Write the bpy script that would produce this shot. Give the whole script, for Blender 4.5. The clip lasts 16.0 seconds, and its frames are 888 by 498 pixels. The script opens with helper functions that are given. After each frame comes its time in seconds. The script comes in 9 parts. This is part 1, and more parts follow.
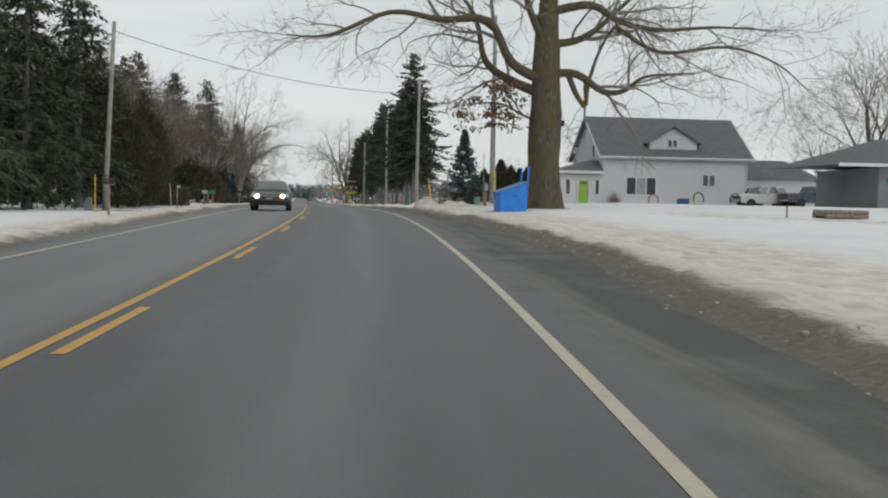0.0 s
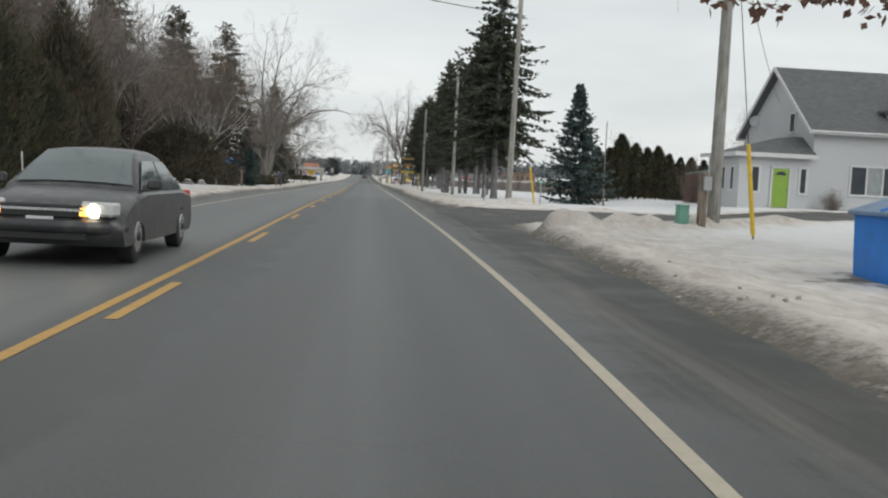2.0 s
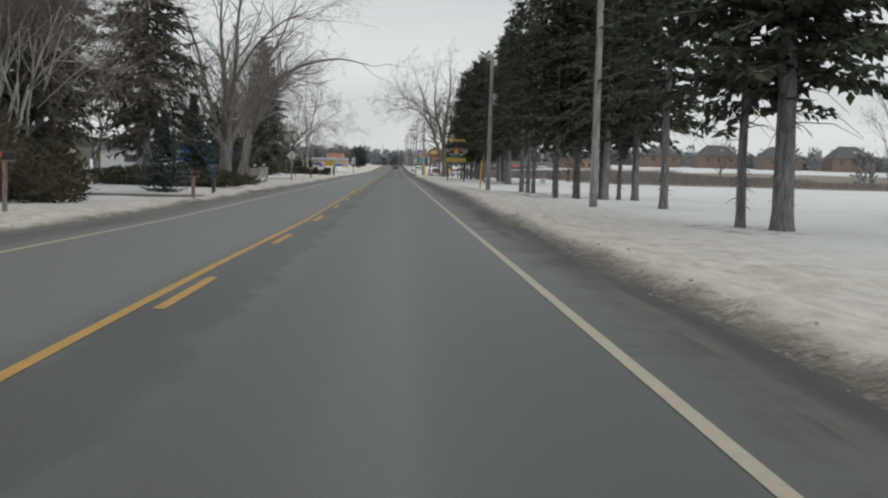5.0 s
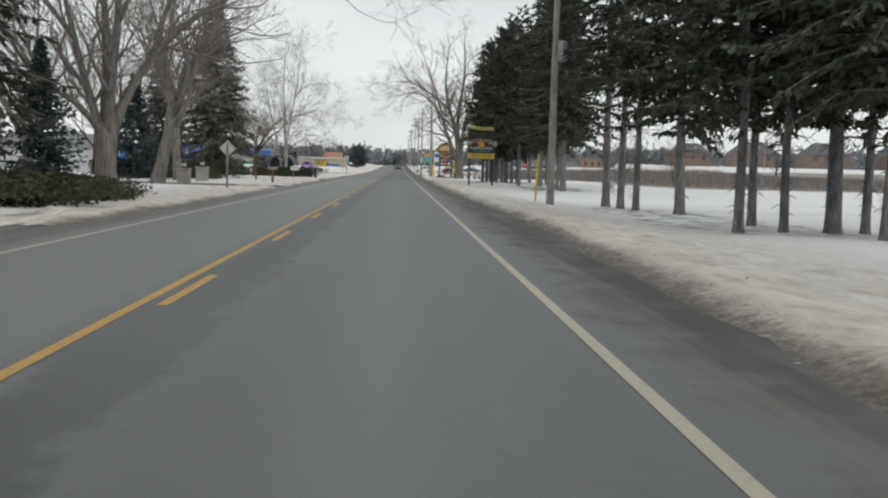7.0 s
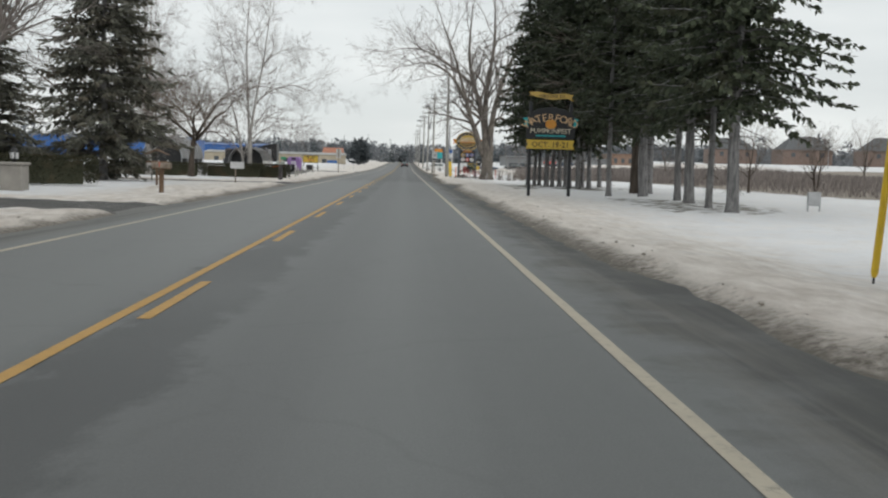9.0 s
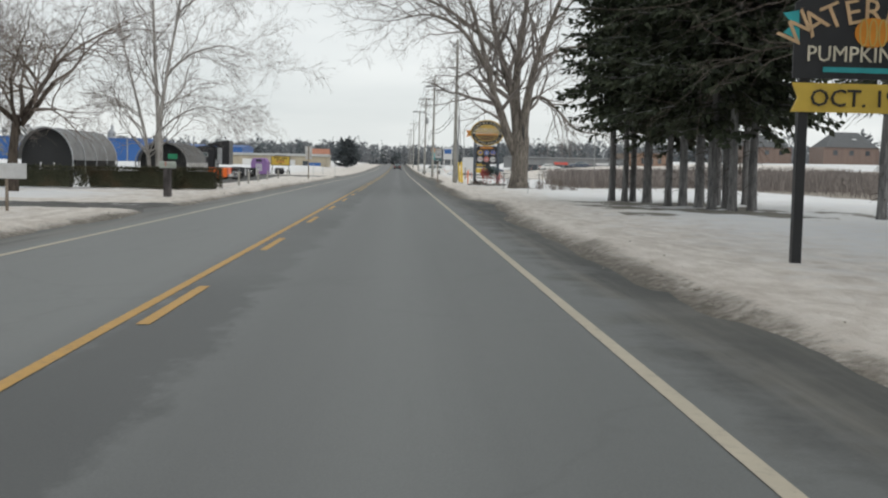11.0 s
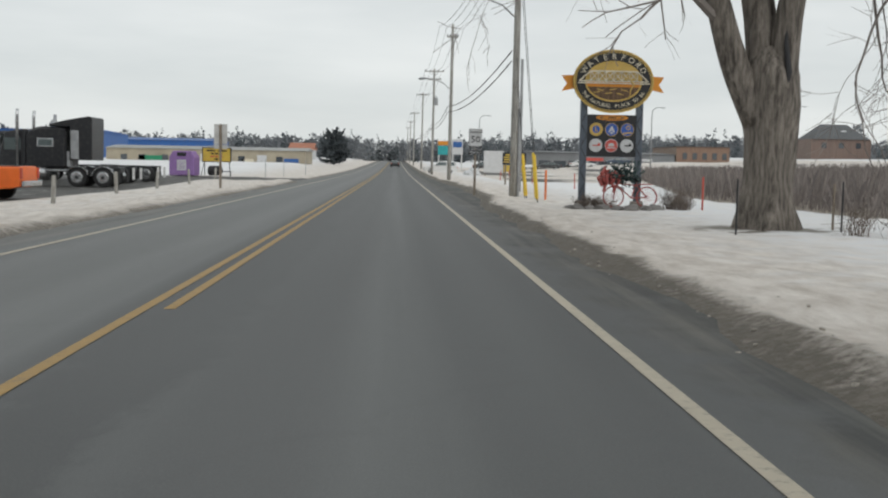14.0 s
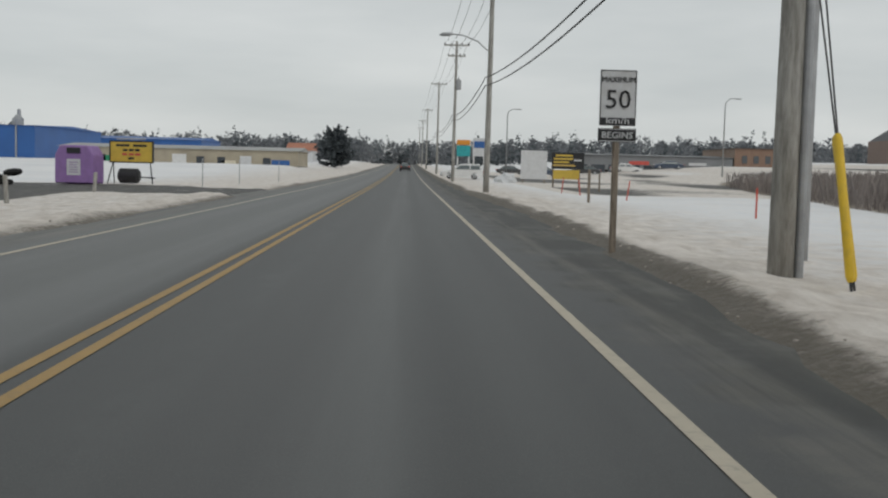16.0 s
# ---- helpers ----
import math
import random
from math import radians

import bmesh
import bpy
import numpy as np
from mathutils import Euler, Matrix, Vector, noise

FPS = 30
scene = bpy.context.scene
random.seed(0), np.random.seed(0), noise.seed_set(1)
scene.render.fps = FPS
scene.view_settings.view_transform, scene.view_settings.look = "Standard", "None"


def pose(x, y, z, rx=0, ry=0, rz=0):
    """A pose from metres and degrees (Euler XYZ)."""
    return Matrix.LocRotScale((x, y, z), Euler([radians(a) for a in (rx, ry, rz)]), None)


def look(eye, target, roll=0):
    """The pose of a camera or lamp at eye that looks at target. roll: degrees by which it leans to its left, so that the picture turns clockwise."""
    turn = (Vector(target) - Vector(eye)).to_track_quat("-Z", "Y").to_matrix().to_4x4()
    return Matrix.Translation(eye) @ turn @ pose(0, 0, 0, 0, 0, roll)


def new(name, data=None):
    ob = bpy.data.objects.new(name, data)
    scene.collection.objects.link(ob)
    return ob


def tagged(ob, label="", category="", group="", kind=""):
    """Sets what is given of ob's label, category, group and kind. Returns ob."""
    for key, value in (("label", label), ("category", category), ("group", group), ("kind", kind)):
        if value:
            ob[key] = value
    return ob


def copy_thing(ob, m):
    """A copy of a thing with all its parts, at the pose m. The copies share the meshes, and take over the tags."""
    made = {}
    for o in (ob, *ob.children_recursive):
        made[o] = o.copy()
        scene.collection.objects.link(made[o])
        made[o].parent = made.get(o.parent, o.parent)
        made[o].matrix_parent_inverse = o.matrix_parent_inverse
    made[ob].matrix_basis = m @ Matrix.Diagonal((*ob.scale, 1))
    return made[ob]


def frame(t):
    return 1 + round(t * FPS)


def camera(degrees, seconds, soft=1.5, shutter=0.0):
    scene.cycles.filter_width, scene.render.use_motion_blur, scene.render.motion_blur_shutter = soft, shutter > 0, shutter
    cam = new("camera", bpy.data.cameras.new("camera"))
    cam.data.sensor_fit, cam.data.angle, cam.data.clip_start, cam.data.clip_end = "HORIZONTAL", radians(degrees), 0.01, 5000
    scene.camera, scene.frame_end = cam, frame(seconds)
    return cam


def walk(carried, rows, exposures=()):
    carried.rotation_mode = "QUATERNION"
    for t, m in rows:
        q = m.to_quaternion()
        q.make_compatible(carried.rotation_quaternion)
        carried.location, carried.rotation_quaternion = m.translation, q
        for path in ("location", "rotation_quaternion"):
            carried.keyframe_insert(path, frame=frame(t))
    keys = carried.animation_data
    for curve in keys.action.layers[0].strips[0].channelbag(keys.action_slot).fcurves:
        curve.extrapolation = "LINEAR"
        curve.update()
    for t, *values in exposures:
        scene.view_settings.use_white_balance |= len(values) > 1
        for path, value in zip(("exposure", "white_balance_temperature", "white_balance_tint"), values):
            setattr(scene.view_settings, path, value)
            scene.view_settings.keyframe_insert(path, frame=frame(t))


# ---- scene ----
# camera: a dash camera, 1.35 m over the road
cam = camera(45.0, 16.0, soft=2.15)
# seconds, x, y, z, yaw, pitch, roll
PATH = [
    (0.0, -0.003, 0.0, 0.48, -7.476, -2.411, 0.981),
    (0.5, 0.726, 9.331, 0.761, -6.757, -2.637, 1.869),
    (1.0, 1.334, 18.921, 1.003, -6.028, -2.948, 2.597),
    (1.5, 1.809, 28.322, 1.166, -5.195, -3.399, 2.882),
    (2.0, 2.152, 37.354, 1.251, -4.445, -3.621, 2.877),
    (2.5, 2.42, 46.489, 1.322, -3.552, -3.743, 2.815),
    (3.0, 2.498, 55.794, 1.381, -2.806, -3.855, 2.747),
    (3.5, 2.465, 65.022, 1.427, -2.295, -4.082, 2.538),
    (4.0, 2.426, 74.333, 1.44, -2.344, -4.297, 2.111),
    (6.5, 2.672, 118.057, 1.325, -2.726, -4.245, 1.455),
    (7.0, 2.683, 126.526, 1.344, -2.5, -4.281, 1.427),
    (7.5, 2.656, 135.695, 1.349, -2.408, -4.26, 1.429),
    (8.0, 2.644, 144.765, 1.345, -2.329, -4.191, 1.464),
    (8.5, 2.647, 153.973, 1.337, -2.315, -4.25, 1.498),
    (9.0, 2.648, 162.857, 1.342, -2.172, -4.441, 1.567),
    (11.5, 2.541, 204.411, 1.334, -2.585, -4.304, 1.132),
    (12.0, 2.522, 212.623, 1.349, -2.728, -4.299, 1.272),
    (12.5, 2.524, 220.259, 1.357, -2.746, -4.336, 1.303),
    (13.0, 2.52, 227.637, 1.357, -2.684, -4.345, 1.153),
    (13.5, 2.519, 235.355, 1.363, -2.717, -4.45, 0.955),
    (14.0, 2.529, 243.233, 1.357, -2.667, -4.49, 1.092),
    (14.5, 2.599, 251.214, 1.341, -2.535, -4.489, 1.167),
    (15.0, 2.636, 258.692, 1.32, -2.32, -4.413, 1.259),
    (15.5, 2.649, 266.729, 1.329, -2.156, -4.263, 1.463),
    (16.0, 2.711, 274.132, 1.35, -2.084, -4.314, 1.379),
]
EXPOSURES = [(0.0, 0.02), (1.5, 0.18), (2.5, 0.22), (4.0, -0.02), (6.5, 0.12), (8.0, 0.29), (9.0, 0.22), (11.5, 0.25), (12.0, 0.25), (13.0, 0.22), (14.5, 0.05), (16.0, -0.18)]
walk(cam, [(t, pose(x, y, z, 0, 0, yaw) @ pose(0, 0, 0, 90 + pitch) @ pose(0, 0, 0, 0, 0, roll))
           for t, x, y, z, yaw, pitch, roll in PATH], EXPOSURES)

# overcast daylight: a Nishita sky behind a thick, softly uneven cloud deck, and a wide weak sun
SUN_EL, SUN_ROT = radians(32), radians(150)
world = bpy.data.worlds.new("overcast_sky")
scene.world = world
world.use_nodes = True
wn, wl_ = world.node_tree.nodes, world.node_tree.links
wn.clear()
w_out, w_bg = wn.new("ShaderNodeOutputWorld"), wn.new("ShaderNodeBackground")
w_sky = wn.new("ShaderNodeTexSky")
w_sky.sky_type, w_sky.sun_disc, w_sky.sun_elevation, w_sky.sun_rotation = "NISHITA", False, SUN_EL, SUN_ROT
w_dim = wn.new("ShaderNodeVectorMath")
w_dim.operation = "SCALE"
w_dim.inputs["Scale"].default_value = 0.08
w_co, w_map, w_noise, w_ramp = wn.new("ShaderNodeTexCoord"), wn.new("ShaderNodeMapping"), wn.new("ShaderNodeTexNoise"), wn.new("ShaderNodeValToRGB")
w_map.inputs["Scale"].default_value = (1.0, 1.0, 5.0)
w_noise.inputs["Scale"].default_value, w_noise.inputs["Detail"].default_value, w_noise.inputs["Roughness"].default_value = 3.2, 5.0, 0.5
w_ramp.color_ramp.elements[0].position, w_ramp.color_ramp.elements[1].position = 0.3, 0.72
w_ramp.color_ramp.elements[0].color, w_ramp.color_ramp.elements[1].color = (0.60, 0.635, 0.64, 1), (0.755, 0.78, 0.775, 1)
w_mix = wn.new("ShaderNodeMix")
w_mix.data_type = "RGBA"
w_mix.inputs["Factor"].default_value = 0.93
wl_.new(w_co.outputs["Generated"], w_map.inputs["Vector"])
wl_.new(w_map.outputs["Vector"], w_noise.inputs["Vector"])
wl_.new(w_noise.outputs["Fac"], w_ramp.inputs["Fac"])
wl_.new(w_sky.outputs["Color"], w_dim.inputs[0])
wl_.new(w_dim.outputs["Vector"], w_mix.inputs["A"])
wl_.new(w_ramp.outputs["Color"], w_mix.inputs["B"])
wl_.new(w_mix.outputs["Result"], w_bg.inputs["Color"])
wl_.new(w_bg.outputs["Background"], w_out.inputs["Surface"])
w_bg.inputs["Strength"].default_value = 1.0
sun_data = bpy.data.lights.new("sun", "SUN")
sun_data.energy, sun_data.angle, sun_data.color = 0.6, radians(40), (1.0, 0.96, 0.91)
sun = new("sun", sun_data)
# the sky's sun stands behind the camera's right shoulder
sun.matrix_basis = look((math.sin(SUN_ROT) * 100, math.cos(SUN_ROT) * 100, math.tan(SUN_EL) * 100), (0, 0, 0))
# ---------------- materials ----------------
class Nodes:
    """A small wrapper to write node materials briefly."""

    def __init__(self, name):
        self.mat = bpy.data.materials.new(name)
        self.mat.use_nodes = True
        self.t = self.mat.node_tree
        self.bsdf = self.t.nodes["Principled BSDF"]
        self.obj = self.t.nodes.new("ShaderNodeTexCoord").outputs["Object"]
        self.geo = self.t.nodes.new("ShaderNodeNewGeometry")
        self.pos = self.geo.outputs["Position"]

    def put(self, socket, value):
        if isinstance(value, bpy.types.NodeSocket):
            self.t.links.new(value, socket)
        elif isinstance(value, (tuple, list)) and socket.type == "RGBA":
            socket.default_value = (*value[:3], 1)
        else:
            socket.default_value = value

    def noise(self, scale, detail=4.0, rough=0.55, vec=None, stretch=None, out="Fac"):
        n = self.t.nodes.new("ShaderNodeTexNoise")
        vec = vec or self.pos
        if stretch:
            m = self.t.nodes.new("ShaderNodeMapping")
            self.t.links.new(vec, m.inputs["Vector"])
            m.inputs["Scale"].default_value = stretch
            vec = m.outputs["Vector"]
        self.t.links.new(vec, n.inputs["Vector"])
        n.inputs["Scale"].default_value, n.inputs["Detail"].default_value, n.inputs["Roughness"].default_value = scale, detail, rough
        return n.outputs[out]

    def ramp(self, fac, *stops):
        r = self.t.nodes.new("ShaderNodeValToRGB")
        e = r.color_ramp.elements
        while len(e) < len(stops):
            e.new(0.5)
        for el, (p, c) in zip(e, stops):
            el.position = p
            el.color = (c, c, c, 1) if isinstance(c, (int, float)) else (*c, 1)
        self.put(r.inputs["Fac"], fac)
        return r.outputs["Color"]

    def mix(self, fac, a, b, blend="MIX"):
        m = self.t.nodes.new("ShaderNodeMix")
        m.data_type, m.blend_type = "RGBA", blend
        self.put(m.inputs["Factor"], fac)
        self.put(m.inputs["A"], a)
        self.put(m.inputs["B"], b)
        return m.outputs["Result"]

    def math(self, op, a, b=0.0, c=0.0, clamp=False):
        m = self.t.nodes.new("ShaderNodeMath")
        m.operation, m.use_clamp = op, clamp
        for s, v in zip(m.inputs, (a, b, c)):
            self.put(s, v)
        return m.outputs[0]

    def attr(self, name):
        a = self.t.nodes.new("ShaderNodeAttribute")
        a.attribute_name = name
        return a.outputs["Fac"]

    def random(self):
        return self.t.nodes.new("ShaderNodeObjectInfo").outputs["Random"]

    def island(self):
        return self.geo.outputs["Random Per Island"]

    def bump(self, height, strength=0.3, distance=0.02):
        b = self.t.nodes.new("ShaderNodeBump")
        b.inputs["Strength"].default_value, b.inputs["Distance"].default_value = strength, distance
        self.put(b.inputs["Height"], height)
        self.t.links.new(b.outputs["Normal"], self.bsdf.inputs["Normal"])

    def done(self, color, rough=0.7, metal=0.0, **more):
        self.put(self.bsdf.inputs["Base Color"], color)
        self.put(self.bsdf.inputs["Roughness"], rough)
        self.put(self.bsdf.inputs["Metallic"], metal)
        for k, v in more.items():
            self.put(self.bsdf.inputs[k.replace("_", " ")], v)
        return self.mat


def scaled(c, k):
    return tuple(min(1.0, v * k) for v in c)


def surface(name, color, rough=0.6, metal=0.0, vary=0.18, scale=3.0, fine=40.0, bump=0.15, dirt=None, dirt_amount=0.35):
    """A worn plain surface: two scales of mottling, some grime, a fine relief."""
    n = Nodes(name)
    big, small = n.noise(scale), n.noise(fine, 3.0)
    c = n.mix(n.ramp(big, (0.3, 0.0), (0.7, 1.0)), scaled(color, 1 - vary), scaled(color, 1 + vary))
    c = n.mix(n.math("MULTIPLY", small, 0.25), c, scaled(color, 0.6))
    if dirt:
        c = n.mix(n.math("MULTIPLY", n.ramp(n.noise(scale * 1.7, 6.0), (0.5, 0.0), (0.75, 1.0)), dirt_amount), c, dirt)
    n.bump(small, bump, 0.01)
    return n.done(c, n.math("ADD", n.math("MULTIPLY", small, 0.2), rough - 0.1), metal)


def make_asphalt():
    n = Nodes("asphalt")
    lat = n.attr("lat")
    streak = n.noise(1.0, 4.0, 0.6, stretch=(2.2, 0.05, 1.0))
    patch = n.noise(0.35, 5.0, 0.6)
    grain = n.noise(60.0, 3.0, 0.7)
    mid = n.noise(5.0, 5.0, 0.65)
    c = n.mix(n.ramp(streak, (0.3, 0.0), (0.7, 1.0)), (0.078, 0.083, 0.082), (0.110, 0.117, 0.115))
    c = n.mix(n.math("MULTIPLY", n.ramp(patch, (0.42, 0.0), (0.65, 1.0)), 0.35), c, (0.10, 0.10, 0.099))
    c = n.mix(n.math("MULTIPLY", n.ramp(mid, (0.35, 0.0), (0.75, 1.0)), 0.3), c, (0.142, 0.149, 0.147))

    # darker asphalt before and beyond the middle stretch
    c = n.mix(n.math("SUBTRACT", 1.0, n.attr("worn")), c, n.mix(0.56, c, (0.0, 0.0, 0.0)))

    # paler middle stretch: windscreen glare put into the asphalt's colour
    c = n.mix(n.math("MULTIPLY", n.attr("worn"), 0.32), c, (0.262, 0.272, 0.268))

    def band(centre, width):
        d = n.math("ABSOLUTE", n.math("SUBTRACT", lat, centre))
        return n.ramp(n.math("DIVIDE", d, width), (0.3, 1.0), (1.0, 0.0))
    for centre, width, amount in ((-1.75, 0.5, 0.45), (-0.75, 0.4, 0.2), (-3.1, 0.4, 0.25), (-5.0, 0.5, 0.35), (-6.5, 0.45, 0.3)):
        c = n.mix(n.math("MULTIPLY", band(centre, width), n.math("MULTIPLY", streak, amount * 1.5)), c, (0.165, 0.172, 0.168))
    # the far lane is paler
    far_lane = n.ramp(n.math("MULTIPLY", n.math("ADD", lat, 4.1), -1.0), (0.0, 0.0), (0.25, 1.0))
    c = n.mix(n.math("MULTIPLY", far_lane, 0.34), c, (0.245, 0.252, 0.246))
    # darker strips between the wheel tracks, strongest outside the pale middle stretch
    dark_stretch = n.math("SUBTRACT", 1.0, n.math("MULTIPLY", n.attr("worn"), 0.55))
    for centre, width, amount in ((-2.85, 0.85, 0.42), (-0.85, 0.75, 0.34)):
        c = n.mix(n.math("MULTIPLY", n.math("MULTIPLY", band(centre, width), dark_stretch), amount), c, (0.045, 0.049, 0.048))
    # tarred seam beside the centre lines, its edge ragged
    ragged = n.math("ADD", lat, n.math("MULTIPLY", n.math("SUBTRACT", n.noise(1.1, 7.0, 0.72, stretch=(1.0, 0.55, 1.0)), 0.5), 1.5))
    seam = n.math("MULTIPLY", n.ramp(n.math("ABSOLUTE", n.math("ADD", ragged, 3.5)), (0.36, 1.0), (0.55, 0.0)), n.ramp(n.noise(0.12, 3.0), (0.36, 0.55), (0.58, 1.0)))
    c = n.mix(n.math("MULTIPLY", seam, 0.72), c, (0.040, 0.043, 0.042))
    # oil-darkened middle of the lane
    c = n.mix(n.math("MULTIPLY", band(-2.35, 0.7), 0.28), c, (0.085, 0.085, 0.084))
    # shoulder: sand, grit and meltwater
    sh = n.math("ADD", lat, n.math("MULTIPLY", n.math("SUBTRACT", n.noise(0.8, 6.0, 0.65), 0.5), 2.2))
    gritty = n.ramp(sh, (0.25, 0.0), (0.85, 1.0))
    sand = n.mix(n.ramp(n.noise(1.3, 7.0, 0.68, stretch=(2.4, 0.09, 1.0)), (0.38, 0.0), (0.64, 1.0)), (0.044, 0.045, 0.041), (0.175, 0.165, 0.142))
    sand = n.mix(n.math("MULTIPLY", n.ramp(lat, (0.9, 0.0), (1.9, 1.0)), n.ramp(n.noise(0.7, 5.0, 0.6, stretch=(1.4, 0.3, 1.0)), (0.34, 0.0), (0.54, 0.92))), sand, (0.042, 0.043, 0.039))
    c = n.mix(n.math("MULTIPLY", gritty, 0.85), c, sand)
    lsh = n.ramp(n.math("MULTIPLY", n.math("ADD", lat, 7.3), -1.0), (0.05, 0.0), (0.5, 1.0))
    c = n.mix(n.math("MULTIPLY", lsh, 0.8), c, sand)
    c = n.mix(n.math("MULTIPLY", grain, 0.35), c, (0.06, 0.06, 0.06))
    c = n.mix(n.ramp(n.noise(110.0, 2.0), (0.62, 0.0), (0.72, 0.4)), c, (0.28, 0.275, 0.26))
    # fine cracks
    crack = n.t.nodes.new("ShaderNodeTexVoronoi")
    crack.feature = "DISTANCE_TO_EDGE"
    n.put(crack.inputs["Scale"], 0.22)
    warp = n.t.nodes.new("ShaderNodeVectorMath")
    n.put(warp.inputs[0], n.pos)
    n.put(warp.inputs[1], n.noise(0.9, 4.0, out="Color"))
    n.put(crack.inputs["Vector"], warp.outputs[0])
    c = n.mix(n.math("MULTIPLY", n.ramp(crack.outputs["Distance"], (0.0, 1.0), (0.012, 0.0)), 0.13), c, (0.045, 0.045, 0.045))
    wet = n.math("MULTIPLY", gritty, n.ramp(n.noise(0.55, 5.0, 0.6), (0.5, 0.0), (0.6, 1.0)))
    rough = n.math("SUBTRACT", n.math("ADD", n.math("ADD", 0.47, n.math("MULTIPLY", gritty, 0.2)), n.math("MULTIPLY", grain, 0.2)), n.math("MULTIPLY", wet, 0.12))
    n.bump(n.math("ADD", grain, n.math("MULTIPLY", mid, 0.5)), 0.22, 0.006)
    return n.done(c, rough, Specular_IOR_Level=0.5)


def make_paint(name, color):
    n = Nodes(name)
    wear = n.ramp(n.noise(9.0, 7.0, 0.75), (0.52, 0.0), (0.70, 1.0))
    long_wear = n.ramp(n.noise(0.35, 4.0), (0.4, 0.2), (0.7, 0.8))
    c = n.mix(n.noise(3.0, 5.0), scaled(color, 0.75), color)
    c = n.mix(n.math("MULTIPLY", wear, long_wear), c, (0.13, 0.125, 0.115))
    n.bump(n.noise(60.0), 0.3, 0.006)
    return n.done(c, 0.65)


def make_ground():
    n = Nodes("snow_ground")
    dirt, drive, field, bare = n.attr("dirt"), n.attr("drive"), n.attr("field"), n.attr("bare")
    big, mid, fine = n.noise(0.12, 5.0), n.noise(1.3, 6.0, 0.65), n.noise(9.0, 5.0, 0.65)
    snow = n.mix(n.ramp(mid, (0.3, 0.0), (0.7, 1.0)), (0.74, 0.745, 0.755), (0.86, 0.86, 0.86))
    snow = n.mix(n.math("MULTIPLY", n.ramp(big, (0.45, 0.0), (0.65, 1.0)), 0.35), snow, (0.60, 0.62, 0.65))
    # bits of grit and grass poking through
    snow = n.mix(n.math("MULTIPLY", n.ramp(fine, (0.64, 0.0), (0.72, 1.0)), 0.3), snow, (0.40, 0.36, 0.29))
    clod = n.noise(2.6, 7.0, 0.7, stretch=(1.0, 0.45, 1.0))
    tan = n.mix(n.ramp(clod, (0.34, 0.0), (0.64, 1.0)), (0.49, 0.43, 0.37), (0.77, 0.715, 0.655))
    dfac = n.ramp(n.math("ADD", dirt, n.math("MULTIPLY", n.math("SUBTRACT", mid, 0.5), 0.8)), (0.02, 0.0), (0.46, 1.0))
    c = n.mix(n.math("MULTIPLY", dfac, 0.92), snow, tan)
    brown = n.ramp(n.math("ADD", dirt, n.math("MULTIPLY", n.math("SUBTRACT", clod, 0.5), 0.9)), (0.78, 0.0), (1.0, 1.0))
    c = n.mix(n.math("MULTIPLY", brown, 0.85), c, n.mix(n.ramp(fine, (0.35, 0.0), (0.65, 1.0)), (0.13, 0.112, 0.09), (0.40, 0.355, 0.30)))
    slush = n.ramp(n.math("ADD", dirt, n.math("MULTIPLY", n.math("SUBTRACT", fine, 0.5), 0.55)), (0.84, 0.0), (1.0, 1.0))
    c = n.mix(n.math("MULTIPLY", slush, 0.9), c, n.mix(clod, (0.055, 0.049, 0.041), (0.165, 0.145, 0.115)))
    soil = n.mix(n.ramp(fine, (0.35, 0.0), (0.7, 1.0)), (0.075, 0.062, 0.045), (0.19, 0.165, 0.115))
    bfac = n.ramp(n.math("ADD", bare, n.math("MULTIPLY", n.math("SUBTRACT", mid, 0.5), 1.6)), (0.42, 0.0), (0.6, 1.0))
    c = n.mix(n.math("MULTIPLY", bfac, 0.85), c, soil)
    straw = n.mix(n.ramp(n.noise(2.5, 6.0, 0.7), (0.35, 0.0), (0.65, 1.0)), (0.15, 0.115, 0.085), (0.30, 0.25, 0.19))
    ffac = n.ramp(n.math("ADD", field, n.math("MULTIPLY", n.math("SUBTRACT", mid, 0.5), 0.7)), (0.4, 0.0), (0.6, 1.0))
    c = n.mix(n.math("MULTIPLY", ffac, 0.9), c, straw)
    tar = n.mix(n.ramp(mid, (0.35, 0.0), (0.7, 1.0)), (0.075, 0.075, 0.073), (0.14, 0.136, 0.126))
    tar = n.mix(n.ramp(n.noise(0.8, 6.0, 0.7), (0.58, 0.0), (0.66, 0.7)), tar, (0.45, 0.44, 0.43))
    vfac = n.ramp(n.math("ADD", drive, n.math("MULTIPLY", n.math("SUBTRACT", mid, 0.5), 0.5)), (0.42, 0.0), (0.58, 1.0))
    c = n.mix(vfac, c, tar)
    relief = n.math("ADD", n.math("MULTIPLY", mid, 1.2), n.math("MULTIPLY", fine, 0.5))
    n.bump(n.math("ADD", relief, n.math("MULTIPLY", clod, n.math("ADD", 0.4, n.math("MULTIPLY", dirt, 2.2)))), 0.7, 0.09)
    return n.done(c, 0.72, Specular_IOR_Level=0.25)


def make_bark(name, dark, light, moss=None, scale=8.0):
    n = Nodes(name)
    ridge = n.noise(scale, 6.0, 0.7, stretch=(1.0, 1.0, 0.16))
    c = n.mix(n.ramp(ridge, (0.35, 0.0), (0.65, 1.0)), dark, light)
    if moss:
        c = n.mix(n.math("MULTIPLY", n.ramp(n.noise(0.9, 6.0), (0.42, 0.0), (0.58, 1.0)), 0.6), c, moss)
    n.bump(ridge, 0.9, 0.05)
    return n.done(c, 0.9, Specular_IOR_Level=0.2)


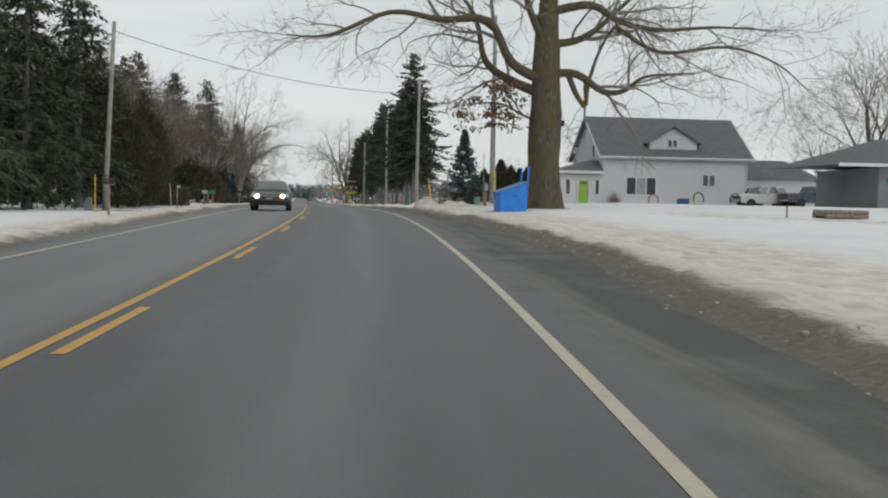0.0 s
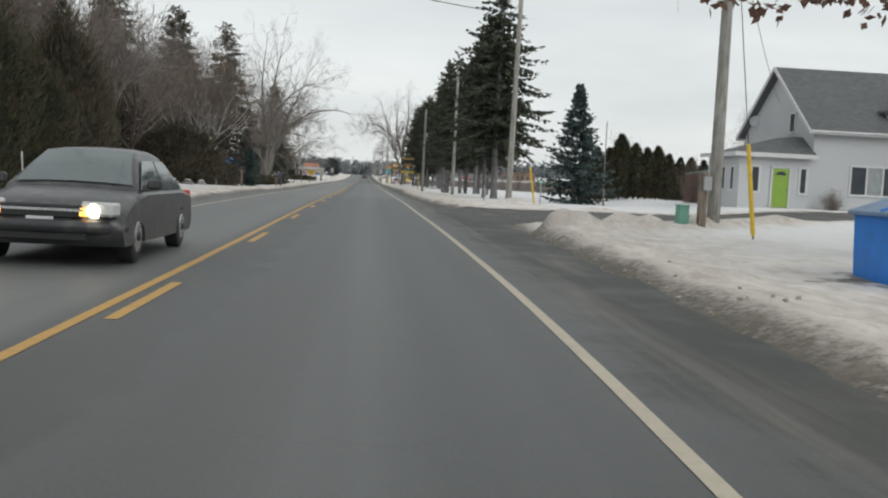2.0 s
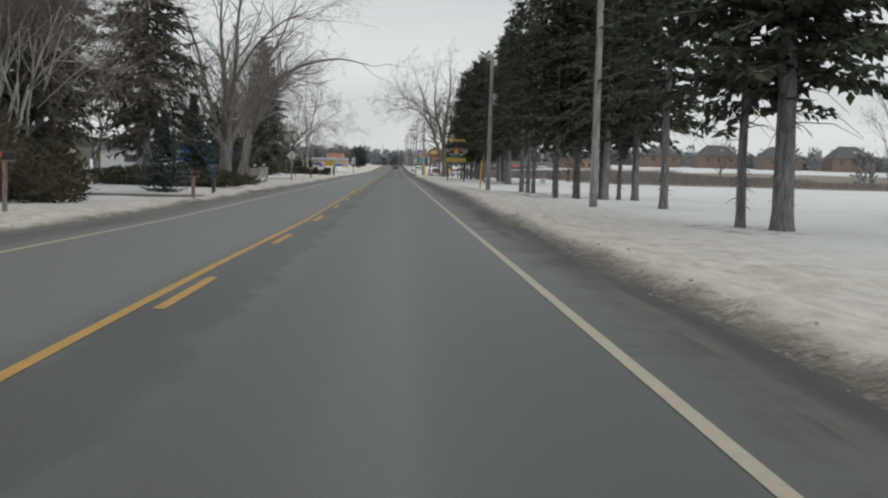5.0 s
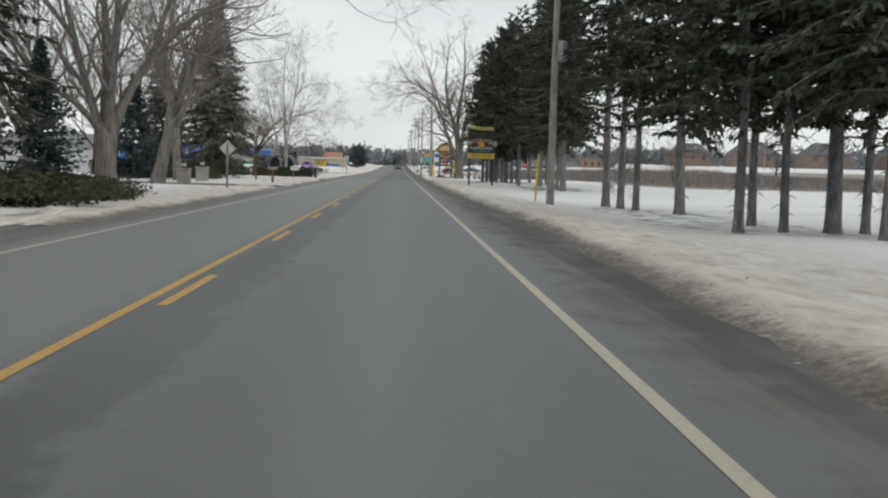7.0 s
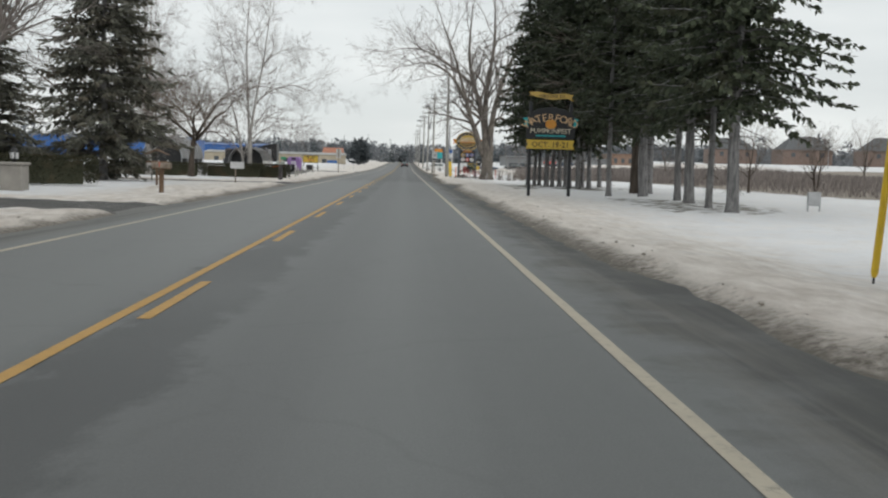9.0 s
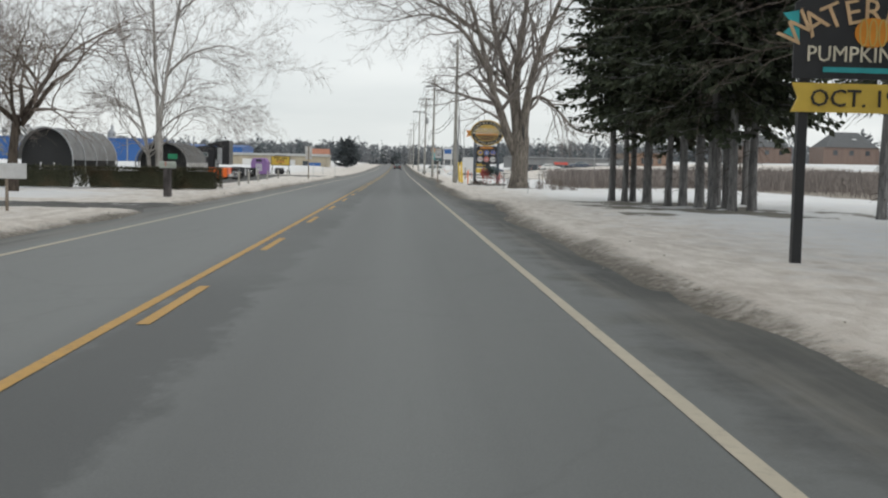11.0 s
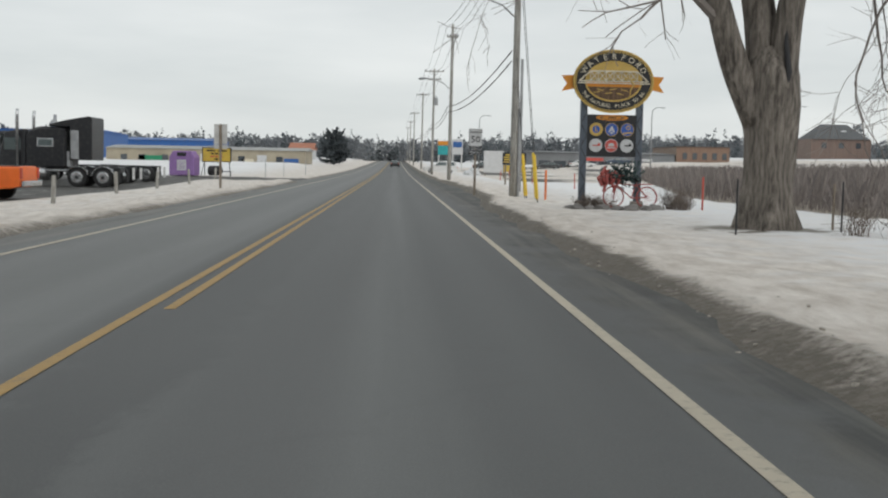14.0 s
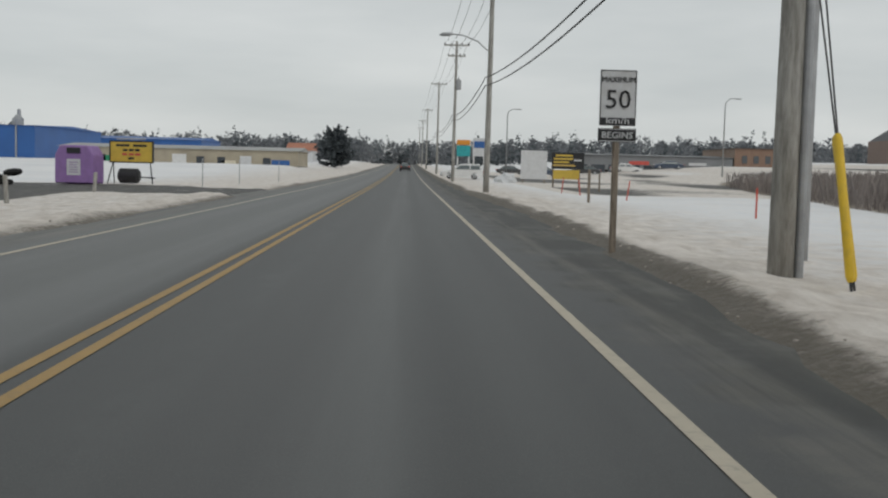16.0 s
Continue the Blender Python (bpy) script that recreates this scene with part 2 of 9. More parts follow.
def make_needles(name, dark, light, brown=(0.06, 0.045, 0.03), brownness=0.15):
    n = Nodes(name)
    c = n.mix(n.island(), dark, light)
    c = n.mix(n.math("MULTIPLY", n.ramp(n.noise(0.8, 4.0), (0.5, 0.0), (0.7, 1.0)), brownness * 3), c, brown)
    c = n.mix(n.math("MULTIPLY", n.noise(14.0, 2.0), 0.4), c, scaled(dark, 0.6))
    return n.done(c, 0.75, Specular_IOR_Level=0.2)


def make_siding(name, color, pitch=0.2):
    n = Nodes(name)
    sep = n.t.nodes.new("ShaderNodeSeparateXYZ")
    n.put(sep.inputs[0], n.pos)
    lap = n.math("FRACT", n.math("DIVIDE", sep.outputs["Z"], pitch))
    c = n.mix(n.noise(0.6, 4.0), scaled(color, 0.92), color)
    # shade in the crease of each lap, painted into the siding's colour
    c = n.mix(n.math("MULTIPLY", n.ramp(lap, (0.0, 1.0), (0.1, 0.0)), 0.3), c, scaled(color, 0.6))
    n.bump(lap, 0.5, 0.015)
    return n.done(c, 0.6)


def make_shingles(name, color):
    n = Nodes(name)
    b = n.t.nodes.new("ShaderNodeTexBrick")
    n.put(b.inputs["Vector"], n.obj)
    b.inputs["Scale"].default_value = 1.0
    b.inputs["Brick Width"].default_value, b.inputs["Row Height"].default_value, b.inputs["Mortar Size"].default_value = 0.35, 0.16, 0.012
    n.put(b.inputs["Color1"], scaled(color, 0.85))
    n.put(b.inputs["Color2"], scaled(color, 1.15))
    n.put(b.inputs["Mortar"], scaled(color, 0.6))
    c = n.mix(n.math("MULTIPLY", n.noise(1.2, 5.0), 0.4), b.outputs["Color"], scaled(color, 0.75))
    n.bump(n.noise(30.0), 0.4, 0.01)
    return n.done(c, 0.85)


def make_brick(name, c1, c2, mortar):
    n = Nodes(name)
    b = n.t.nodes.new("ShaderNodeTexBrick")
    n.put(b.inputs["Vector"], n.obj)
    b.inputs["Scale"].default_value = 1.0
    b.inputs["Brick Width"].default_value, b.inputs["Row Height"].default_value, b.inputs["Mortar Size"].default_value = 0.22, 0.075, 0.01
    n.put(b.inputs["Color1"], c1)
    n.put(b.inputs["Color2"], c2)
    n.put(b.inputs["Mortar"], mortar)
    return n.done(n.mix(n.math("MULTIPLY", n.noise(0.7, 5.0), 0.35), b.outputs["Color"], scaled(c1, 0.6)), 0.85)


def make_glass(name, tint=(0.045, 0.052, 0.06), rough=0.06):
    n = Nodes(name)
    c = n.mix(n.noise(1.5, 3.0), tint, scaled(tint, 1.8))
    return n.done(c, rough, Specular_IOR_Level=0.8)


def make_lamp(name, color, strength):
    n = Nodes(name)
    return n.done(color, 0.3, Emission_Color=color, Emission_Strength=strength)


M = {}
M["asphalt"] = make_asphalt()
M["white_paint"] = make_paint("white_road_paint", (0.55, 0.49, 0.385))
M["yellow_paint"] = make_paint("yellow_road_paint", (0.58, 0.335, 0.085))
M["yellow_old"] = make_paint("worn_yellow_road_paint", (0.42, 0.265, 0.085))
M["ground"] = make_ground()
M["bark_oak"] = make_bark("oak_bark", (0.055, 0.047, 0.036), (0.16, 0.138, 0.105), (0.115, 0.092, 0.035), 14.0)
M["bark_grey"] = make_bark("grey_bark", (0.11, 0.10, 0.088), (0.28, 0.258, 0.23))
M["bark_maple"] = make_bark("furrowed_maple_bark", (0.062, 0.054, 0.047), (0.275, 0.245, 0.214), scale=9.0)
M["bark_conifer"] = make_bark("conifer_bark", (0.10, 0.10, 0.102), (0.285, 0.28, 0.278), scale=12.0)
M["bark_dark"] = make_bark("brown_bark", (0.045, 0.036, 0.03), (0.12, 0.098, 0.08))
M["bark_birch"] = make_bark("birch_bark", (0.24, 0.225, 0.21), (0.52, 0.50, 0.475), scale=5.0)
M["twig_grey"] = surface("grey_twigs", (0.22, 0.195, 0.178), 0.9, fine=9.0)
M["twig_brown"] = surface("brown_twigs", (0.185, 0.152, 0.13), 0.9, fine=9.0)
# aerial haze put into the colour: paler and bluer than the near twigs
M["twig_hazed"] = surface("hazed_distant_twigs", (0.195, 0.208, 0.222), 0.9, scale=0.05, fine=1.0)
M["needles"] = make_needles("spruce_needles", (0.042, 0.054, 0.036), (0.105, 0.122, 0.076))
M["needles_blue"] = make_needles("blue_spruce_needles", (0.045, 0.072, 0.072), (0.11, 0.155, 0.148), brownness=0.03)
M["needles_cedar"] = make_needles("cedar_sprays", (0.042, 0.048, 0.032), (0.102, 0.100, 0.060), (0.12, 0.09, 0.055), 0.3)
M["needles_brown"] = make_needles("browned_cedar_sprays", (0.062, 0.058, 0.042), (0.138, 0.125, 0.088), (0.13, 0.10, 0.066), 0.35)
M["dead_leaves"] = make_needles("withered_oak_leaves", (0.13, 0.075, 0.055), (0.27, 0.17, 0.13), (0.2, 0.12, 0.09), 0.1)
M["pole_wood"] = make_bark("weathered_pole_wood", (0.23, 0.22, 0.20), (0.45, 0.44, 0.41), scale=10.0)
M["wood_post"] = make_bark("grey_post_wood", (0.15, 0.12, 0.095), (0.34, 0.29, 0.235), scale=14.0)
M["galv"] = surface("galvanised_steel", (0.40, 0.41, 0.42), 0.5, 0.7)
M["steel_dark"] = surface("dark_steel", (0.045, 0.047, 0.05), 0.5, 0.6)
M["wire"] = surface("cable_sheath", (0.05, 0.05, 0.052), 0.7)
M["yellow_plastic"] = surface("yellow_guy_guard", (0.75, 0.50, 0.03), 0.5, vary=0.12, dirt=(0.25, 0.18, 0.08))
M["orange_plastic"] = surface("orange_marker", (0.75, 0.20, 0.05), 0.5)
M["red_plastic"] = surface("red_marker", (0.55, 0.09, 0.06), 0.5)
M["white_metal"] = surface("white_enamel", (0.72, 0.72, 0.71), 0.45, vary=0.08, dirt=(0.35, 0.32, 0.28))
M["sign_white"] = surface("white_sign_sheeting", (0.62, 0.63, 0.64), 0.5, vary=0.07, dirt=(0.35, 0.33, 0.3))
M["sign_back"] = surface("bare_sign_back", (0.55, 0.55, 0.54), 0.5, 0.15)
M["black_paint"] = surface("black_enamel", (0.018, 0.018, 0.02), 0.5)
M["rubber"] = surface("tyre_rubber", (0.022, 0.022, 0.023), 0.85)
M["glass"] = make_glass("dark_window_glass")
M["car_glass"] = make_glass("car_glass", (0.075, 0.092, 0.094), 0.04)
M["chrome"] = surface("bright_metal", (0.55, 0.56, 0.57), 0.25, 0.9)
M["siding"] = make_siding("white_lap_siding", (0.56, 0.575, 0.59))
M["trim_white"] = surface("white_trim", (0.66, 0.665, 0.67), 0.5, vary=0.05)
M["shingle"] = make_shingles("grey_shingles", (0.135, 0.14, 0.145))
M["green_door"] = surface("lime_green_door", (0.26, 0.42, 0.06), 0.45, vary=0.08)
M["curtain"] = surface("pale_grey_curtain", (0.33, 0.36, 0.37), 0.9)
M["bin_blue"] = surface("blue_bin_paint", (0.014, 0.225, 0.76), 0.45, vary=0.1, dirt=(0.08, 0.14, 0.28))
M["bin_lid"] = surface("pale_blue_lid", (0.16, 0.26, 0.40), 0.5, vary=0.15, dirt=(0.3, 0.32, 0.35))
M["brick_tan"] = make_brick("tan_brick", (0.26, 0.165, 0.12), (0.31, 0.205, 0.15), (0.36, 0.3, 0.25))
M["fence_red"] = surface("red_stained_boards", (0.24, 0.085, 0.06), 0.8, scale=1.0, dirt=(0.12, 0.06, 0.05))
M["brick_dull"] = make_brick("dull_brown_brick", (0.19, 0.135, 0.115), (0.24, 0.17, 0.14), (0.25, 0.23, 0.21))
M["crust"] = surface("dirty_snow_crust", (0.40, 0.365, 0.32), 0.9, vary=0.45, scale=2.0, fine=25.0)
# far needles, their colour lifted towards blue-grey to stand in for haze
M["needles_hazed"] = make_needles("hazed_conifer_needles", (0.098, 0.114, 0.124), (0.15, 0.17, 0.18), brownness=0.05)
M["roof_pale"] = surface("weathered_metal_roof", (0.36, 0.36, 0.35), 0.6, 0.2, scale=0.4)
M["needles_grey"] = make_needles("frosted_spruce_needles", (0.085, 0.088, 0.070), (0.20, 0.198, 0.16), (0.16, 0.13, 0.095), 0.3)
M["needles_dull"] = make_needles("dull_brown_spruce_needles", (0.060, 0.058, 0.046), (0.13, 0.122, 0.094), (0.13, 0.10, 0.072), 0.35)
M["snow_cap"] = surface("settled_snow", (0.76, 0.78, 0.80), 0.8, vary=0.06, fine=20.0)
M["pale_green"] = surface("pale_green_enamel", (0.34, 0.38, 0.34), 0.5)
M["grey_wood"] = make_bark("dark_grey_post_wood", (0.05, 0.046, 0.046), (0.13, 0.12, 0.12), scale=10.0)
M["twig_pale"] = surface("pale_birch_twigs", (0.245, 0.215, 0.20), 0.9, fine=9.0)
M["roof_orange"] = surface("faded_orange_roof", (0.42, 0.17, 0.10), 0.7, scale=0.5)
# ---------------- the road's line and the lie of the land ----------------
KNOT_Y0, KNOT_STEP = -15.0, 15.0
KNOT_Z = (-1.233, -0.845, -0.502, -0.211, -0.017, 0.062, 0.089, 0.095, 0.071)
KNOT_W = (0.098, 1.341, 2.498, 3.353, 3.865, 4.033, 4.075, 4.142, 4.167)
EDGE_X = 4.237          # the right edge line on the straight
CENTRE, LEFT = 3.977, 7.144   # from the right edge line to the solid yellow line and to the left edge line


def knots(values, end, y):
    y = np.asarray(y, float)
    ext = np.concatenate([[2 * values[0] - values[1]], values, [end, end, end]])
    u = (y - KNOT_Y0) / KNOT_STEP
    first = values[0] + (values[1] - values[0]) * u
    u = np.clip(u, 0, len(values) - 1e-6)
    i = np.minimum(np.floor(u).astype(int), len(values) - 1)
    f = u - i
    a, b, c, d = ext[i], ext[i + 1], ext[i + 2], ext[i + 3]
    curve = 0.5 * (2 * b + (c - a) * f + (2 * a - 5 * b + 4 * c - d) * f ** 2 + (3 * b - a - 3 * c + d) * f ** 3)
    return np.where(y < KNOT_Y0, first, np.where(y > KNOT_Y0 + KNOT_STEP * len(values), end, curve))


def far_rise(y):
    u = np.clip((np.asarray(y, float) - 330) / 470, 0, 1)
    return u * u * (3 - 2 * u)


def road_z(y):
    # beyond the level stretch the land climbs gently
    return knots(KNOT_Z, 0.0, y) + 3.0 * far_rise(y)


def edge_x(y):
    return knots(KNOT_W, EDGE_X, y) 


def lattice(x, y, seed):
    """Smooth value noise, 0 to 1, on a unit lattice."""
    x, y = np.asarray(x, float), np.asarray(y, float)
    xi, yi = np.floor(x), np.floor(y)
    fx, fy = x - xi, y - yi
    fx, fy = fx * fx * (3 - 2 * fx), fy * fy * (3 - 2 * fy)

    def h(a, b):
        v = np.sin(a * 127.1 + b * 311.7 + seed * 74.7) * 43758.5453
        return v - np.floor(v)
    return (h(xi, yi) * (1 - fx) + h(xi + 1, yi) * fx) * (1 - fy) + (h(xi, yi + 1) * (1 - fx) + h(xi + 1, yi + 1) * fx) * fy


def step(a, b, v):
    u = np.clip((np.asarray(v, float) - a) / (b - a), 0, 1)
    return u * u * (3 - 2 * u)


# where the snow begins, from the right and the left edge line outwards
SNOW_R_Y = (-40, 5, 14, 21, 30, 37, 44, 59, 64, 85, 89, 100, 133, 140, 150, 160, 170, 182, 192, 210, 220, 224, 230, 237, 243, 280, 286, 303, 340)
SNOW_R = (1.4, 1.4, 1.7, 1.9, 1.6, 1.6, 1.65, 1.9, 1.9, 1.8, 1.4, 1.1, 1.15, 1.35, 1.6, 1.5, 1.35, 1.15, 1.15, 1.15, 1.1, 1.05, 1.5, 1.75, 0.9, 0.85, 1.5, 1.9, 1.5)
SNOW_L_Y = (-40, 19, 40, 60, 75, 90, 120, 143, 200, 300, 340)
SNOW_L = (0.7, 0.7, 0.9, 0.95, 1.2, 1.4, 1.2, 1.0, 0.95, 1.0, 1.2)
HEAPS = ((7.2, 62.5, 1.5, 1.0, 0.55), (9.0, 64.0, 1.6, 0.9, 0.62), (11.0, 65.5, 1.8, 0.9, 0.45), (13.4, 67.0, 1.8, 1.0, 0.4), (6.2, 60.0, 0.9, 1.8, 0.22),
         (7.6, 88.2, 1.3, 0.8, 0.2), (9.6, 90.6, 0.9, 0.8, 0.55), (10.8, 89.6, 1.1, 0.7, 0.28), (13.5, 88.9, 1.0, 0.6, 0.24), (6.3, 92.0, 0.7, 2.2, 0.2),
         (-6.0, 153.5, 0.9, 1.6, 0.42), (-5.4, 141.0, 0.8, 1.5, 0.3), (-7.0, 152.0, 1.2, 1.2, 0.3), (-5.6, 64.5, 1.0, 1.4, 0.25), (-6.6, 205.0, 1.2, 1.6, 0.25),
         (5.9, 313.0, 0.6, 2.5, 0.2), (7.5, 316.0, 1.2, 2.5, 0.2))


def drive_mask(x, y):
    """1 on the cleared driveways and the yard, 0 elsewhere."""
    x, y = np.asarray(x, float), np.asarray(y, float)
    m = np.zeros(np.broadcast(x, y).shape)

    def add(inside):
        np.maximum(m, inside, out=m)
    # the drive past the house
    y0, y1 = 66.3 + 0.42 * (x - 6), 84.8 + 0.28 * (x - 6)
    add(step(-0.4, 0.6, y - y0) * step(-0.3, 0.5, y1 - y) * step(4.5, 5.0, x) * step(0, 6, 46 - x))
    # drives on the left
    for ya, yb, lean, x0 in ((67.0, 71.8, -0.35, -40), (144.3, 148.4, -0.25, -40), (188.0, 193.6, 0.2, -40), (224.8, 229.6, 0.1, -30), (318.0, 329.5, 0.15, -45)):
        c0, c1 = ya + lean * (-4 - x), yb + lean * (-4 - x)
        add(step(-0.4, 0.5, y - c0) * step(-0.4, 0.5, c1 - y) * step(0, 0.8, -3.4 - x) * step(0, 4, x - x0))
    # the truck yard
    add(step(277.0, 279.0, y) * step(0, 2, 322 - y) * step(0, 1.0, -10.4 - x) * step(0, 5, x + 46) * 0.85)
    # wheel ruts across the front lawn
    add(0.75 * step(0.4, 0.1, np.abs(np.abs((x - 18) * 0.5 + (y - 44) + 2.2 * np.sin((x - 18) * 0.22)) - 0.85)) * step(15, 19, x) * step(0, 5, 40 - x) * step(30, 36, y) * step(0, 6, 66 - y))
    # the far car park
    add(0.8 * step(330, 334, y) * step(0, 20, 470 - y) * step(12, 14, x) * step(0, 10, 90 - x) * lattice(x * 0.2, y * 0.06, 5))
    return m


def field_mask(x, y):
    x, y = np.asarray(x, float), np.asarray(y, float)
    front = np.maximum(272.0 - 0.1 * (x - 15), np.minimum(270.0 + 0.9 * (x - 15), 300))
    border = np.maximum(15.5, 17.0 + 0.2 * (y - 298))
    near = step(-0.8, 0.8, x - border) * step(-1, 1.5, y - front) * step(0, 25, 395 - y) * step(0, 20, 230 - x)
    strip = step(24, 30, x) * step(0, 8, y - 214 - 0.10 * x) * step(0, 4, 300 - y) * step(0, 20, 300 - x)
    return np.clip(np.maximum(near, strip * 0.95), 0, 1)


def ground_z(x, y, detail=True):
    x, y = np.asarray(x, float), np.asarray(y, float)
    w = edge_x(y)
    base = road_z(y)
    off_r, off_l = x - w, (w - LEFT) - x
    er = np.interp(y, SNOW_R_Y, SNOW_R) + (lattice(y * 0.45, 0, 1) - 0.5) * 0.36 + (lattice(y * 2.7, 0, 2) - 0.5) * 0.12
    el = np.interp(y, SNOW_L_Y, SNOW_L) + (lattice(y * 0.4, 0, 3) - 0.5) * 0.24 + (lattice(y * 2.5, 0, 4) - 0.5) * 0.08
    out = np.maximum(off_r - er, off_l - el)
    drive = drive_mask(x, y)
    # lawns lie higher than the road on the right, a little lower on the left
    lawn = 0.5 * step(7.5, 19, x) * step(36, 62, y) * (1 - step(66, 92, y)) + 0.5 * step(17, 25, x) * step(66, 92, y) * (1 - step(118, 145, y))
    left_fall = -0.42 * step(1.2, 6.0, off_l) * (1 - step(80, 125, y)) - 0.34 * step(1.2, 3.4, off_l) * step(118, 134, y) * (1 - step(150, 188, y)) - 0.26 * step(2.0, 5.0, off_l) * step(240, 254, y) * (1 - step(300, 325, y))
    right_dip = -0.33 * step(2.6, 6.0, off_r) * step(140, 162, y) * (1 - step(186, 206, y))
    base = base + lawn + left_fall + right_dip + 2.2 * step(22, 60, x) * step(310, 430, y) + 1.3 * step(62, 100, x) * step(330, 420, y) + 0.8 * step(9, 16, -x) * step(345, 425, y)
    on = step(-0.1, 0.75, out)
    snow = 0.10 + 0.05 * (lattice(x * 0.35, y * 0.35, 6) - 0.5) + 0.08 * np.exp(-((out - 0.9) / 0.7) ** 2) * lattice(y * 0.5, x * 0.4, 7)
    if detail:
        edge_lumps = 1 + 0.9 * np.exp(-((out - 0.8) / 1.3) ** 2)
        snow = snow + (0.06 * (lattice(x * 1.6, y * 1.6, 8) - 0.5) + 0.05 * (lattice(x * 3.6, y * 3.0, 9) - 0.5)) * edge_lumps
    z = base + on * snow * (1 - drive) - 0.05 * (1 - on) + drive * on * 0.004
    for hx, hy, rx, ry, hh in HEAPS:
        d = ((x - hx) / rx) ** 2 + ((y - hy) / ry) ** 2
        z = z + 0.52 * hh * np.exp(-d * 1.3) * (0.40 + 0.85 * lattice(x * 1.9, y * 1.9, hx) + 0.5 * lattice(x * 4.6, y * 4.6, hy) + 0.45 * (lattice(x * 3.1, y * 3.1, hx + 5) > 0.55)) * (on * (1 - drive))
    return z


def gz(x, y):
    return float(ground_z(x, y, False))


# ---------------- mesh helpers ----------------
class Mesh:
    """Collects vertices and faces."""

    def __init__(self):
        self.v, self.f = [], []

    def add(self, verts, faces):
        k = len(self.v)
        self.v += [tuple(p) for p in verts]
        self.f += [tuple(k + i for i in f) for f in faces]
        return self

    def box(self, c, s, rz=0.0, rx=0.0, ry=0.0, taper=1.0):
        m = Matrix.Translation(c) @ Euler((radians(rx), radians(ry), radians(rz))).to_matrix().to_4x4()
        x, y, z = (v / 2 for v in s)
        p = [m @ Vector((a * x * (taper if h > 0 else 1), b * y * (taper if h > 0 else 1), h * z)) for h in (-1, 1) for a, b in ((-1, -1), (1, -1), (1, 1), (-1, 1))]
        return self.add(p, ((3, 2, 1, 0), (4, 5, 6, 7), (0, 1, 5, 4), (1, 2, 6, 5), (2, 3, 7, 6), (3, 0, 4, 7)))

    def tube(self, pts, radii, n=8, caps=True):
        pts = [Vector(p) for p in pts]
        k = len(self.v)
        side = None
        for i, p in enumerate(pts):
            d = (pts[min(i + 1, len(pts) - 1)] - pts[max(i - 1, 0)])
            d = d.normalized() if d.length > 1e-9 else Vector((0, 0, 1))
            if side is None:
                side = d.cross(Vector((0, 0, 1)) if abs(d.z) < 0.9 else Vector((1, 0, 0))).normalized()
            else:
                side = (side - d * side.dot(d)).normalized()
            up = d.cross(side)
            for j in range(n):
                a = 2 * math.pi * j / n
                self.v.append(tuple(p + (side * math.cos(a) + up * math.sin(a)) * radii[i]))
        for i in range(len(pts) - 1):
            for j in range(n):
                a, b = k + i * n + j, k + i * n + (j + 1) % n
                self.f.append((a, b, b + n, a + n))
        if caps:
            self.f.append(tuple(k + j for j in reversed(range(n))))
            self.f.append(tuple(k + (len(pts) - 1) * n + j for j in range(n)))
        return self

    def cyl(self, a, b, r0, r1=None, n=12):
        return self.tube((a, b), (r0, r0 if r1 is None else r1), n)

    def extrude(self, poly, axis, lo, hi):
        """A prism: poly in the two other axes (in x, y, z order), from lo to hi along axis."""
        def at(p, d):
            return {"x": (d, p[0], p[1]), "y": (p[0], d, p[1]), "z": (p[0], p[1], d)}[axis]
        n = len(poly)
        verts = [at(p, lo) for p in poly] + [at(p, hi) for p in poly]
        faces = [tuple(range(n)), tuple(range(2 * n - 1, n - 1, -1))] + [(i, n + i, n + (i + 1) % n, (i + 1) % n) for i in range(n)]
        return self.add(verts, faces)

    def data(self, name, material, smooth=False, bevel=0.0, segments=1):
        me = bpy.data.meshes.new(name)
        me.from_pydata(self.v, [], self.f)
        bm = bmesh.new()
        bm.from_mesh(me)
        bmesh.ops.recalc_face_normals(bm, faces=bm.faces)
        if bevel:
            edges = [e for e in bm.edges if len(e.link_faces) == 2 and e.calc_face_angle(0) > 0.5]
            bmesh.ops.bevel(bm, geom=edges, offset=bevel, segments=segments, affect="EDGES", clamp_overlap=True)
        bm.to_mesh(me)
        bm.free()
        me.materials.append(M[material] if isinstance(material, str) else material)
        if smooth:
            me.shade_smooth()
        me.update()
        return me

    def raw(self, name, material, smooth=False):
        """Without mending normals, for big meshes."""
        me = bpy.data.meshes.new(name)
        me.from_pydata(self.v, [], self.f)
        me.materials.append(M[material] if isinstance(material, str) else material)
        if smooth:
            me.shade_smooth()
        me.update()
        return me


def part(name, mesh, material, parent, label="", smooth=False, bevel=0.0, at=None):
    ob = new(name, mesh if isinstance(mesh, bpy.types.Mesh) else mesh.data(name, material, smooth, bevel))
    ob.parent = parent
    if at is not None:
        ob.matrix_basis = at
    return tagged(ob, label)


def thing(name, label, category, m=None, group="", kind=""):
    ob = new(name)
    ob.empty_display_size = 0.2
    if m is not None:
        ob.matrix_basis = m
    return tagged(ob, label, category, group, kind)


def on_ground(x, y, rz=0.0, dz=0.0, scale=1.0):
    return pose(x, y, gz(x, y) + dz, 0, 0, rz) @ Matrix.Scale(scale, 4)


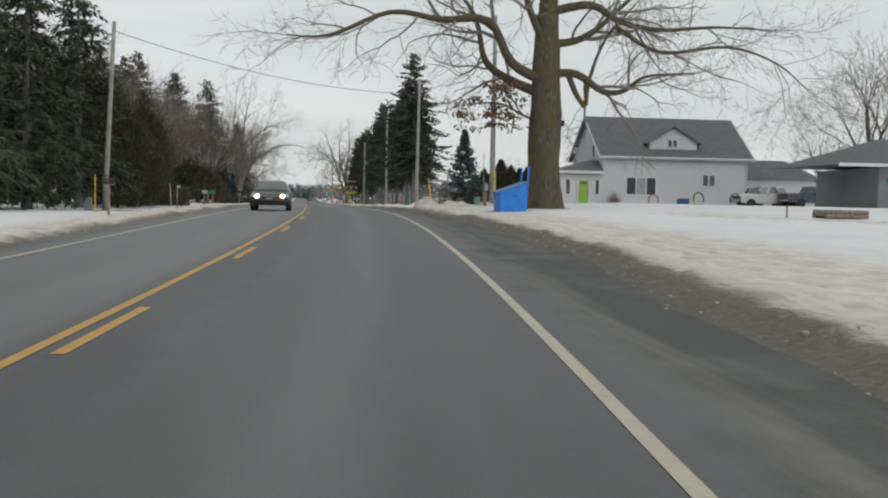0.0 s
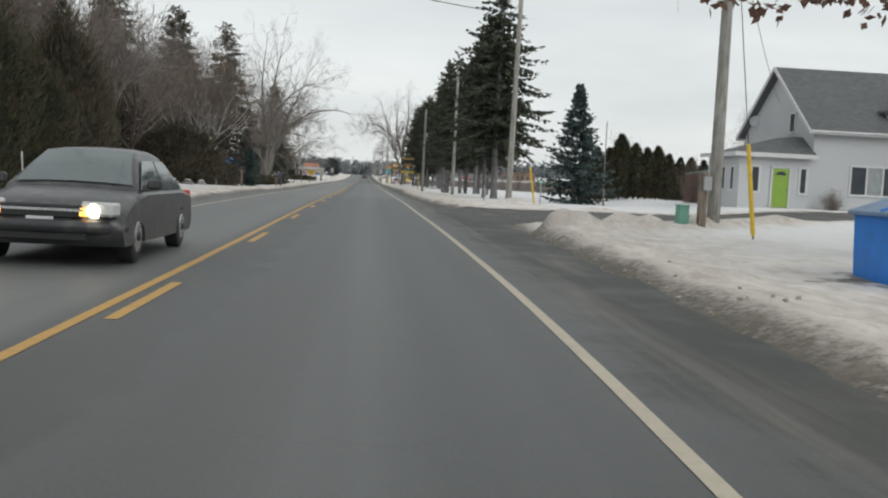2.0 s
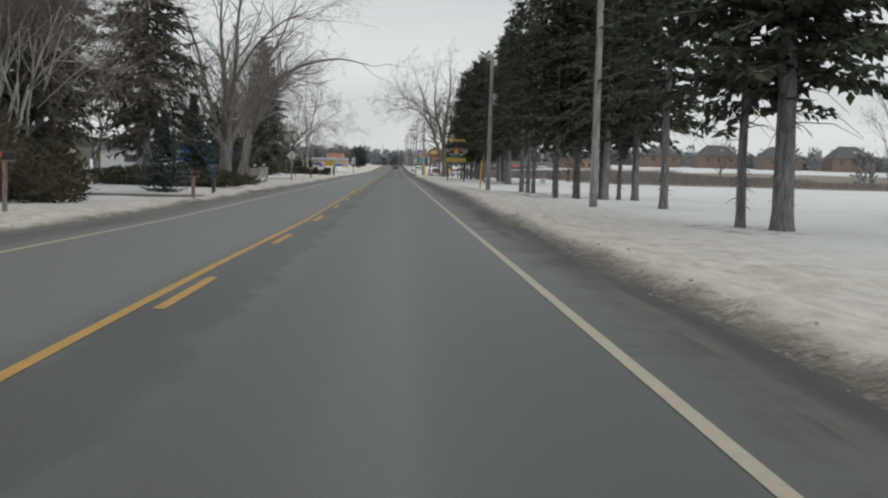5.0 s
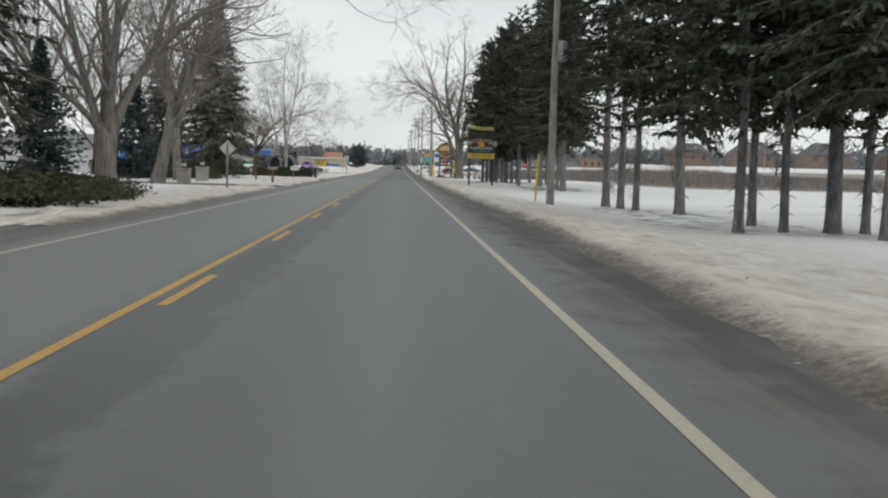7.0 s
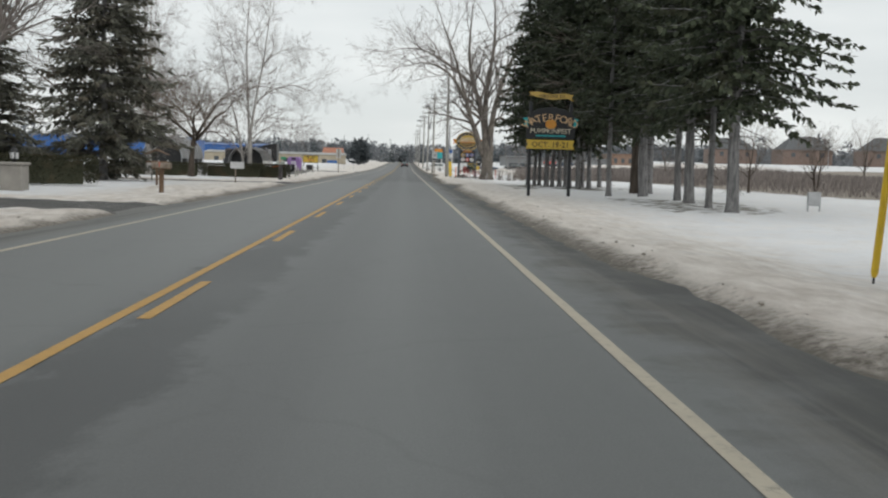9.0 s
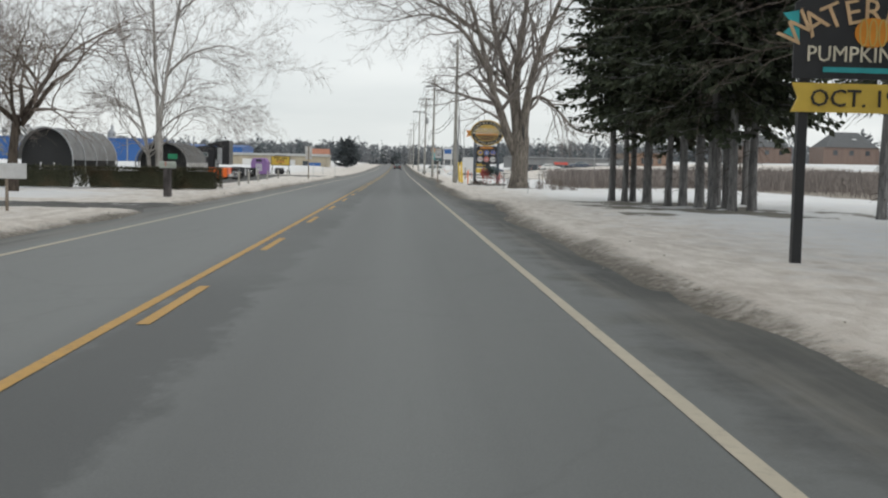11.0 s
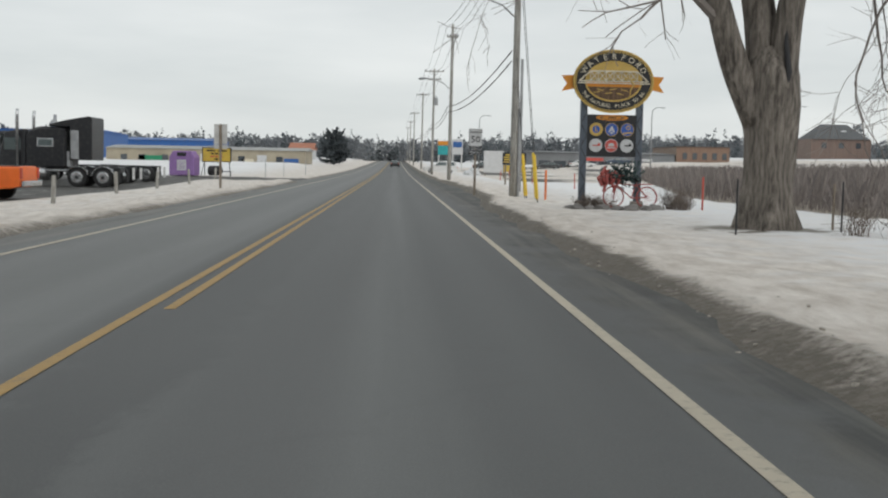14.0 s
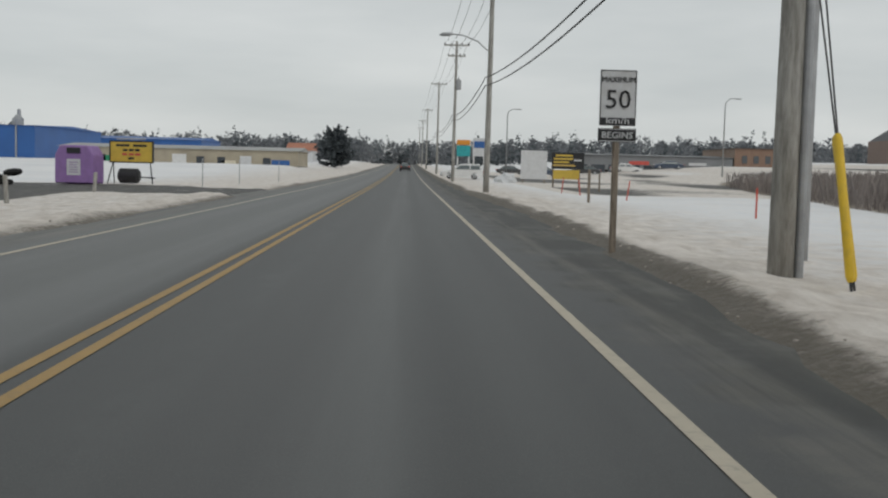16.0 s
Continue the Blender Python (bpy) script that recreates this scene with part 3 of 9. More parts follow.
# ---------------- ground ----------------
def sheet(name, us, ys, z_of, attrs, material, along=None):
    """A grid sheet; us are offsets from the right edge line."""
    u, y = np.meshgrid(us, ys)
    x = edge_x(y) + u
    z = z_of(x, y)
    verts = np.stack([x, y, z], -1).reshape(-1, 3)
    nu, ny = len(us), len(ys)
    i = (np.arange(ny - 1)[:, None] * nu + np.arange(nu - 1)[None, :]).ravel()
    faces = np.stack([i, i + 1, i + nu + 1, i + nu], -1)
    me = bpy.data.meshes.new(name)
    me.from_pydata(verts.tolist(), [], faces.tolist())
    for key, fn in attrs.items():
        a = me.attributes.new(key, "FLOAT", "POINT")
        a.data.foreach_set("value", np.ascontiguousarray(fn(x, y, u), dtype=np.float32).ravel())
    me.materials.append(M[material])
    me.shade_smooth()
    me.update()
    return new(name, me)


def dirt_of(x, y, u):
    er = np.interp(y, SNOW_R_Y, SNOW_R)
    el = np.interp(y, SNOW_L_Y, SNOW_L)
    right = 1.0 - 0.10 * step(0.1, 0.5, u - er) - 0.30 * step(0.4, 1.15, u - er) - 0.17 * step(0.8, 2.2, u - er) - 0.37 * step(1.8, 7.0, u - er) + 0.24 * step(0, 8, 46 - y) * step(0, 3, 6 - u + er) + 0.15 * step(248, 256, y) * step(0, 0.5, 1.1 - u + er)
    left = 1.0 - 0.10 * step(0.1, 0.45, -u - LEFT - el) - 0.27 * step(0.35, 0.9, -u - LEFT - el) - 0.2 * step(0.8, 1.8, -u - LEFT - el) - 0.4 * np.where(y > 240, step(4.0, 14.0, -u - LEFT - el), step(2.4, 7.0, -u - LEFT - el))
    near = np.where(u > -3, right, left)
    drive_side = 0.45 * step(0.02, 0.4, drive_mask(x, y + 1.5) + drive_mask(x, y - 1.5) + drive_mask(x + 1, y))
    heap = sum(0.76 * np.exp(-(((x - h[0]) / h[2]) ** 2 + ((y - h[1]) / h[3]) ** 2)) for h in HEAPS)
    return np.clip(np.maximum(np.maximum(near, drive_side), heap), 0, 1)


def bare_of(x, y, u):
    # needle litter and worn grass under the conifers, tyre-worn verge
    right = step(3.2, 6.0, u) * step(0, 5, 16 - u)
    patch = lattice(x / 1.6, y / 3.2, 19) * 0.6 + lattice(x / 0.7, y / 1.2, 23) * 0.4
    m = (0.22 + 0.85 * step(0.38, 0.62, patch)) * right * step(224, 229, y) * step(0, 3, 242 - y) + 0.5 * step(5, 8, u) * step(0, 3, 14 - u) * step(196, 200, y) * step(0, 3, 213 - y)
    m = np.maximum(m, 0.42 * step(5, 7, u) * step(0, 4, 14 - u) * step(150, 153, y) * step(0, 4, 178 - y))
    m = np.maximum(m, 0.4 * step(4.5, 6, u) * step(0, 3, 10 - u) * step(0, 5, y - 112) * step(0, 5, 124 - y))
    for cx, cy, r in ((10.5, 265.8, 2.2), (12.6, 55.0, 1.8), (10.0, 51.8, 1.6), (9.1, 276.2, 1.9), (16.0, 107.0, 2.6), (-10.6, 176, 2.5), (-16, 64, 5), (-14, 80, 5)):
        m = np.maximum(m, 0.75 * np.exp(-(((x - cx) / r) ** 2 + ((y - cy) / r) ** 2)))
    return m


def spread(*pieces):
    return np.unique(np.round(np.concatenate([np.arange(a, b, s) for a, b, s in pieces]), 3))


GROUND_U = spread((-3000, -600, 600), (-600, -120, 60), (-120, -40, 8), (-40, -20, 2), (-20, -12, 0.8), (-12, -6.6, 0.3), (-6.6, 0.6, 1.2), (0.6, 8, 0.28), (8, 16, 0.6), (16, 44, 1.6), (44, 120, 8), (120, 600, 60), (600, 3001, 600))
GROUND_Y = spread((-300, -40, 40), (-40, -2, 3), (-2, 56, 0.55), (56, 95, 0.3), (95, 100, 0.55), (100, 330, 0.8), (330, 420, 5), (420, 900, 40), (900, 4001, 500))
ground = sheet("ground", GROUND_U, GROUND_Y, ground_z,
               {"dirt": dirt_of, "drive": lambda x, y, u: drive_mask(x, y), "field": lambda x, y, u: field_mask(x, y), "bare": bare_of}, "ground")
tagged(ground, "snow-covered ground with sandy ploughed edges and dry field", "ground", kind="structure")

ROAD_U = spread((-9.4, 3.41, 0.4))
ROAD_Y = spread((-60, 420, 1.5), (420, 1500, 30))
# worn: 1 along the middle stretch, where windscreen glare is painted as paler asphalt
road = sheet("road", ROAD_U, ROAD_Y, lambda x, y: road_z(y) + 0.0, {"lat": lambda x, y, u: u, "worn": lambda x, y, u: 0.35 + 0.65 * step(85, 115, y) - step(236, 258, y)}, "asphalt")
tagged(road, "two-lane grey asphalt road with gritty shoulders", "road", kind="structure")


def stripe(name, off, width, y0, y1, material, dy=2.0):
    m = Mesh()
    ys = np.linspace(y0, y1, max(2, int((y1 - y0) / dy) + 1))
    for i, y in enumerate(ys):
        x, z = float(edge_x(y)) + off, float(road_z(y)) + 0.005
        m.v += [(x - width / 2, y, z), (x + width / 2, y, z)]
        if i:
            m.f.append((2 * i - 2, 2 * i - 1, 2 * i + 1, 2 * i))
    ob = new(name, m.raw(name, material))
    ob.parent = road
    return ob


tagged(stripe("edge_line", 0.0, 0.112, -60, 900, "white_paint"), "worn beige-white edge line")
tagged(stripe("edge_line", -LEFT, 0.11, -60, 900, "white_paint"), "worn white edge line")
tagged(stripe("centre_line", -CENTRE, 0.11, -60, 246, "yellow_paint"), "solid yellow centre line")
tagged(stripe("centre_line", -CENTRE, 0.105, 246, 900, "yellow_old"), "worn solid yellow centre line")
DASHES = (-11, -1.5, 8, 17.4, 26.8, 36.7, 46.2, 55.9, 65.6, 75.2, 84.6, 93.4, 102, 110.7, 119.4, 128, 136.6, 145.5, 154.2, 163, 171.8, 180.9, 189.2, 197.2, 205, 212.9, 221.3, 229, 237.2, 245)
for y in DASHES:
    stripe("dash", -CENTRE + 0.235, 0.115, y, y + 2.85, "yellow_paint", 1.0)
tagged(stripe("centre_line", -CENTRE + 0.235, 0.105, 253, 900, "yellow_old"), "second worn solid yellow centre line")


# crusts and clods of dirty snow along the ploughed edges
def clods(name, label, count, seed, material):
    rng = random.Random(seed)
    m = Mesh()
    for i in range(count):
        y = rng.uniform(6, 300)
        side = rng.random() < 0.68
        off = abs(rng.gauss(0, 0.5)) - 0.1
        if side:
            x = float(edge_x(y)) + float(np.interp(y, SNOW_R_Y, SNOW_R)) + off
        else:
            x = float(edge_x(y)) - LEFT - float(np.interp(y, SNOW_L_Y, SNOW_L)) - off * 0.7
        if drive_mask(x, y) > 0.2:
            continue
        r = rng.choice((0.010, 0.014, 0.018, 0.022, 0.028)) * rng.uniform(0.7, 1.3)
        c = Vector((x, y, float(ground_z(x, y)) + r * 0.25))
        rings = []
        for h, w in ((-0.6, 0.8), (0.05, 1.0), (0.5, 0.6)):
            rings.append([c + Vector((math.cos(a) * w * rng.uniform(0.7, 1.35), math.sin(a) * w * rng.uniform(0.8, 1.6), h * rng.uniform(0.6, 1.2))) * r for a in (0.2, 1.5, 2.7, 4.0, 5.2)])
        k = len(m.v)
        m.v += [tuple(p) for ring in rings for p in ring]
        m.f += [(k + 5 * j + i0, k + 5 * j + (i0 + 1) % 5, k + 5 * j + 5 + (i0 + 1) % 5, k + 5 * j + 5 + i0) for j in range(2) for i0 in range(5)]
        m.f.append(tuple(k + 10 + i0 for i0 in range(5)))
    return tagged(new(name, m.raw(name, material)), label, "snow clods", kind="stuff")


clods("snow_clods", "crumbled grey-brown snow clods along the verge", 1800, 4, "crust")
# ---------------- trees ----------------
def turned(d, angle, spin):
    """d bent by angle degrees towards a side chosen by spin degrees."""
    d = d.normalized()
    side = d.orthogonal().normalized()
    side.rotate(Matrix.Rotation(radians(spin), 3, d))
    return (d * math.cos(radians(angle)) + side * math.sin(radians(angle))).normalized()


def grow(rng, out, p, d, r, length, depth, cfg):
    """One limb and all that springs from it. out: {depth: [(points, radii)]}."""
    steps = max(2, min(6, int(length / (cfg["seg"] * (0.6 ** min(depth, 3)) + 0.08))))
    if depth >= 4:
        steps = 2
    pts, rad = [p.copy()], [r]
    end_r = max(cfg["min_r"] * 0.5, r * cfg["taper"])
    for i in range(steps):
        wob = cfg["wobble"] * (1.0 + 0.35 * depth)
        d = turned(d, rng.uniform(0, wob), rng.uniform(0, 360))
        lift = cfg["lift"] if depth < 3 else cfg["lift"] * 0.3 - cfg["droop"]
        d = (d + Vector((0, 0, lift / steps))).normalized()
        p = p + d * (length / steps)
        pts.append(p.copy())
        rad.append(r + (end_r - r) * (i + 1) / steps)
    out.setdefault(depth, []).append((pts, rad))
    if depth >= cfg["levels"]:
        return
    branch(rng, out, pts, rad, d, length, depth, cfg, cfg["kids"][min(depth, len(cfg["kids"]) - 1)])


def branch(rng, out, pts, rad, d, length, depth, cfg, kids, low=0.35):
    """The side shoots of a limb, and the shoot that carries it on."""
    for k in range(kids):
        f = rng.uniform(low, 1.0) if depth else rng.uniform(cfg.get("fork", 0.55), 1.0)
        if k == 0:
            f = 1.0
        i = min(len(pts) - 2, int(f * (len(pts) - 1)))
        at = pts[i].lerp(pts[i + 1], f * (len(pts) - 1) - i)
        along = (pts[i + 1] - pts[i]).normalized()
        angle = rng.uniform(*cfg["angle"]) if k else rng.uniform(5, 20)
        kd = turned(along, angle, rng.uniform(0, 360) if depth > 1 else 360 * k / kids + rng.uniform(-25, 25))
        ratio = rng.uniform(*cfg["ratio"])
        kr = max(cfg["min_r"], (rad[i] if k else rad[-1]) * (ratio if k else 0.86))
        grow(rng, out, at, kd, kr, length * rng.uniform(*cfg["shrink"]), depth + 1, cfg)


def ribbon(mesh, rng, pts, rad):
    """A twig too thin to need more than a flat tapering blade."""
    d = (pts[-1] - pts[0]).normalized()
    side = d.orthogonal().normalized()
    side.rotate(Matrix.Rotation(rng.uniform(0, 3.14), 3, d))
    k = len(mesh.v)
    for p, r in zip(pts, rad):
        mesh.v += [tuple(p - side * r * 1.2), tuple(p + side * r * 1.2)]
    mesh.f += [(k + 2 * i, k + 2 * i + 1, k + 2 * i + 3, k + 2 * i + 2) for i in range(len(pts) - 1)]


def smooth_path(pts, n):
    """Points along a soft curve through pts."""
    pts = [Vector(p) for p in pts]
    ext = [pts[0] * 2 - pts[1]] + pts + [pts[-1] * 2 - pts[-2]]
    out = []
    for i in range(len(pts) - 1):
        a, b, c, d = ext[i:i + 4]
        for j in range(n):
            f = j / n
            out.append(0.5 * (2 * b + (c - a) * f + (2 * a - 5 * b + 4 * c - d) * f * f + (3 * b - a - 3 * c + d) * f ** 3))
    return out + [pts[-1]]


def gnarled_bole(mesh, height, radius, profile, seed, n=26):
    """An upright bole with a flared foot, ribs and swellings; profile: (share of the height, share of the radius)."""
    rows = int(height / 0.3)
    k = len(mesh.v)
    for i in range(rows + 1):
        f = i / rows
        z = f * height - 0.15
        r = radius * float(np.interp(f, [p[0] for p in profile], [p[1] for p in profile]))
        for j in range(n):
            a = 2 * math.pi * j / n
            root = 1 + (0.30 + 0.22 * math.sin(a * 5 + seed)) * math.exp(-max(z, 0) / 0.55)
            lump = 1 + 0.26 * (float(lattice(math.cos(a) * 1.5 + 7, z * 0.9 + math.sin(a) * 1.5, seed)) - 0.5) + 0.05 * (float(lattice(a * 3.5, z * 1.2, seed + 1)) - 0.5)
            mesh.v.append((math.cos(a) * r * root * lump, math.sin(a) * r * root * lump, z))
        if i:
            for j in range(n):
                p0, p1 = k + (i - 1) * n + j, k + (i - 1) * n + (j + 1) % n
                mesh.f.append((p0, p1, p1 + n, p0 + n))
    mesh.f.append(tuple(k + rows * n + j for j in range(n)))


def bare_tree(name, label, seed, height, radius, bark, twig, m, trunk=None, group="", limbs=(), **over):
    cfg = dict(levels=6, kids=(5, 4, 4, 4, 4, 3), angle=(22, 58), ratio=(0.45, 0.7), shrink=(0.6, 0.8), taper=0.62, wobble=11, lift=0.25, droop=0.0, seg=1.0, min_r=0.010, lean=0)
    cfg.update(over)
    rng = random.Random(seed)
    first = trunk or height * 0.24
    d = Vector((math.sin(radians(cfg["lean"])), 0, math.cos(radians(cfg["lean"]))))
    stems = cfg.get("stems", 1)
    outs = []
    if limbs:
        # a straight bole and great limbs led by hand, smaller wood grown from them
        out = {}
        for limb, r0, r1, kids in limbs:
            pts = smooth_path(limb, 4)
            rad = [r0 + (r1 - r0) * i / (len(pts) - 1) for i in range(len(pts))]
            out.setdefault(1, []).append((pts, rad))
            length = sum((pts[i + 1] - pts[i]).length for i in range(len(pts) - 1))
            branch(rng, out, pts, rad, d, min(4.2, 0.55 * length), 1, cfg, kids, 0.22)
        outs.append(out)
    else:
        for s in range(stems):
            out = {}
            sd = d if stems == 1 else turned(d, cfg.get("stem_angle", 14), 360 * s / stems + 20)
            grow(rng, out, Vector((0.12 * s, 0.09 * (s % 2), -0.15)), sd, radius if stems == 1 else radius * 0.62, first, 0, cfg)
            outs.append(out)
    top = max(p.z for out in outs for lst in out.values() for pts, _ in lst for p in pts)
    k = 1.0 if limbs else height / top
    wide = 1.0 if limbs else cfg.get("wide", 1.0)
    ob = thing(name, label, "tree", m, group)
    crown = Mesh()
    for out in outs:
        bole = Mesh()
        if limbs:
            gnarled_bole(bole, first, radius, cfg.get("profile", ((0, 1.0), (1, 0.85))), seed)
        for depth, lst in out.items():
            for pts, rad in lst:
                pts = [Vector((p.x * k * wide, p.y * k * wide, p.z * k)) if depth else Vector((p.x, p.y, p.z * k)) for p in pts]
                if depth == 0 and stems == 1:
                    # flare at the foot
                    f0, f1 = pts[0], pts[1]
                    pts = [f0, f0.lerp(f1, 0.12), f0.lerp(f1, 0.35)] + pts[1:]
                    rad = [rad[0] * 1.5, rad[0] * 1.22, rad[0] * 1.06] + rad[1:]
                if depth >= 4:
                    ribbon(crown, rng, pts, rad)
                else:
                    n = 14 if depth == 0 else (8 if depth == 1 else (5 if depth == 2 else 3))
                    (bole if depth <= (2 if cfg.get("pale") else 1) else crown).tube(pts, rad, n, caps=depth <= 1)
        part("trunk", bole.raw("trunk", bark, True), None, ob)
    part("crown", crown.raw("crown", twig), None, ob)
    return ob


def sprig(mesh, rng, p, d, length, width):
    """A flat pointed spray of needles, as two crossed blades."""
    d = d.normalized()
    side = d.cross(Vector((0, 0, 1)))
    side = side.normalized() if side.length > 0.01 else Vector((1, 0, 0))
    side.rotate(Matrix.Rotation(rng.uniform(-1.2, 1.2), 3, d))
    k = len(mesh.v)
    mid = p + d * length * 0.45
    mesh.v += [tuple(p), tuple(mid + side * width), tuple(p + d * length), tuple(mid - side * width)]
    mesh.f.append((k, k + 1, k + 2, k + 3))


def conifer(name, label, seed, height, spread_r, needles, m, clear=0.12, trunk_r=0.2, whorl=0.42, per=7, droop=18, sprig_len=0.44, sprig_w=0.075, density=1.0, dead=0.0, tip=0.85, gaps=0.12, group="", layered=0.5):
    rng = random.Random(seed)
    trunk, crown, dry = Mesh(), Mesh(), Mesh()
    pts, rad = [], []
    for i, f in enumerate((0.0, 0.012, 0.035, 0.12, 0.25, 0.4, 0.55, 0.7, 0.85, 1.0)):
        sway = 0.004 * height if i > 2 else 0.0
        pts.append(Vector((rng.uniform(-sway, sway), rng.uniform(-sway, sway), f * height * 0.985 - 0.1)))
        rad.append(max(0.015, trunk_r * (1 - f) ** 0.9 * (1.45, 1.12, 1.0)[min(i, 2)]))
    trunk.tube(pts, rad, 10)
    h = height * clear
    while h < height * 0.985:
        t = (h / height - clear) / (1 - clear)
        reach = spread_r * ((1 - t) ** tip) * (0.55 + 0.45 * min(1.0, t * 6 + 0.35))
        for b in range(per):
            if rng.random() < max(gaps, (t - 0.62) * 1.9):
                continue
            a = rng.uniform(0, 2 * math.pi)
            length = reach * rng.uniform(0.5, 1.14) + 0.12
            sag = droop * rng.uniform(0.4, 1.6)
            base = Vector((0, 0, h + rng.uniform(-layered, layered) * whorl))
            d = Vector((math.cos(a), math.sin(a), math.tan(radians(rng.uniform(-4, 22) * (0.4 + t) + (18 if t > 0.8 else 0)))))
            p, segs = base.copy(), max(3, int(length / 0.42))
            stem = [p.copy()]
            for s in range(segs):
                f = s / segs
                d2 = Vector((d.x + rng.uniform(-0.16, 0.16), d.y + rng.uniform(-0.16, 0.16), d.z + rng.uniform(-0.12, 0.12) - math.tan(radians(sag)) * f * 1.4 + (0.35 if f > 0.75 else 0)))
                p = p + d2.normalized() * (length / segs)
                stem.append(p.copy())
            fine = 1.0 - 0.5 * max(0.0, t - 0.45) / 0.55
            wood = stem[::2] if len(stem) % 2 else stem[:-1:2] + stem[-1:]
            trunk.tube(wood, [max(0.006, 0.035 * length / 3 * (1 - i / len(wood))) for i in range(len(wood))], 3, caps=False)
            for s in range(1, len(stem)):
                f = s / segs
                along = (stem[s] - stem[s - 1]).normalized()
                out_side = along.cross(Vector((0, 0, 1))).normalized()
                n = max(2, int(round((3.6 if f > 0.25 else 1.5) * density)))
                wide = (0.25 + 0.3 * math.sin(min(1, f * 1.1) * math.pi)) * min(1.6, length) * 0.55
                for q in range(n):
                    sgn = rng.choice((-1, 1))
                    at = stem[s - 1].lerp(stem[s], rng.random())
                    td = (along * rng.uniform(0.5, 1.0) + out_side * sgn * rng.uniform(0.3, 1.0) + Vector((0, 0, rng.uniform(-0.55, 0.12)))).normalized()
                    reach2 = wide * rng.uniform(0.3, 1.1)
                    sprig(crown, rng, at + td * reach2 * 0.3, td + Vector((rng.uniform(-.6, .6), rng.uniform(-.6, .6), rng.uniform(-.6, .35))), sprig_len * fine * rng.uniform(0.8, 1.6), sprig_w * rng.uniform(0.8, 1.6))
                sprig(crown, rng, stem[s], along, sprig_len * 1.2 * fine, sprig_w * 1.2)
                if f < 0.8:
                    # hanging inner sprays
                    sprig(crown, rng, stem[s], along * 0.7 + Vector((rng.uniform(-.3, .3), rng.uniform(-.3, .3), -0.8)), sprig_len * 1.3, sprig_w * 1.9)
        h += whorl * rng.uniform(0.75, 1.25) * (1.0 - 0.45 * t)
    # dead branches below the crown
    for i in range(int(dead * 40)):
        a, hh = rng.uniform(0, 2 * math.pi), rng.uniform(0.12, 1.15) * height * clear
        d = Vector((math.cos(a), math.sin(a), rng.uniform(-0.45, 0.15)))
        p = Vector((0, 0, hh))
        # stubs low down, longer dry boughs near the crown
        ln = rng.uniform(0.25, 0.5) if hh < 0.6 * height * clear else rng.uniform(0.5, 2.2)
        dry.tube([p, p + d * ln * 0.6, p + d * ln + Vector((0, 0, -0.2 * ln))], [0.02, 0.012, 0.004], 3, caps=False)
    ob = thing(name, label, "tree", m, group)
    part("trunk", trunk.raw("trunk", "bark_conifer", True), None, ob)
    part("crown", crown.raw("crown", needles), None, ob)
    if dry.v:
        tagged(part("dead_wood", dry.raw("dead_wood", "bark_dark"), None, ob), "", kind="stuff")
    return ob


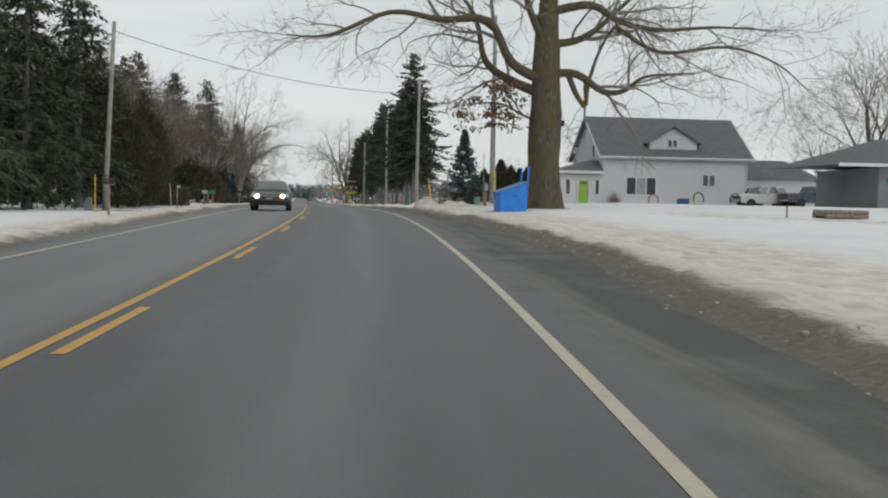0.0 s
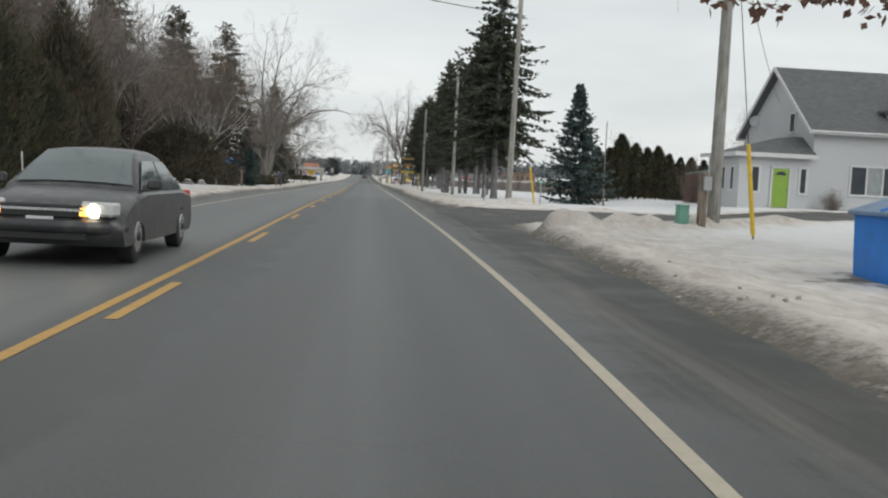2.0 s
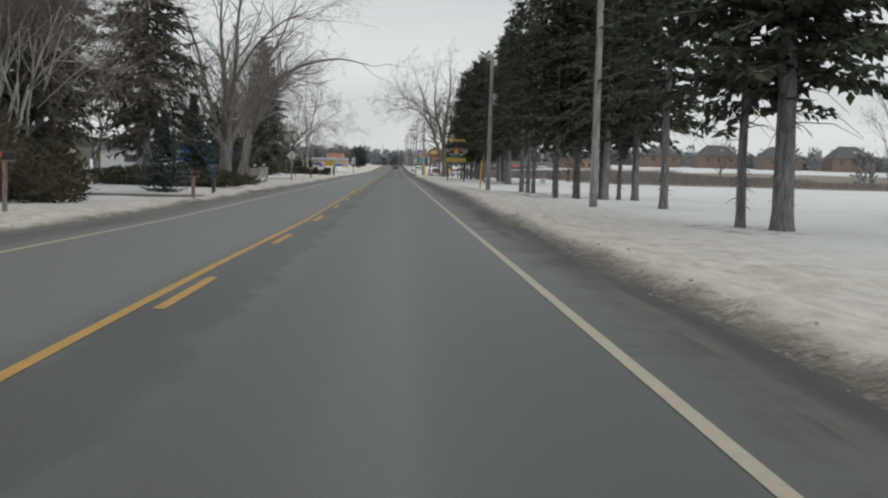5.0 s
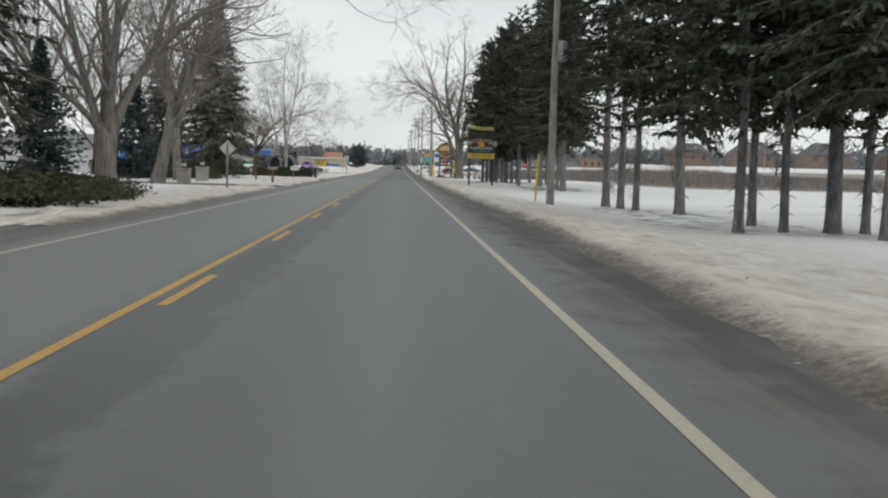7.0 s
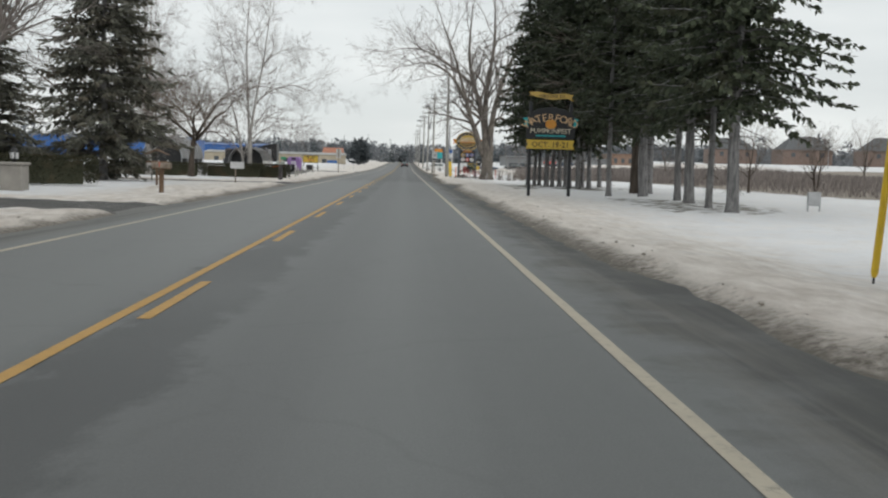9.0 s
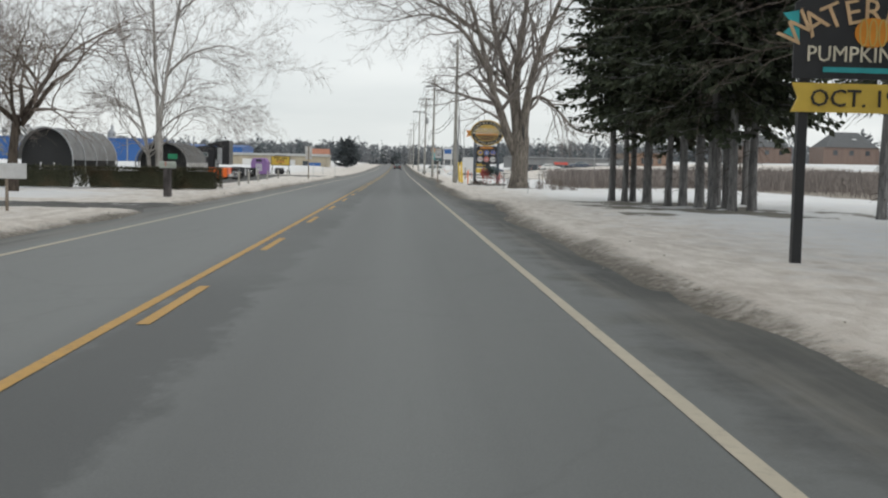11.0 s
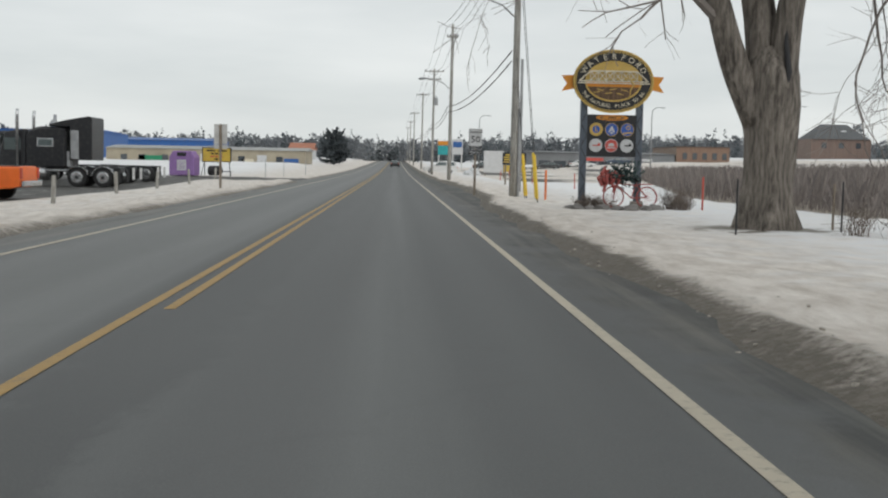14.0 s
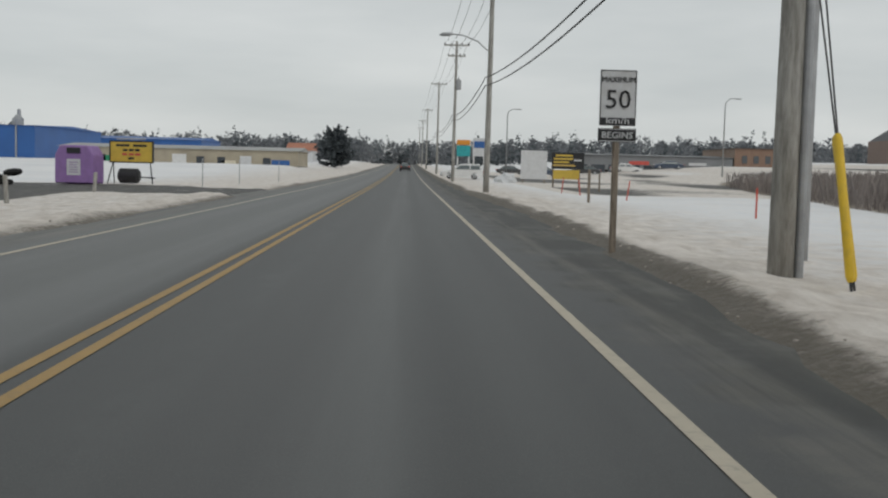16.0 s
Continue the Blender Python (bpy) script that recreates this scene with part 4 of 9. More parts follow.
def bushy(name, label, seed, height, rx, ry, needles, m, count=5000, shape="column", sprig_len=0.26, category="hedge", group="", core=True, slim=0.2, shag=0.0):
    """A dense evergreen: a twiggy core under thousands of sprays, in a column, cone, ball or box."""
    rng = random.Random(seed)
    crown, wood = Mesh(), Mesh()
    lumps = [(rng.uniform(0, 6.28), rng.uniform(0.05, 0.9), rng.uniform(0.12, 0.3)) for _ in range(14 if not shag else 40)]

    def radius(t, a):
        if shape == "column":
            r = (math.sin(min(1, t * 2.2) * math.pi / 2) * 0.35 + 0.65) * (1 - max(0, (t - 0.45) / 0.55) ** 1.7)
        elif shape == "cone":
            r = (1 - t) ** 0.8 * (0.75 + 0.25 * min(1, t * 8))
        else:
            r = math.sqrt(max(0.0, 1 - (2 * t - 0.75) ** 2 * 0.62)) if t < 0.98 else 0.1
        for la, lt, lr in lumps:
            da = abs((a - la + math.pi) % (2 * math.pi) - math.pi)
            r += lr * math.exp(-(da / 0.5) ** 2 - ((t - lt) / 0.13) ** 2) * 0.6
        return r
    for i in range(count):
        if shape == "box":
            x, y, t = rng.uniform(-1, 1), rng.uniform(-1, 1), rng.random() ** 0.7
            face = rng.random()
            if face < 0.45:
                y = rng.choice((-1, 1)) * rng.uniform(0.86, 1.06)
            elif face < 0.7:
                t = rng.uniform(0.93, 1.02)
            elif face < 0.8:
                x = rng.choice((-1, 1)) * rng.uniform(0.97, 1.01)
            p = Vector((x * rx, y * ry, t * height))
            d = Vector((rng.uniform(-1, 1), y if abs(y) > 0.85 else rng.uniform(-1, 1), rng.uniform(0.1, 1)))
        else:
            t, a = rng.random() ** (0.8 if shape == "column" else 1.0), rng.uniform(0, 2 * math.pi)
            r = radius(t, a) * (rng.uniform(0.72, 1.05) if rng.random() < 0.8 else rng.uniform(0.95, 1.2))
            p = Vector((math.cos(a) * r * rx, math.sin(a) * r * ry, t * height))
            d = Vector((math.cos(a) * rng.uniform(0.3, 1), math.sin(a) * rng.uniform(0.3, 1), rng.uniform(0.1, 1.2) if shape != "ball" else rng.uniform(-0.4, 0.9)))
        d += Vector((rng.uniform(-.5, .5), rng.uniform(-.5, .5), rng.uniform(-.2, .3)))
        if shag and rng.random() < 0.3:
            p, d = p * (1 + shag * rng.random() * 0.5) + Vector((0, 0, shag * rng.uniform(-0.5, 0.4))), d + Vector((0, 0, 0.8))
        sprig(crown, rng, p, d, sprig_len * rng.uniform(0.6, 1.5), sprig_len * slim * rng.uniform(0.7, 1.4))
    # the dense shaded heart of the bush
    rows, cols = 9, 16
    k0 = len(crown.v)
    for i in range(rows + 1):
        t = 0.04 + 0.84 * i / rows
        for j in range(cols):
            a = 2 * math.pi * j / cols
            if shape == "box":
                ca, sa = math.cos(a), math.sin(a)
                q = 0.86 / max(abs(ca), abs(sa))
                crown.v.append((ca * q * rx, sa * q * ry, t * height))
            else:
                r = radius(t, a) * 0.74 * rng.uniform(0.85, 1.1)
                crown.v.append((math.cos(a) * r * rx, math.sin(a) * r * ry, t * height))
            if i:
                p0, p1 = k0 + (i - 1) * cols + j, k0 + (i - 1) * cols + (j + 1) % cols
                crown.f.append((p0, p1, p1 + cols, p0 + cols))
    crown.f.append(tuple(k0 + rows * cols + j for j in range(cols)))
    if core and shape != "box":
        wood.tube([(0, 0, -0.1), (0, 0, height * 0.9)], [0.1, 0.02], 6)
    ob = thing(name, label, category, m, group)
    part("trunk", wood.raw("trunk", "bark_dark"), None, ob) if wood.v else None
    part("crown", crown.raw("crown", needles), None, ob)
    return ob
# ---------------- planting ----------------
# the great oak on the lawn, with withered leaves on its low boughs: courses of the limbs, radii at both ends, side shoots
OAK_LIMBS = (
    (((0, 0, 6.6), (-1.9, -0.3, 7.5), (-3.2, -0.7, 9.5), (-5.7, -1.2, 9.4), (-8.3, -1.6, 9.6), (-11.3, -2.0, 8.3), (-13.4, -2.2, 8.2)), 0.30, 0.03, 15),
    (((0, 0, 5.9), (-1.8, 0.6, 6.7), (-3.0, 1.4, 7.8), (-3.4, 2.4, 10.2), (-4.8, 3.6, 12.6)), 0.29, 0.06, 9),
    (((0, 0, 7.0), (1.5, -0.4, 7.0), (2.9, -0.7, 6.1), (4.0, -0.9, 6.2), (5.0, -1.2, 6.9), (7.4, -1.6, 7.1)), 0.25, 0.03, 10),
    (((1.1, -0.3, 7.0), (1.5, -0.4, 6.0), (1.95, -0.5, 5.3)), 0.17, 0.12, 0),
    (((2.0, -0.5, 5.4), (2.2, -0.5, 6.8), (3.0, -0.6, 8.9), (4.4, -1.0, 10.6)), 0.13, 0.04, 4),
    (((0, 0, 8.5), (2.2, 0.8, 9.1), (4.4, 1.6, 10.9), (6.4, 2.4, 12.8)), 0.24, 0.05, 11),
    (((0, 0, 10.2), (2.1, -0.8, 10.5), (3.5, -1.1, 9.7), (5.6, -1.2, 9.3), (8.6, -1.5, 9.5), (11.9, -1.8, 9.4)), 0.25, 0.025, 14),
    (((3.4, -1.0, 9.4), (5.6, -1.6, 8.1), (8.9, -2.2, 8.4), (11.4, -2.6, 7.6), (13.1, -2.8, 6.2)), 0.13, 0.02, 12),
    (((6.3, -1.7, 8.0), (8.2, -2.2, 7.0), (9.6, -2.5, 6.6), (10.6, -2.7, 6.1)), 0.035, 0.008, 3),
    (((0, 0, 8.4), (-1.1, -1.0, 10.0), (-2.4, -2.4, 13.0), (-3.4, -3.4, 16.0)), 0.24, 0.04, 11),
    (((0, 0, 9.0), (0.1, 0.1, 12.5), (-0.3, 0.4, 15.5), (0.2, 0.3, 18.6)), 0.58, 0.05, 13),
    (((0, 0, 11.0), (1.8, 0.6, 13.0), (3.6, 1.2, 15.6), (4.2, 1.8, 17.6)), 0.24, 0.04, 10))
oak = bare_tree("oak_tree", "huge old oak with mossy grey bark and a few withered leaves", 11, 19.0, 0.84, "bark_oak", "twig_grey", on_ground(12.42, 55.0),
                trunk=10.2, limbs=OAK_LIMBS, levels=5, kids=(8, 5, 4, 4, 3), angle=(28, 66), shrink=(0.5, 0.72), ratio=(0.34, 0.55), lift=0.10, droop=0.02, wobble=13, seg=0.8, min_r=0.007, profile=((0, 1.0), (0.3, 0.98), (0.6, 0.9), (0.75, 0.84), (1, 0.7)))


def leaf_clump(name, owner, centres, count, radius, seed):
    rng = random.Random(seed)
    m = Mesh()
    for c in centres:
        for i in range(count):
            p = Vector(c) + Vector((rng.gauss(0, radius), rng.gauss(0, radius), rng.gauss(0, radius * 0.4)))
            d = Vector((rng.uniform(-1, 1), rng.uniform(-1, 1), rng.uniform(-1.3, 0.2)))
            sprig(m, rng, p, d, rng.uniform(0.14, 0.26), rng.uniform(0.05, 0.085))
    return part(name, m.raw(name, "dead_leaves"), None, owner, "withered reddish-brown leaves")


bough = Mesh()
rng0 = random.Random(5)
LOW = []
bough.tube(smooth_path([(-0.5, 0, 4.6), (-1.3, -0.2, 4.85), (-2.4, -0.4, 5.35), (-4.0, -0.6, 5.3), (-5.5, -0.8, 4.9)], 3), [0.085 - 0.006 * i for i in range(13)], 6)
bough.tube(smooth_path([(-1.3, -0.2, 4.85), (-1.9, -0.3, 5.7), (-2.8, -0.4, 6.5)], 3), [0.05 - 0.006 * i for i in range(7)], 5)
for i in range(90):
    a = Vector((rng0.uniform(-5.4, -1.9), -0.5, 5.3)) if i % 4 else Vector((rng0.uniform(-2.8, -1.6), -0.3, 6.0))
    b = a + Vector((rng0.uniform(-0.7, 0.4), rng0.uniform(-0.7, 0.7), rng0.uniform(-1.25, 0.5)))
    bough.tube([a, a.lerp(b, 0.5) + Vector((0, 0, 0.06)), b], [0.016, 0.010, 0.005], 3, False)
    if i % 2 == 0:
        LOW.append(tuple(b))
part("bough", bough.raw("bough", "bark_oak"), None, oak)
leaf_clump("foliage", oak, LOW, 22, 0.22, 9)

# the old maple by the town sign
MAPLE_LIMBS = (
    (((-0.25, 0, 2.3), (-0.85, -0.1, 3.5), (-1.36, -0.25, 4.95), (-1.9, -0.4, 6.3), (-2.4, -0.6, 8.2), (-3.4, -0.8, 11.5), (-4.6, -1.0, 14.5)), 0.36, 0.05, 14),
    (((-0.1, 0, 3.0), (-0.3, 0.35, 5.0), (-0.75, 0.8, 7.0), (-1.5, 1.3, 9.5), (-1.9, 1.8, 12.5), (-1.6, 2.4, 17.0)), 0.40, 0.04, 14),
    (((0.0, 0.1, 3.2), (-0.3, 0.4, 5.8), (-0.1, 0.8, 9.0), (0.5, 1.4, 13.5), (0.4, 1.6, 18.2)), 0.38, 0.04, 14),
    (((0.15, -0.1, 3.0), (0.28, -0.35, 5.0), (0.8, -0.8, 8.0), (2.2, -1.4, 12.0), (3.4, -1.8, 15.0)), 0.36, 0.04, 13),
    (((0.3, 0, 4.6), (0.8, -0.2, 5.8), (1.5, -0.3, 5.8), (2.4, -0.5, 5.0), (3.6, -0.8, 3.8), (5.0, -1.0, 3.6), (6.6, -1.2, 3.1)), 0.13, 0.025, 14),
    (((0.7, -0.7, 8.0), (2.6, -0.2, 9.0), (5.0, 0.4, 9.2), (6.8, 0.8, 8.0)), 0.14, 0.03, 11),
    (((-2.2, -0.5, 7.4), (-3.8, -1.0, 9.8), (-6.0, -1.4, 10.8), (-8.4, -1.8, 10.3)), 0.16, 0.025, 15),
    (((-1.35, 1.2, 8.9), (-4.2, 1.6, 11.2), (-6.6, 2.0, 12.4), (-8.6, 2.2, 12.4)), 0.15, 0.03, 12),
    (((-0.75, 0.8, 7.0), (-2.4, 0.8, 7.8), (-3.6, 0.8, 7.4), (-4.6, 0.8, 6.4)), 0.07, 0.015, 8))
maple = bare_tree("maple_tree", "large bare maple with hollow grey trunk and spreading limbs", 23, 18.6, 0.58, "bark_maple", "twig_grey", on_ground(10.45, 265.8),
                  trunk=4.0, limbs=MAPLE_LIMBS, levels=5, kids=(6, 4, 4, 4, 4), angle=(24, 58), shrink=(0.5, 0.74), ratio=(0.35, 0.58), lift=0.22, droop=0.05, wobble=12, seg=0.9, min_r=0.006, profile=((0, 0.98), (0.3, 0.86), (0.55, 0.9), (0.75, 1.12), (0.9, 1.0), (1, 0.55)))
hollow = Mesh()
hollow.tube([(0.12, -0.60, 2.5), (0.10, -0.57, 2.9), (0.16, -0.56, 3.3), (0.10, -0.50, 3.9), (0.14, -0.44, 4.5)], [0.012, 0.05, 0.075, 0.05, 0.012], 8)
part("hollow", hollow, "black_paint", maple, "dark rotten hollow in the trunk")

# bare trees along the left side: a few grown, the rest copied
lime = bare_tree("bare_tree", "tall bare brown tree standing among others", 31, 15.5, 0.24, "bark_dark", "twig_brown", on_ground(-21, 96), levels=6, kids=(6, 4, 3, 3, 3, 1), lift=0.4, angle=(18, 48), group="roadside bare trees")
twin = bare_tree("bare_tree", "bare brown tree with many thin stems", 37, 14.5, 0.3, "bark_dark", "twig_brown", on_ground(-19, 108, 40), stems=3, stem_angle=12, levels=6, kids=(4, 3, 3, 3, 3, 1), lift=0.35, angle=(18, 50), group="roadside bare trees")
for x, y, rz, s, src in ((-24, 104, 70, 1.05, lime), (-27, 90, 200, 1.1, twin), (-20, 122, 130, 1.0, lime), (-24, 134, 250, 0.95, twin), (-18, 140, 310, 0.92, twin),
                         (-26, 150, 150, 1.0, lime), (-22, 163, 60, 0.85, lime), (-22, 86, 220, 0.95, lime), (-18.5, 99, 170, 0.9, twin), (-22.5, 113, 290, 1.05, twin)):
    copy_thing(src, on_ground(x, y, rz, 0, s))
birch = bare_tree("birch_clump", "clump of pale-barked leaning birches", 41, 15.0, 0.17, "bark_birch", "twig_brown", on_ground(-12.9, 133.0, 15), stems=6, stem_angle=19, levels=6, kids=(4, 4, 4, 4, 3, 2), lift=0.2, angle=(18, 48), min_r=0.007, pale=True)
vase = bare_tree("bare_tree", "bare vase-shaped tree with arching grey limbs", 43, 15.0, 0.2, "bark_grey", "twig_grey", on_ground(-24.5, 190, 0), stems=4, stem_angle=18, levels=6, kids=(4, 4, 4, 3, 3, 3), lift=0.2, droop=0.03, angle=(20, 52), wide=1.15, min_r=0.007)
BIG_LIMBS = (
    (((-0.15, 0, 2.2), (-0.6, 0.1, 3.6), (-1.3, 0.2, 6.0), (-2.2, 0.3, 9.5), (-3.6, 0.4, 13.5)), 0.27, 0.04, 13),
    (((-0.05, 0.1, 2.4), (-0.2, 0.5, 4.2), (-0.3, 1.0, 7.5), (-0.8, 1.6, 12.0), (-0.6, 2.0, 16.5)), 0.29, 0.04, 14),
    (((0.1, -0.1, 2.4), (0.3, -0.4, 4.5), (0.7, -0.7, 8.0), (1.0, -1.2, 12.5), (1.8, -1.5, 16.8)), 0.28, 0.04, 14),
    (((0.2, 0.0, 2.5), (0.9, 0.2, 4.3), (1.9, 0.4, 6.0), (3.4, 0.6, 7.6), (5.6, 0.6, 9.0), (8.4, 0.4, 9.6), (10.8, 0.2, 9.2)), 0.25, 0.03, 16),
    (((-0.2, -0.2, 2.6), (-1.2, -0.8, 3.9), (-2.8, -1.2, 5.0), (-4.4, -1.4, 7.6), (-5.6, -1.6, 10.5)), 0.17, 0.03, 12),
    (((1.9, 0.4, 6.0), (2.6, 0.9, 8.6), (4.0, 1.4, 11.4), (5.2, 1.6, 14.6)), 0.15, 0.03, 12),
    (((0.6, -0.6, 7.4), (2.2, -1.4, 10.0), (4.4, -2.0, 12.0), (6.6, -2.4, 12.8)), 0.13, 0.025, 11),
    (((-1.5, 0.2, 6.8), (-3.4, 0.6, 9.0), (-5.4, 0.8, 10.2), (-7.4, 1.0, 10.4)), 0.13, 0.025, 11))
big = bare_tree("bare_tree", "large bare multi-stemmed silver maple", 47, 17.5, 0.47, "bark_grey", "twig_grey", on_ground(-10.6, 176.0), trunk=3.2, limbs=BIG_LIMBS, levels=5, kids=(6, 4, 4, 3, 3), angle=(22, 56), shrink=(0.5, 0.74), ratio=(0.36, 0.58), lift=0.25, droop=0.03, wobble=12, seg=0.9, min_r=0.006, profile=((0, 1.05), (0.3, 0.9), (0.6, 0.95), (0.85, 1.05), (1, 0.6)))
lean = bare_tree("bare_tree", "bare tree with a thick trunk leaning towards the road", 53, 14.0, 0.42, "bark_grey", "twig_grey", on_ground(-11.6, 190.5, 0), trunk=3.6, lean=12, levels=6, kids=(5, 4, 4, 3, 3, 3), angle=(20, 48), lift=0.35, fork=0.75, min_r=0.007)
copy_thing(lean, on_ground(-12.4, 201.0, 130, 0, 0.8))
copy_thing(big, on_ground(-24, 205, 200, 0, 0.9))
copy_thing(big, on_ground(-29, 176, 150, 0, 0.85))
copy_thing(lean, on_ground(-17.0, 114.0, 0, 0, 0.95))
for x, y, rz, k, src in ((-15.6, 141, 30, 0.95, twin), (-15.8, 150.5, 140, 0.98, lime), (-17.4, 121, 250, 1.0, twin), (-16.4, 108.5, 330, 0.95, lime), (-14.8, 117, 75, 0.85, lime), (-21.0, 104.5, 200, 1.08, lime), (-19.5, 92.5, 300, 0.98, twin), (-22.5, 98.5, 20, 1.12, lime)):
    copy_thing(src, on_ground(x, y, rz, 0, k))
copy_thing(lime, on_ground(-18, 206, 45, 0, 0.9))
copy_thing(lime, on_ground(-24, 222, 95, 0, 0.85))
apple = bare_tree("fruit_tree", "low spreading bare fruit tree", 59, 8.5, 0.22, "bark_dark", "twig_brown", on_ground(-12.2, 238, 0), trunk=1.7, levels=6, kids=(5, 4, 4, 4, 3, 2), angle=(30, 65), lift=0.1, wide=1.2, min_r=0.007)
copy_thing(apple, on_ground(-15.5, 231, 120, 0, 1.1))
BIRCH_LIMBS = (
    (((0.02, 0, 2.6), (0.1, 0, 4.2), (0.5, 0.1, 7.0), (1.2, 0.2, 11.0), (1.6, 0.3, 15.0)), 0.16, 0.025, 16),
    (((-0.02, 0, 2.8), (-0.1, 0.1, 4.5), (-0.3, 0.2, 8.0), (-0.4, 0.3, 12.0), (-0.2, 0.3, 16.0)), 0.15, 0.025, 16),
    (((-0.5, 0, -0.15), (-0.56, 0, 1.2), (-0.8, 0, 3.0), (-1.3, 0, 5.2), (-2.2, 0.1, 9.0), (-3.0, 0.2, 13.5)), 0.15, 0.025, 18),
    (((0.1, 0, 3.3), (1.2, -0.2, 4.2), (2.8, -0.4, 4.7), (4.6, -0.6, 4.2)), 0.06, 0.012, 13),
    (((0.5, 0.1, 6.6), (2.0, 0.2, 7.8), (4.0, 0.4, 8.2), (5.8, 0.4, 7.3)), 0.06, 0.012, 13),
    (((-1.0, 0, 4.0), (-2.4, -0.2, 4.8), (-4.0, -0.3, 4.6)), 0.05, 0.012, 11),
    (((1.0, 0.2, 10.0), (2.6, 0.4, 11.2), (4.4, 0.5, 11.2)), 0.05, 0.012, 11),
    (((-2.0, 0.1, 8.5), (-3.6, 0.2, 9.4), (-5.2, 0.3, 8.9)), 0.05, 0.012, 11))
white_birch = bare_tree("birch_tree", "bare silver birch with several pale stems", 61, 16.0, 0.23, "bark_birch", "twig_pale", on_ground(-11.15, 258.6), trunk=3.4, limbs=BIRCH_LIMBS, levels=5, kids=(5, 5, 5, 5, 4), angle=(26, 60), shrink=(0.5, 0.74), ratio=(0.35, 0.55), lift=0.12, droop=0.12, wobble=12, seg=0.9, min_r=0.005, pale=True, profile=((0, 1.0), (0.4, 0.9), (0.85, 1.0), (1, 0.75)))
copy_thing(white_birch, on_ground(-16.5, 244, 90, 0, 0.9))
# bare trees on the right, far off
for x, y, rz, s, src in ((25, 232, 0, 0.36, lime), (31, 236, 60, 0.36, twin), (60, 120, 0, 0.75, lime), (43.5, 77, 30, 1.0, twin), (52, 80, 160, 1.05, lime), (47, 158, 40, 0.62, big), (75, 330, 0, 0.7, lime), (30, 150, 80, 0.5, lime), (120, 330, 0, 0.8, big), (36, 300, 90, 0.35, lime)):
    copy_thing(src, on_ground(x, y, rz, 0, s))

# a bare tree whose long boughs hang in front of the spruces
BOUGHS = (
    (((0, 0, 2.8), (-0.4, 0.2, 4.4), (-1.6, 0.6, 5.6), (-3.4, 1.2, 6.0), (-5.2, 1.8, 5.6)), 0.09, 0.010, 9),
    (((0, 0, 3.0), (-0.6, 0.5, 4.0), (-1.6, 1.4, 4.5), (-3.0, 2.4, 4.5), (-4.4, 3.2, 4.0)), 0.07, 0.008, 8),
    (((0, 0, 3.0), (-0.4, -0.2, 5.2), (-1.4, 0.2, 7.2), (-3.0, 0.6, 8.2), (-4.6, 1.2, 8.2)), 0.10, 0.010, 9),
    (((0, 0, 3.0), (0.2, 0, 5.5), (0.1, 0.3, 8.5), (-0.3, 0.4, 12.0)), 0.16, 0.02, 10),
    (((0, 0, 3.0), (0.9, 0.4, 5.0), (2.4, 0.9, 7.4), (3.6, 1.2, 9.6)), 0.12, 0.015, 10))
bare_tree("bare_tree", "bare tree with long thin boughs before dark spruces", 67, 12.0, 0.2, "bark_dark", "twig_brown", on_ground(15.2, 221.4), trunk=3.2, limbs=BOUGHS, levels=4, kids=(4, 3, 3, 2), angle=(20, 45), shrink=(0.4, 0.6), ratio=(0.35, 0.5), lift=0.1, droop=0.04, wobble=11, seg=0.8, min_r=0.006)

# spruces
spruce_a = conifer("spruce_tree", "tall dark green spruce with a bare lower trunk", 71, 17.0, 4.7, "needles", on_ground(12.0, 118.3), clear=0.225, trunk_r=0.27, dead=1.2, gaps=0.08, per=10, droop=21, whorl=0.48, tip=0.7, sprig_len=0.28, sprig_w=0.076, density=1.7, layered=0.9, group="roadside spruces")
spruce_b = conifer("spruce_tree", "tall dark green spruce with a bare lower trunk", 73, 16.0, 3.9, "needles", on_ground(13.0, 134.0), clear=0.24, trunk_r=0.175, dead=1.2, gaps=0.10, per=8, droop=19, whorl=0.50, tip=0.6, sprig_len=0.25, sprig_w=0.066, density=2.2, layered=0.9, group="roadside spruces")
spruce_c = conifer("spruce_tree", "tall thin spruce, its trunk bare and stubbed high up", 77, 16.5, 3.4, "needles", on_ground(12.4, 176.5), clear=0.34, trunk_r=0.20, dead=2.4, gaps=0.12, per=7, droop=28, whorl=0.55, tip=0.6, sprig_len=0.42, sprig_w=0.05, density=1.4, group="roadside spruces")
spruce_d = conifer("spruce_tree", "dark spruce whose dense boughs hang low over the verge", 79, 15.5, 3.9, "needles", on_ground(12.8, 239.8), clear=0.20, trunk_r=0.19, dead=0.8, gaps=0.05, per=10, droop=20, whorl=0.5, tip=0.6, sprig_len=0.24, sprig_w=0.066, density=2.2, layered=0.9, group="roadside spruces")
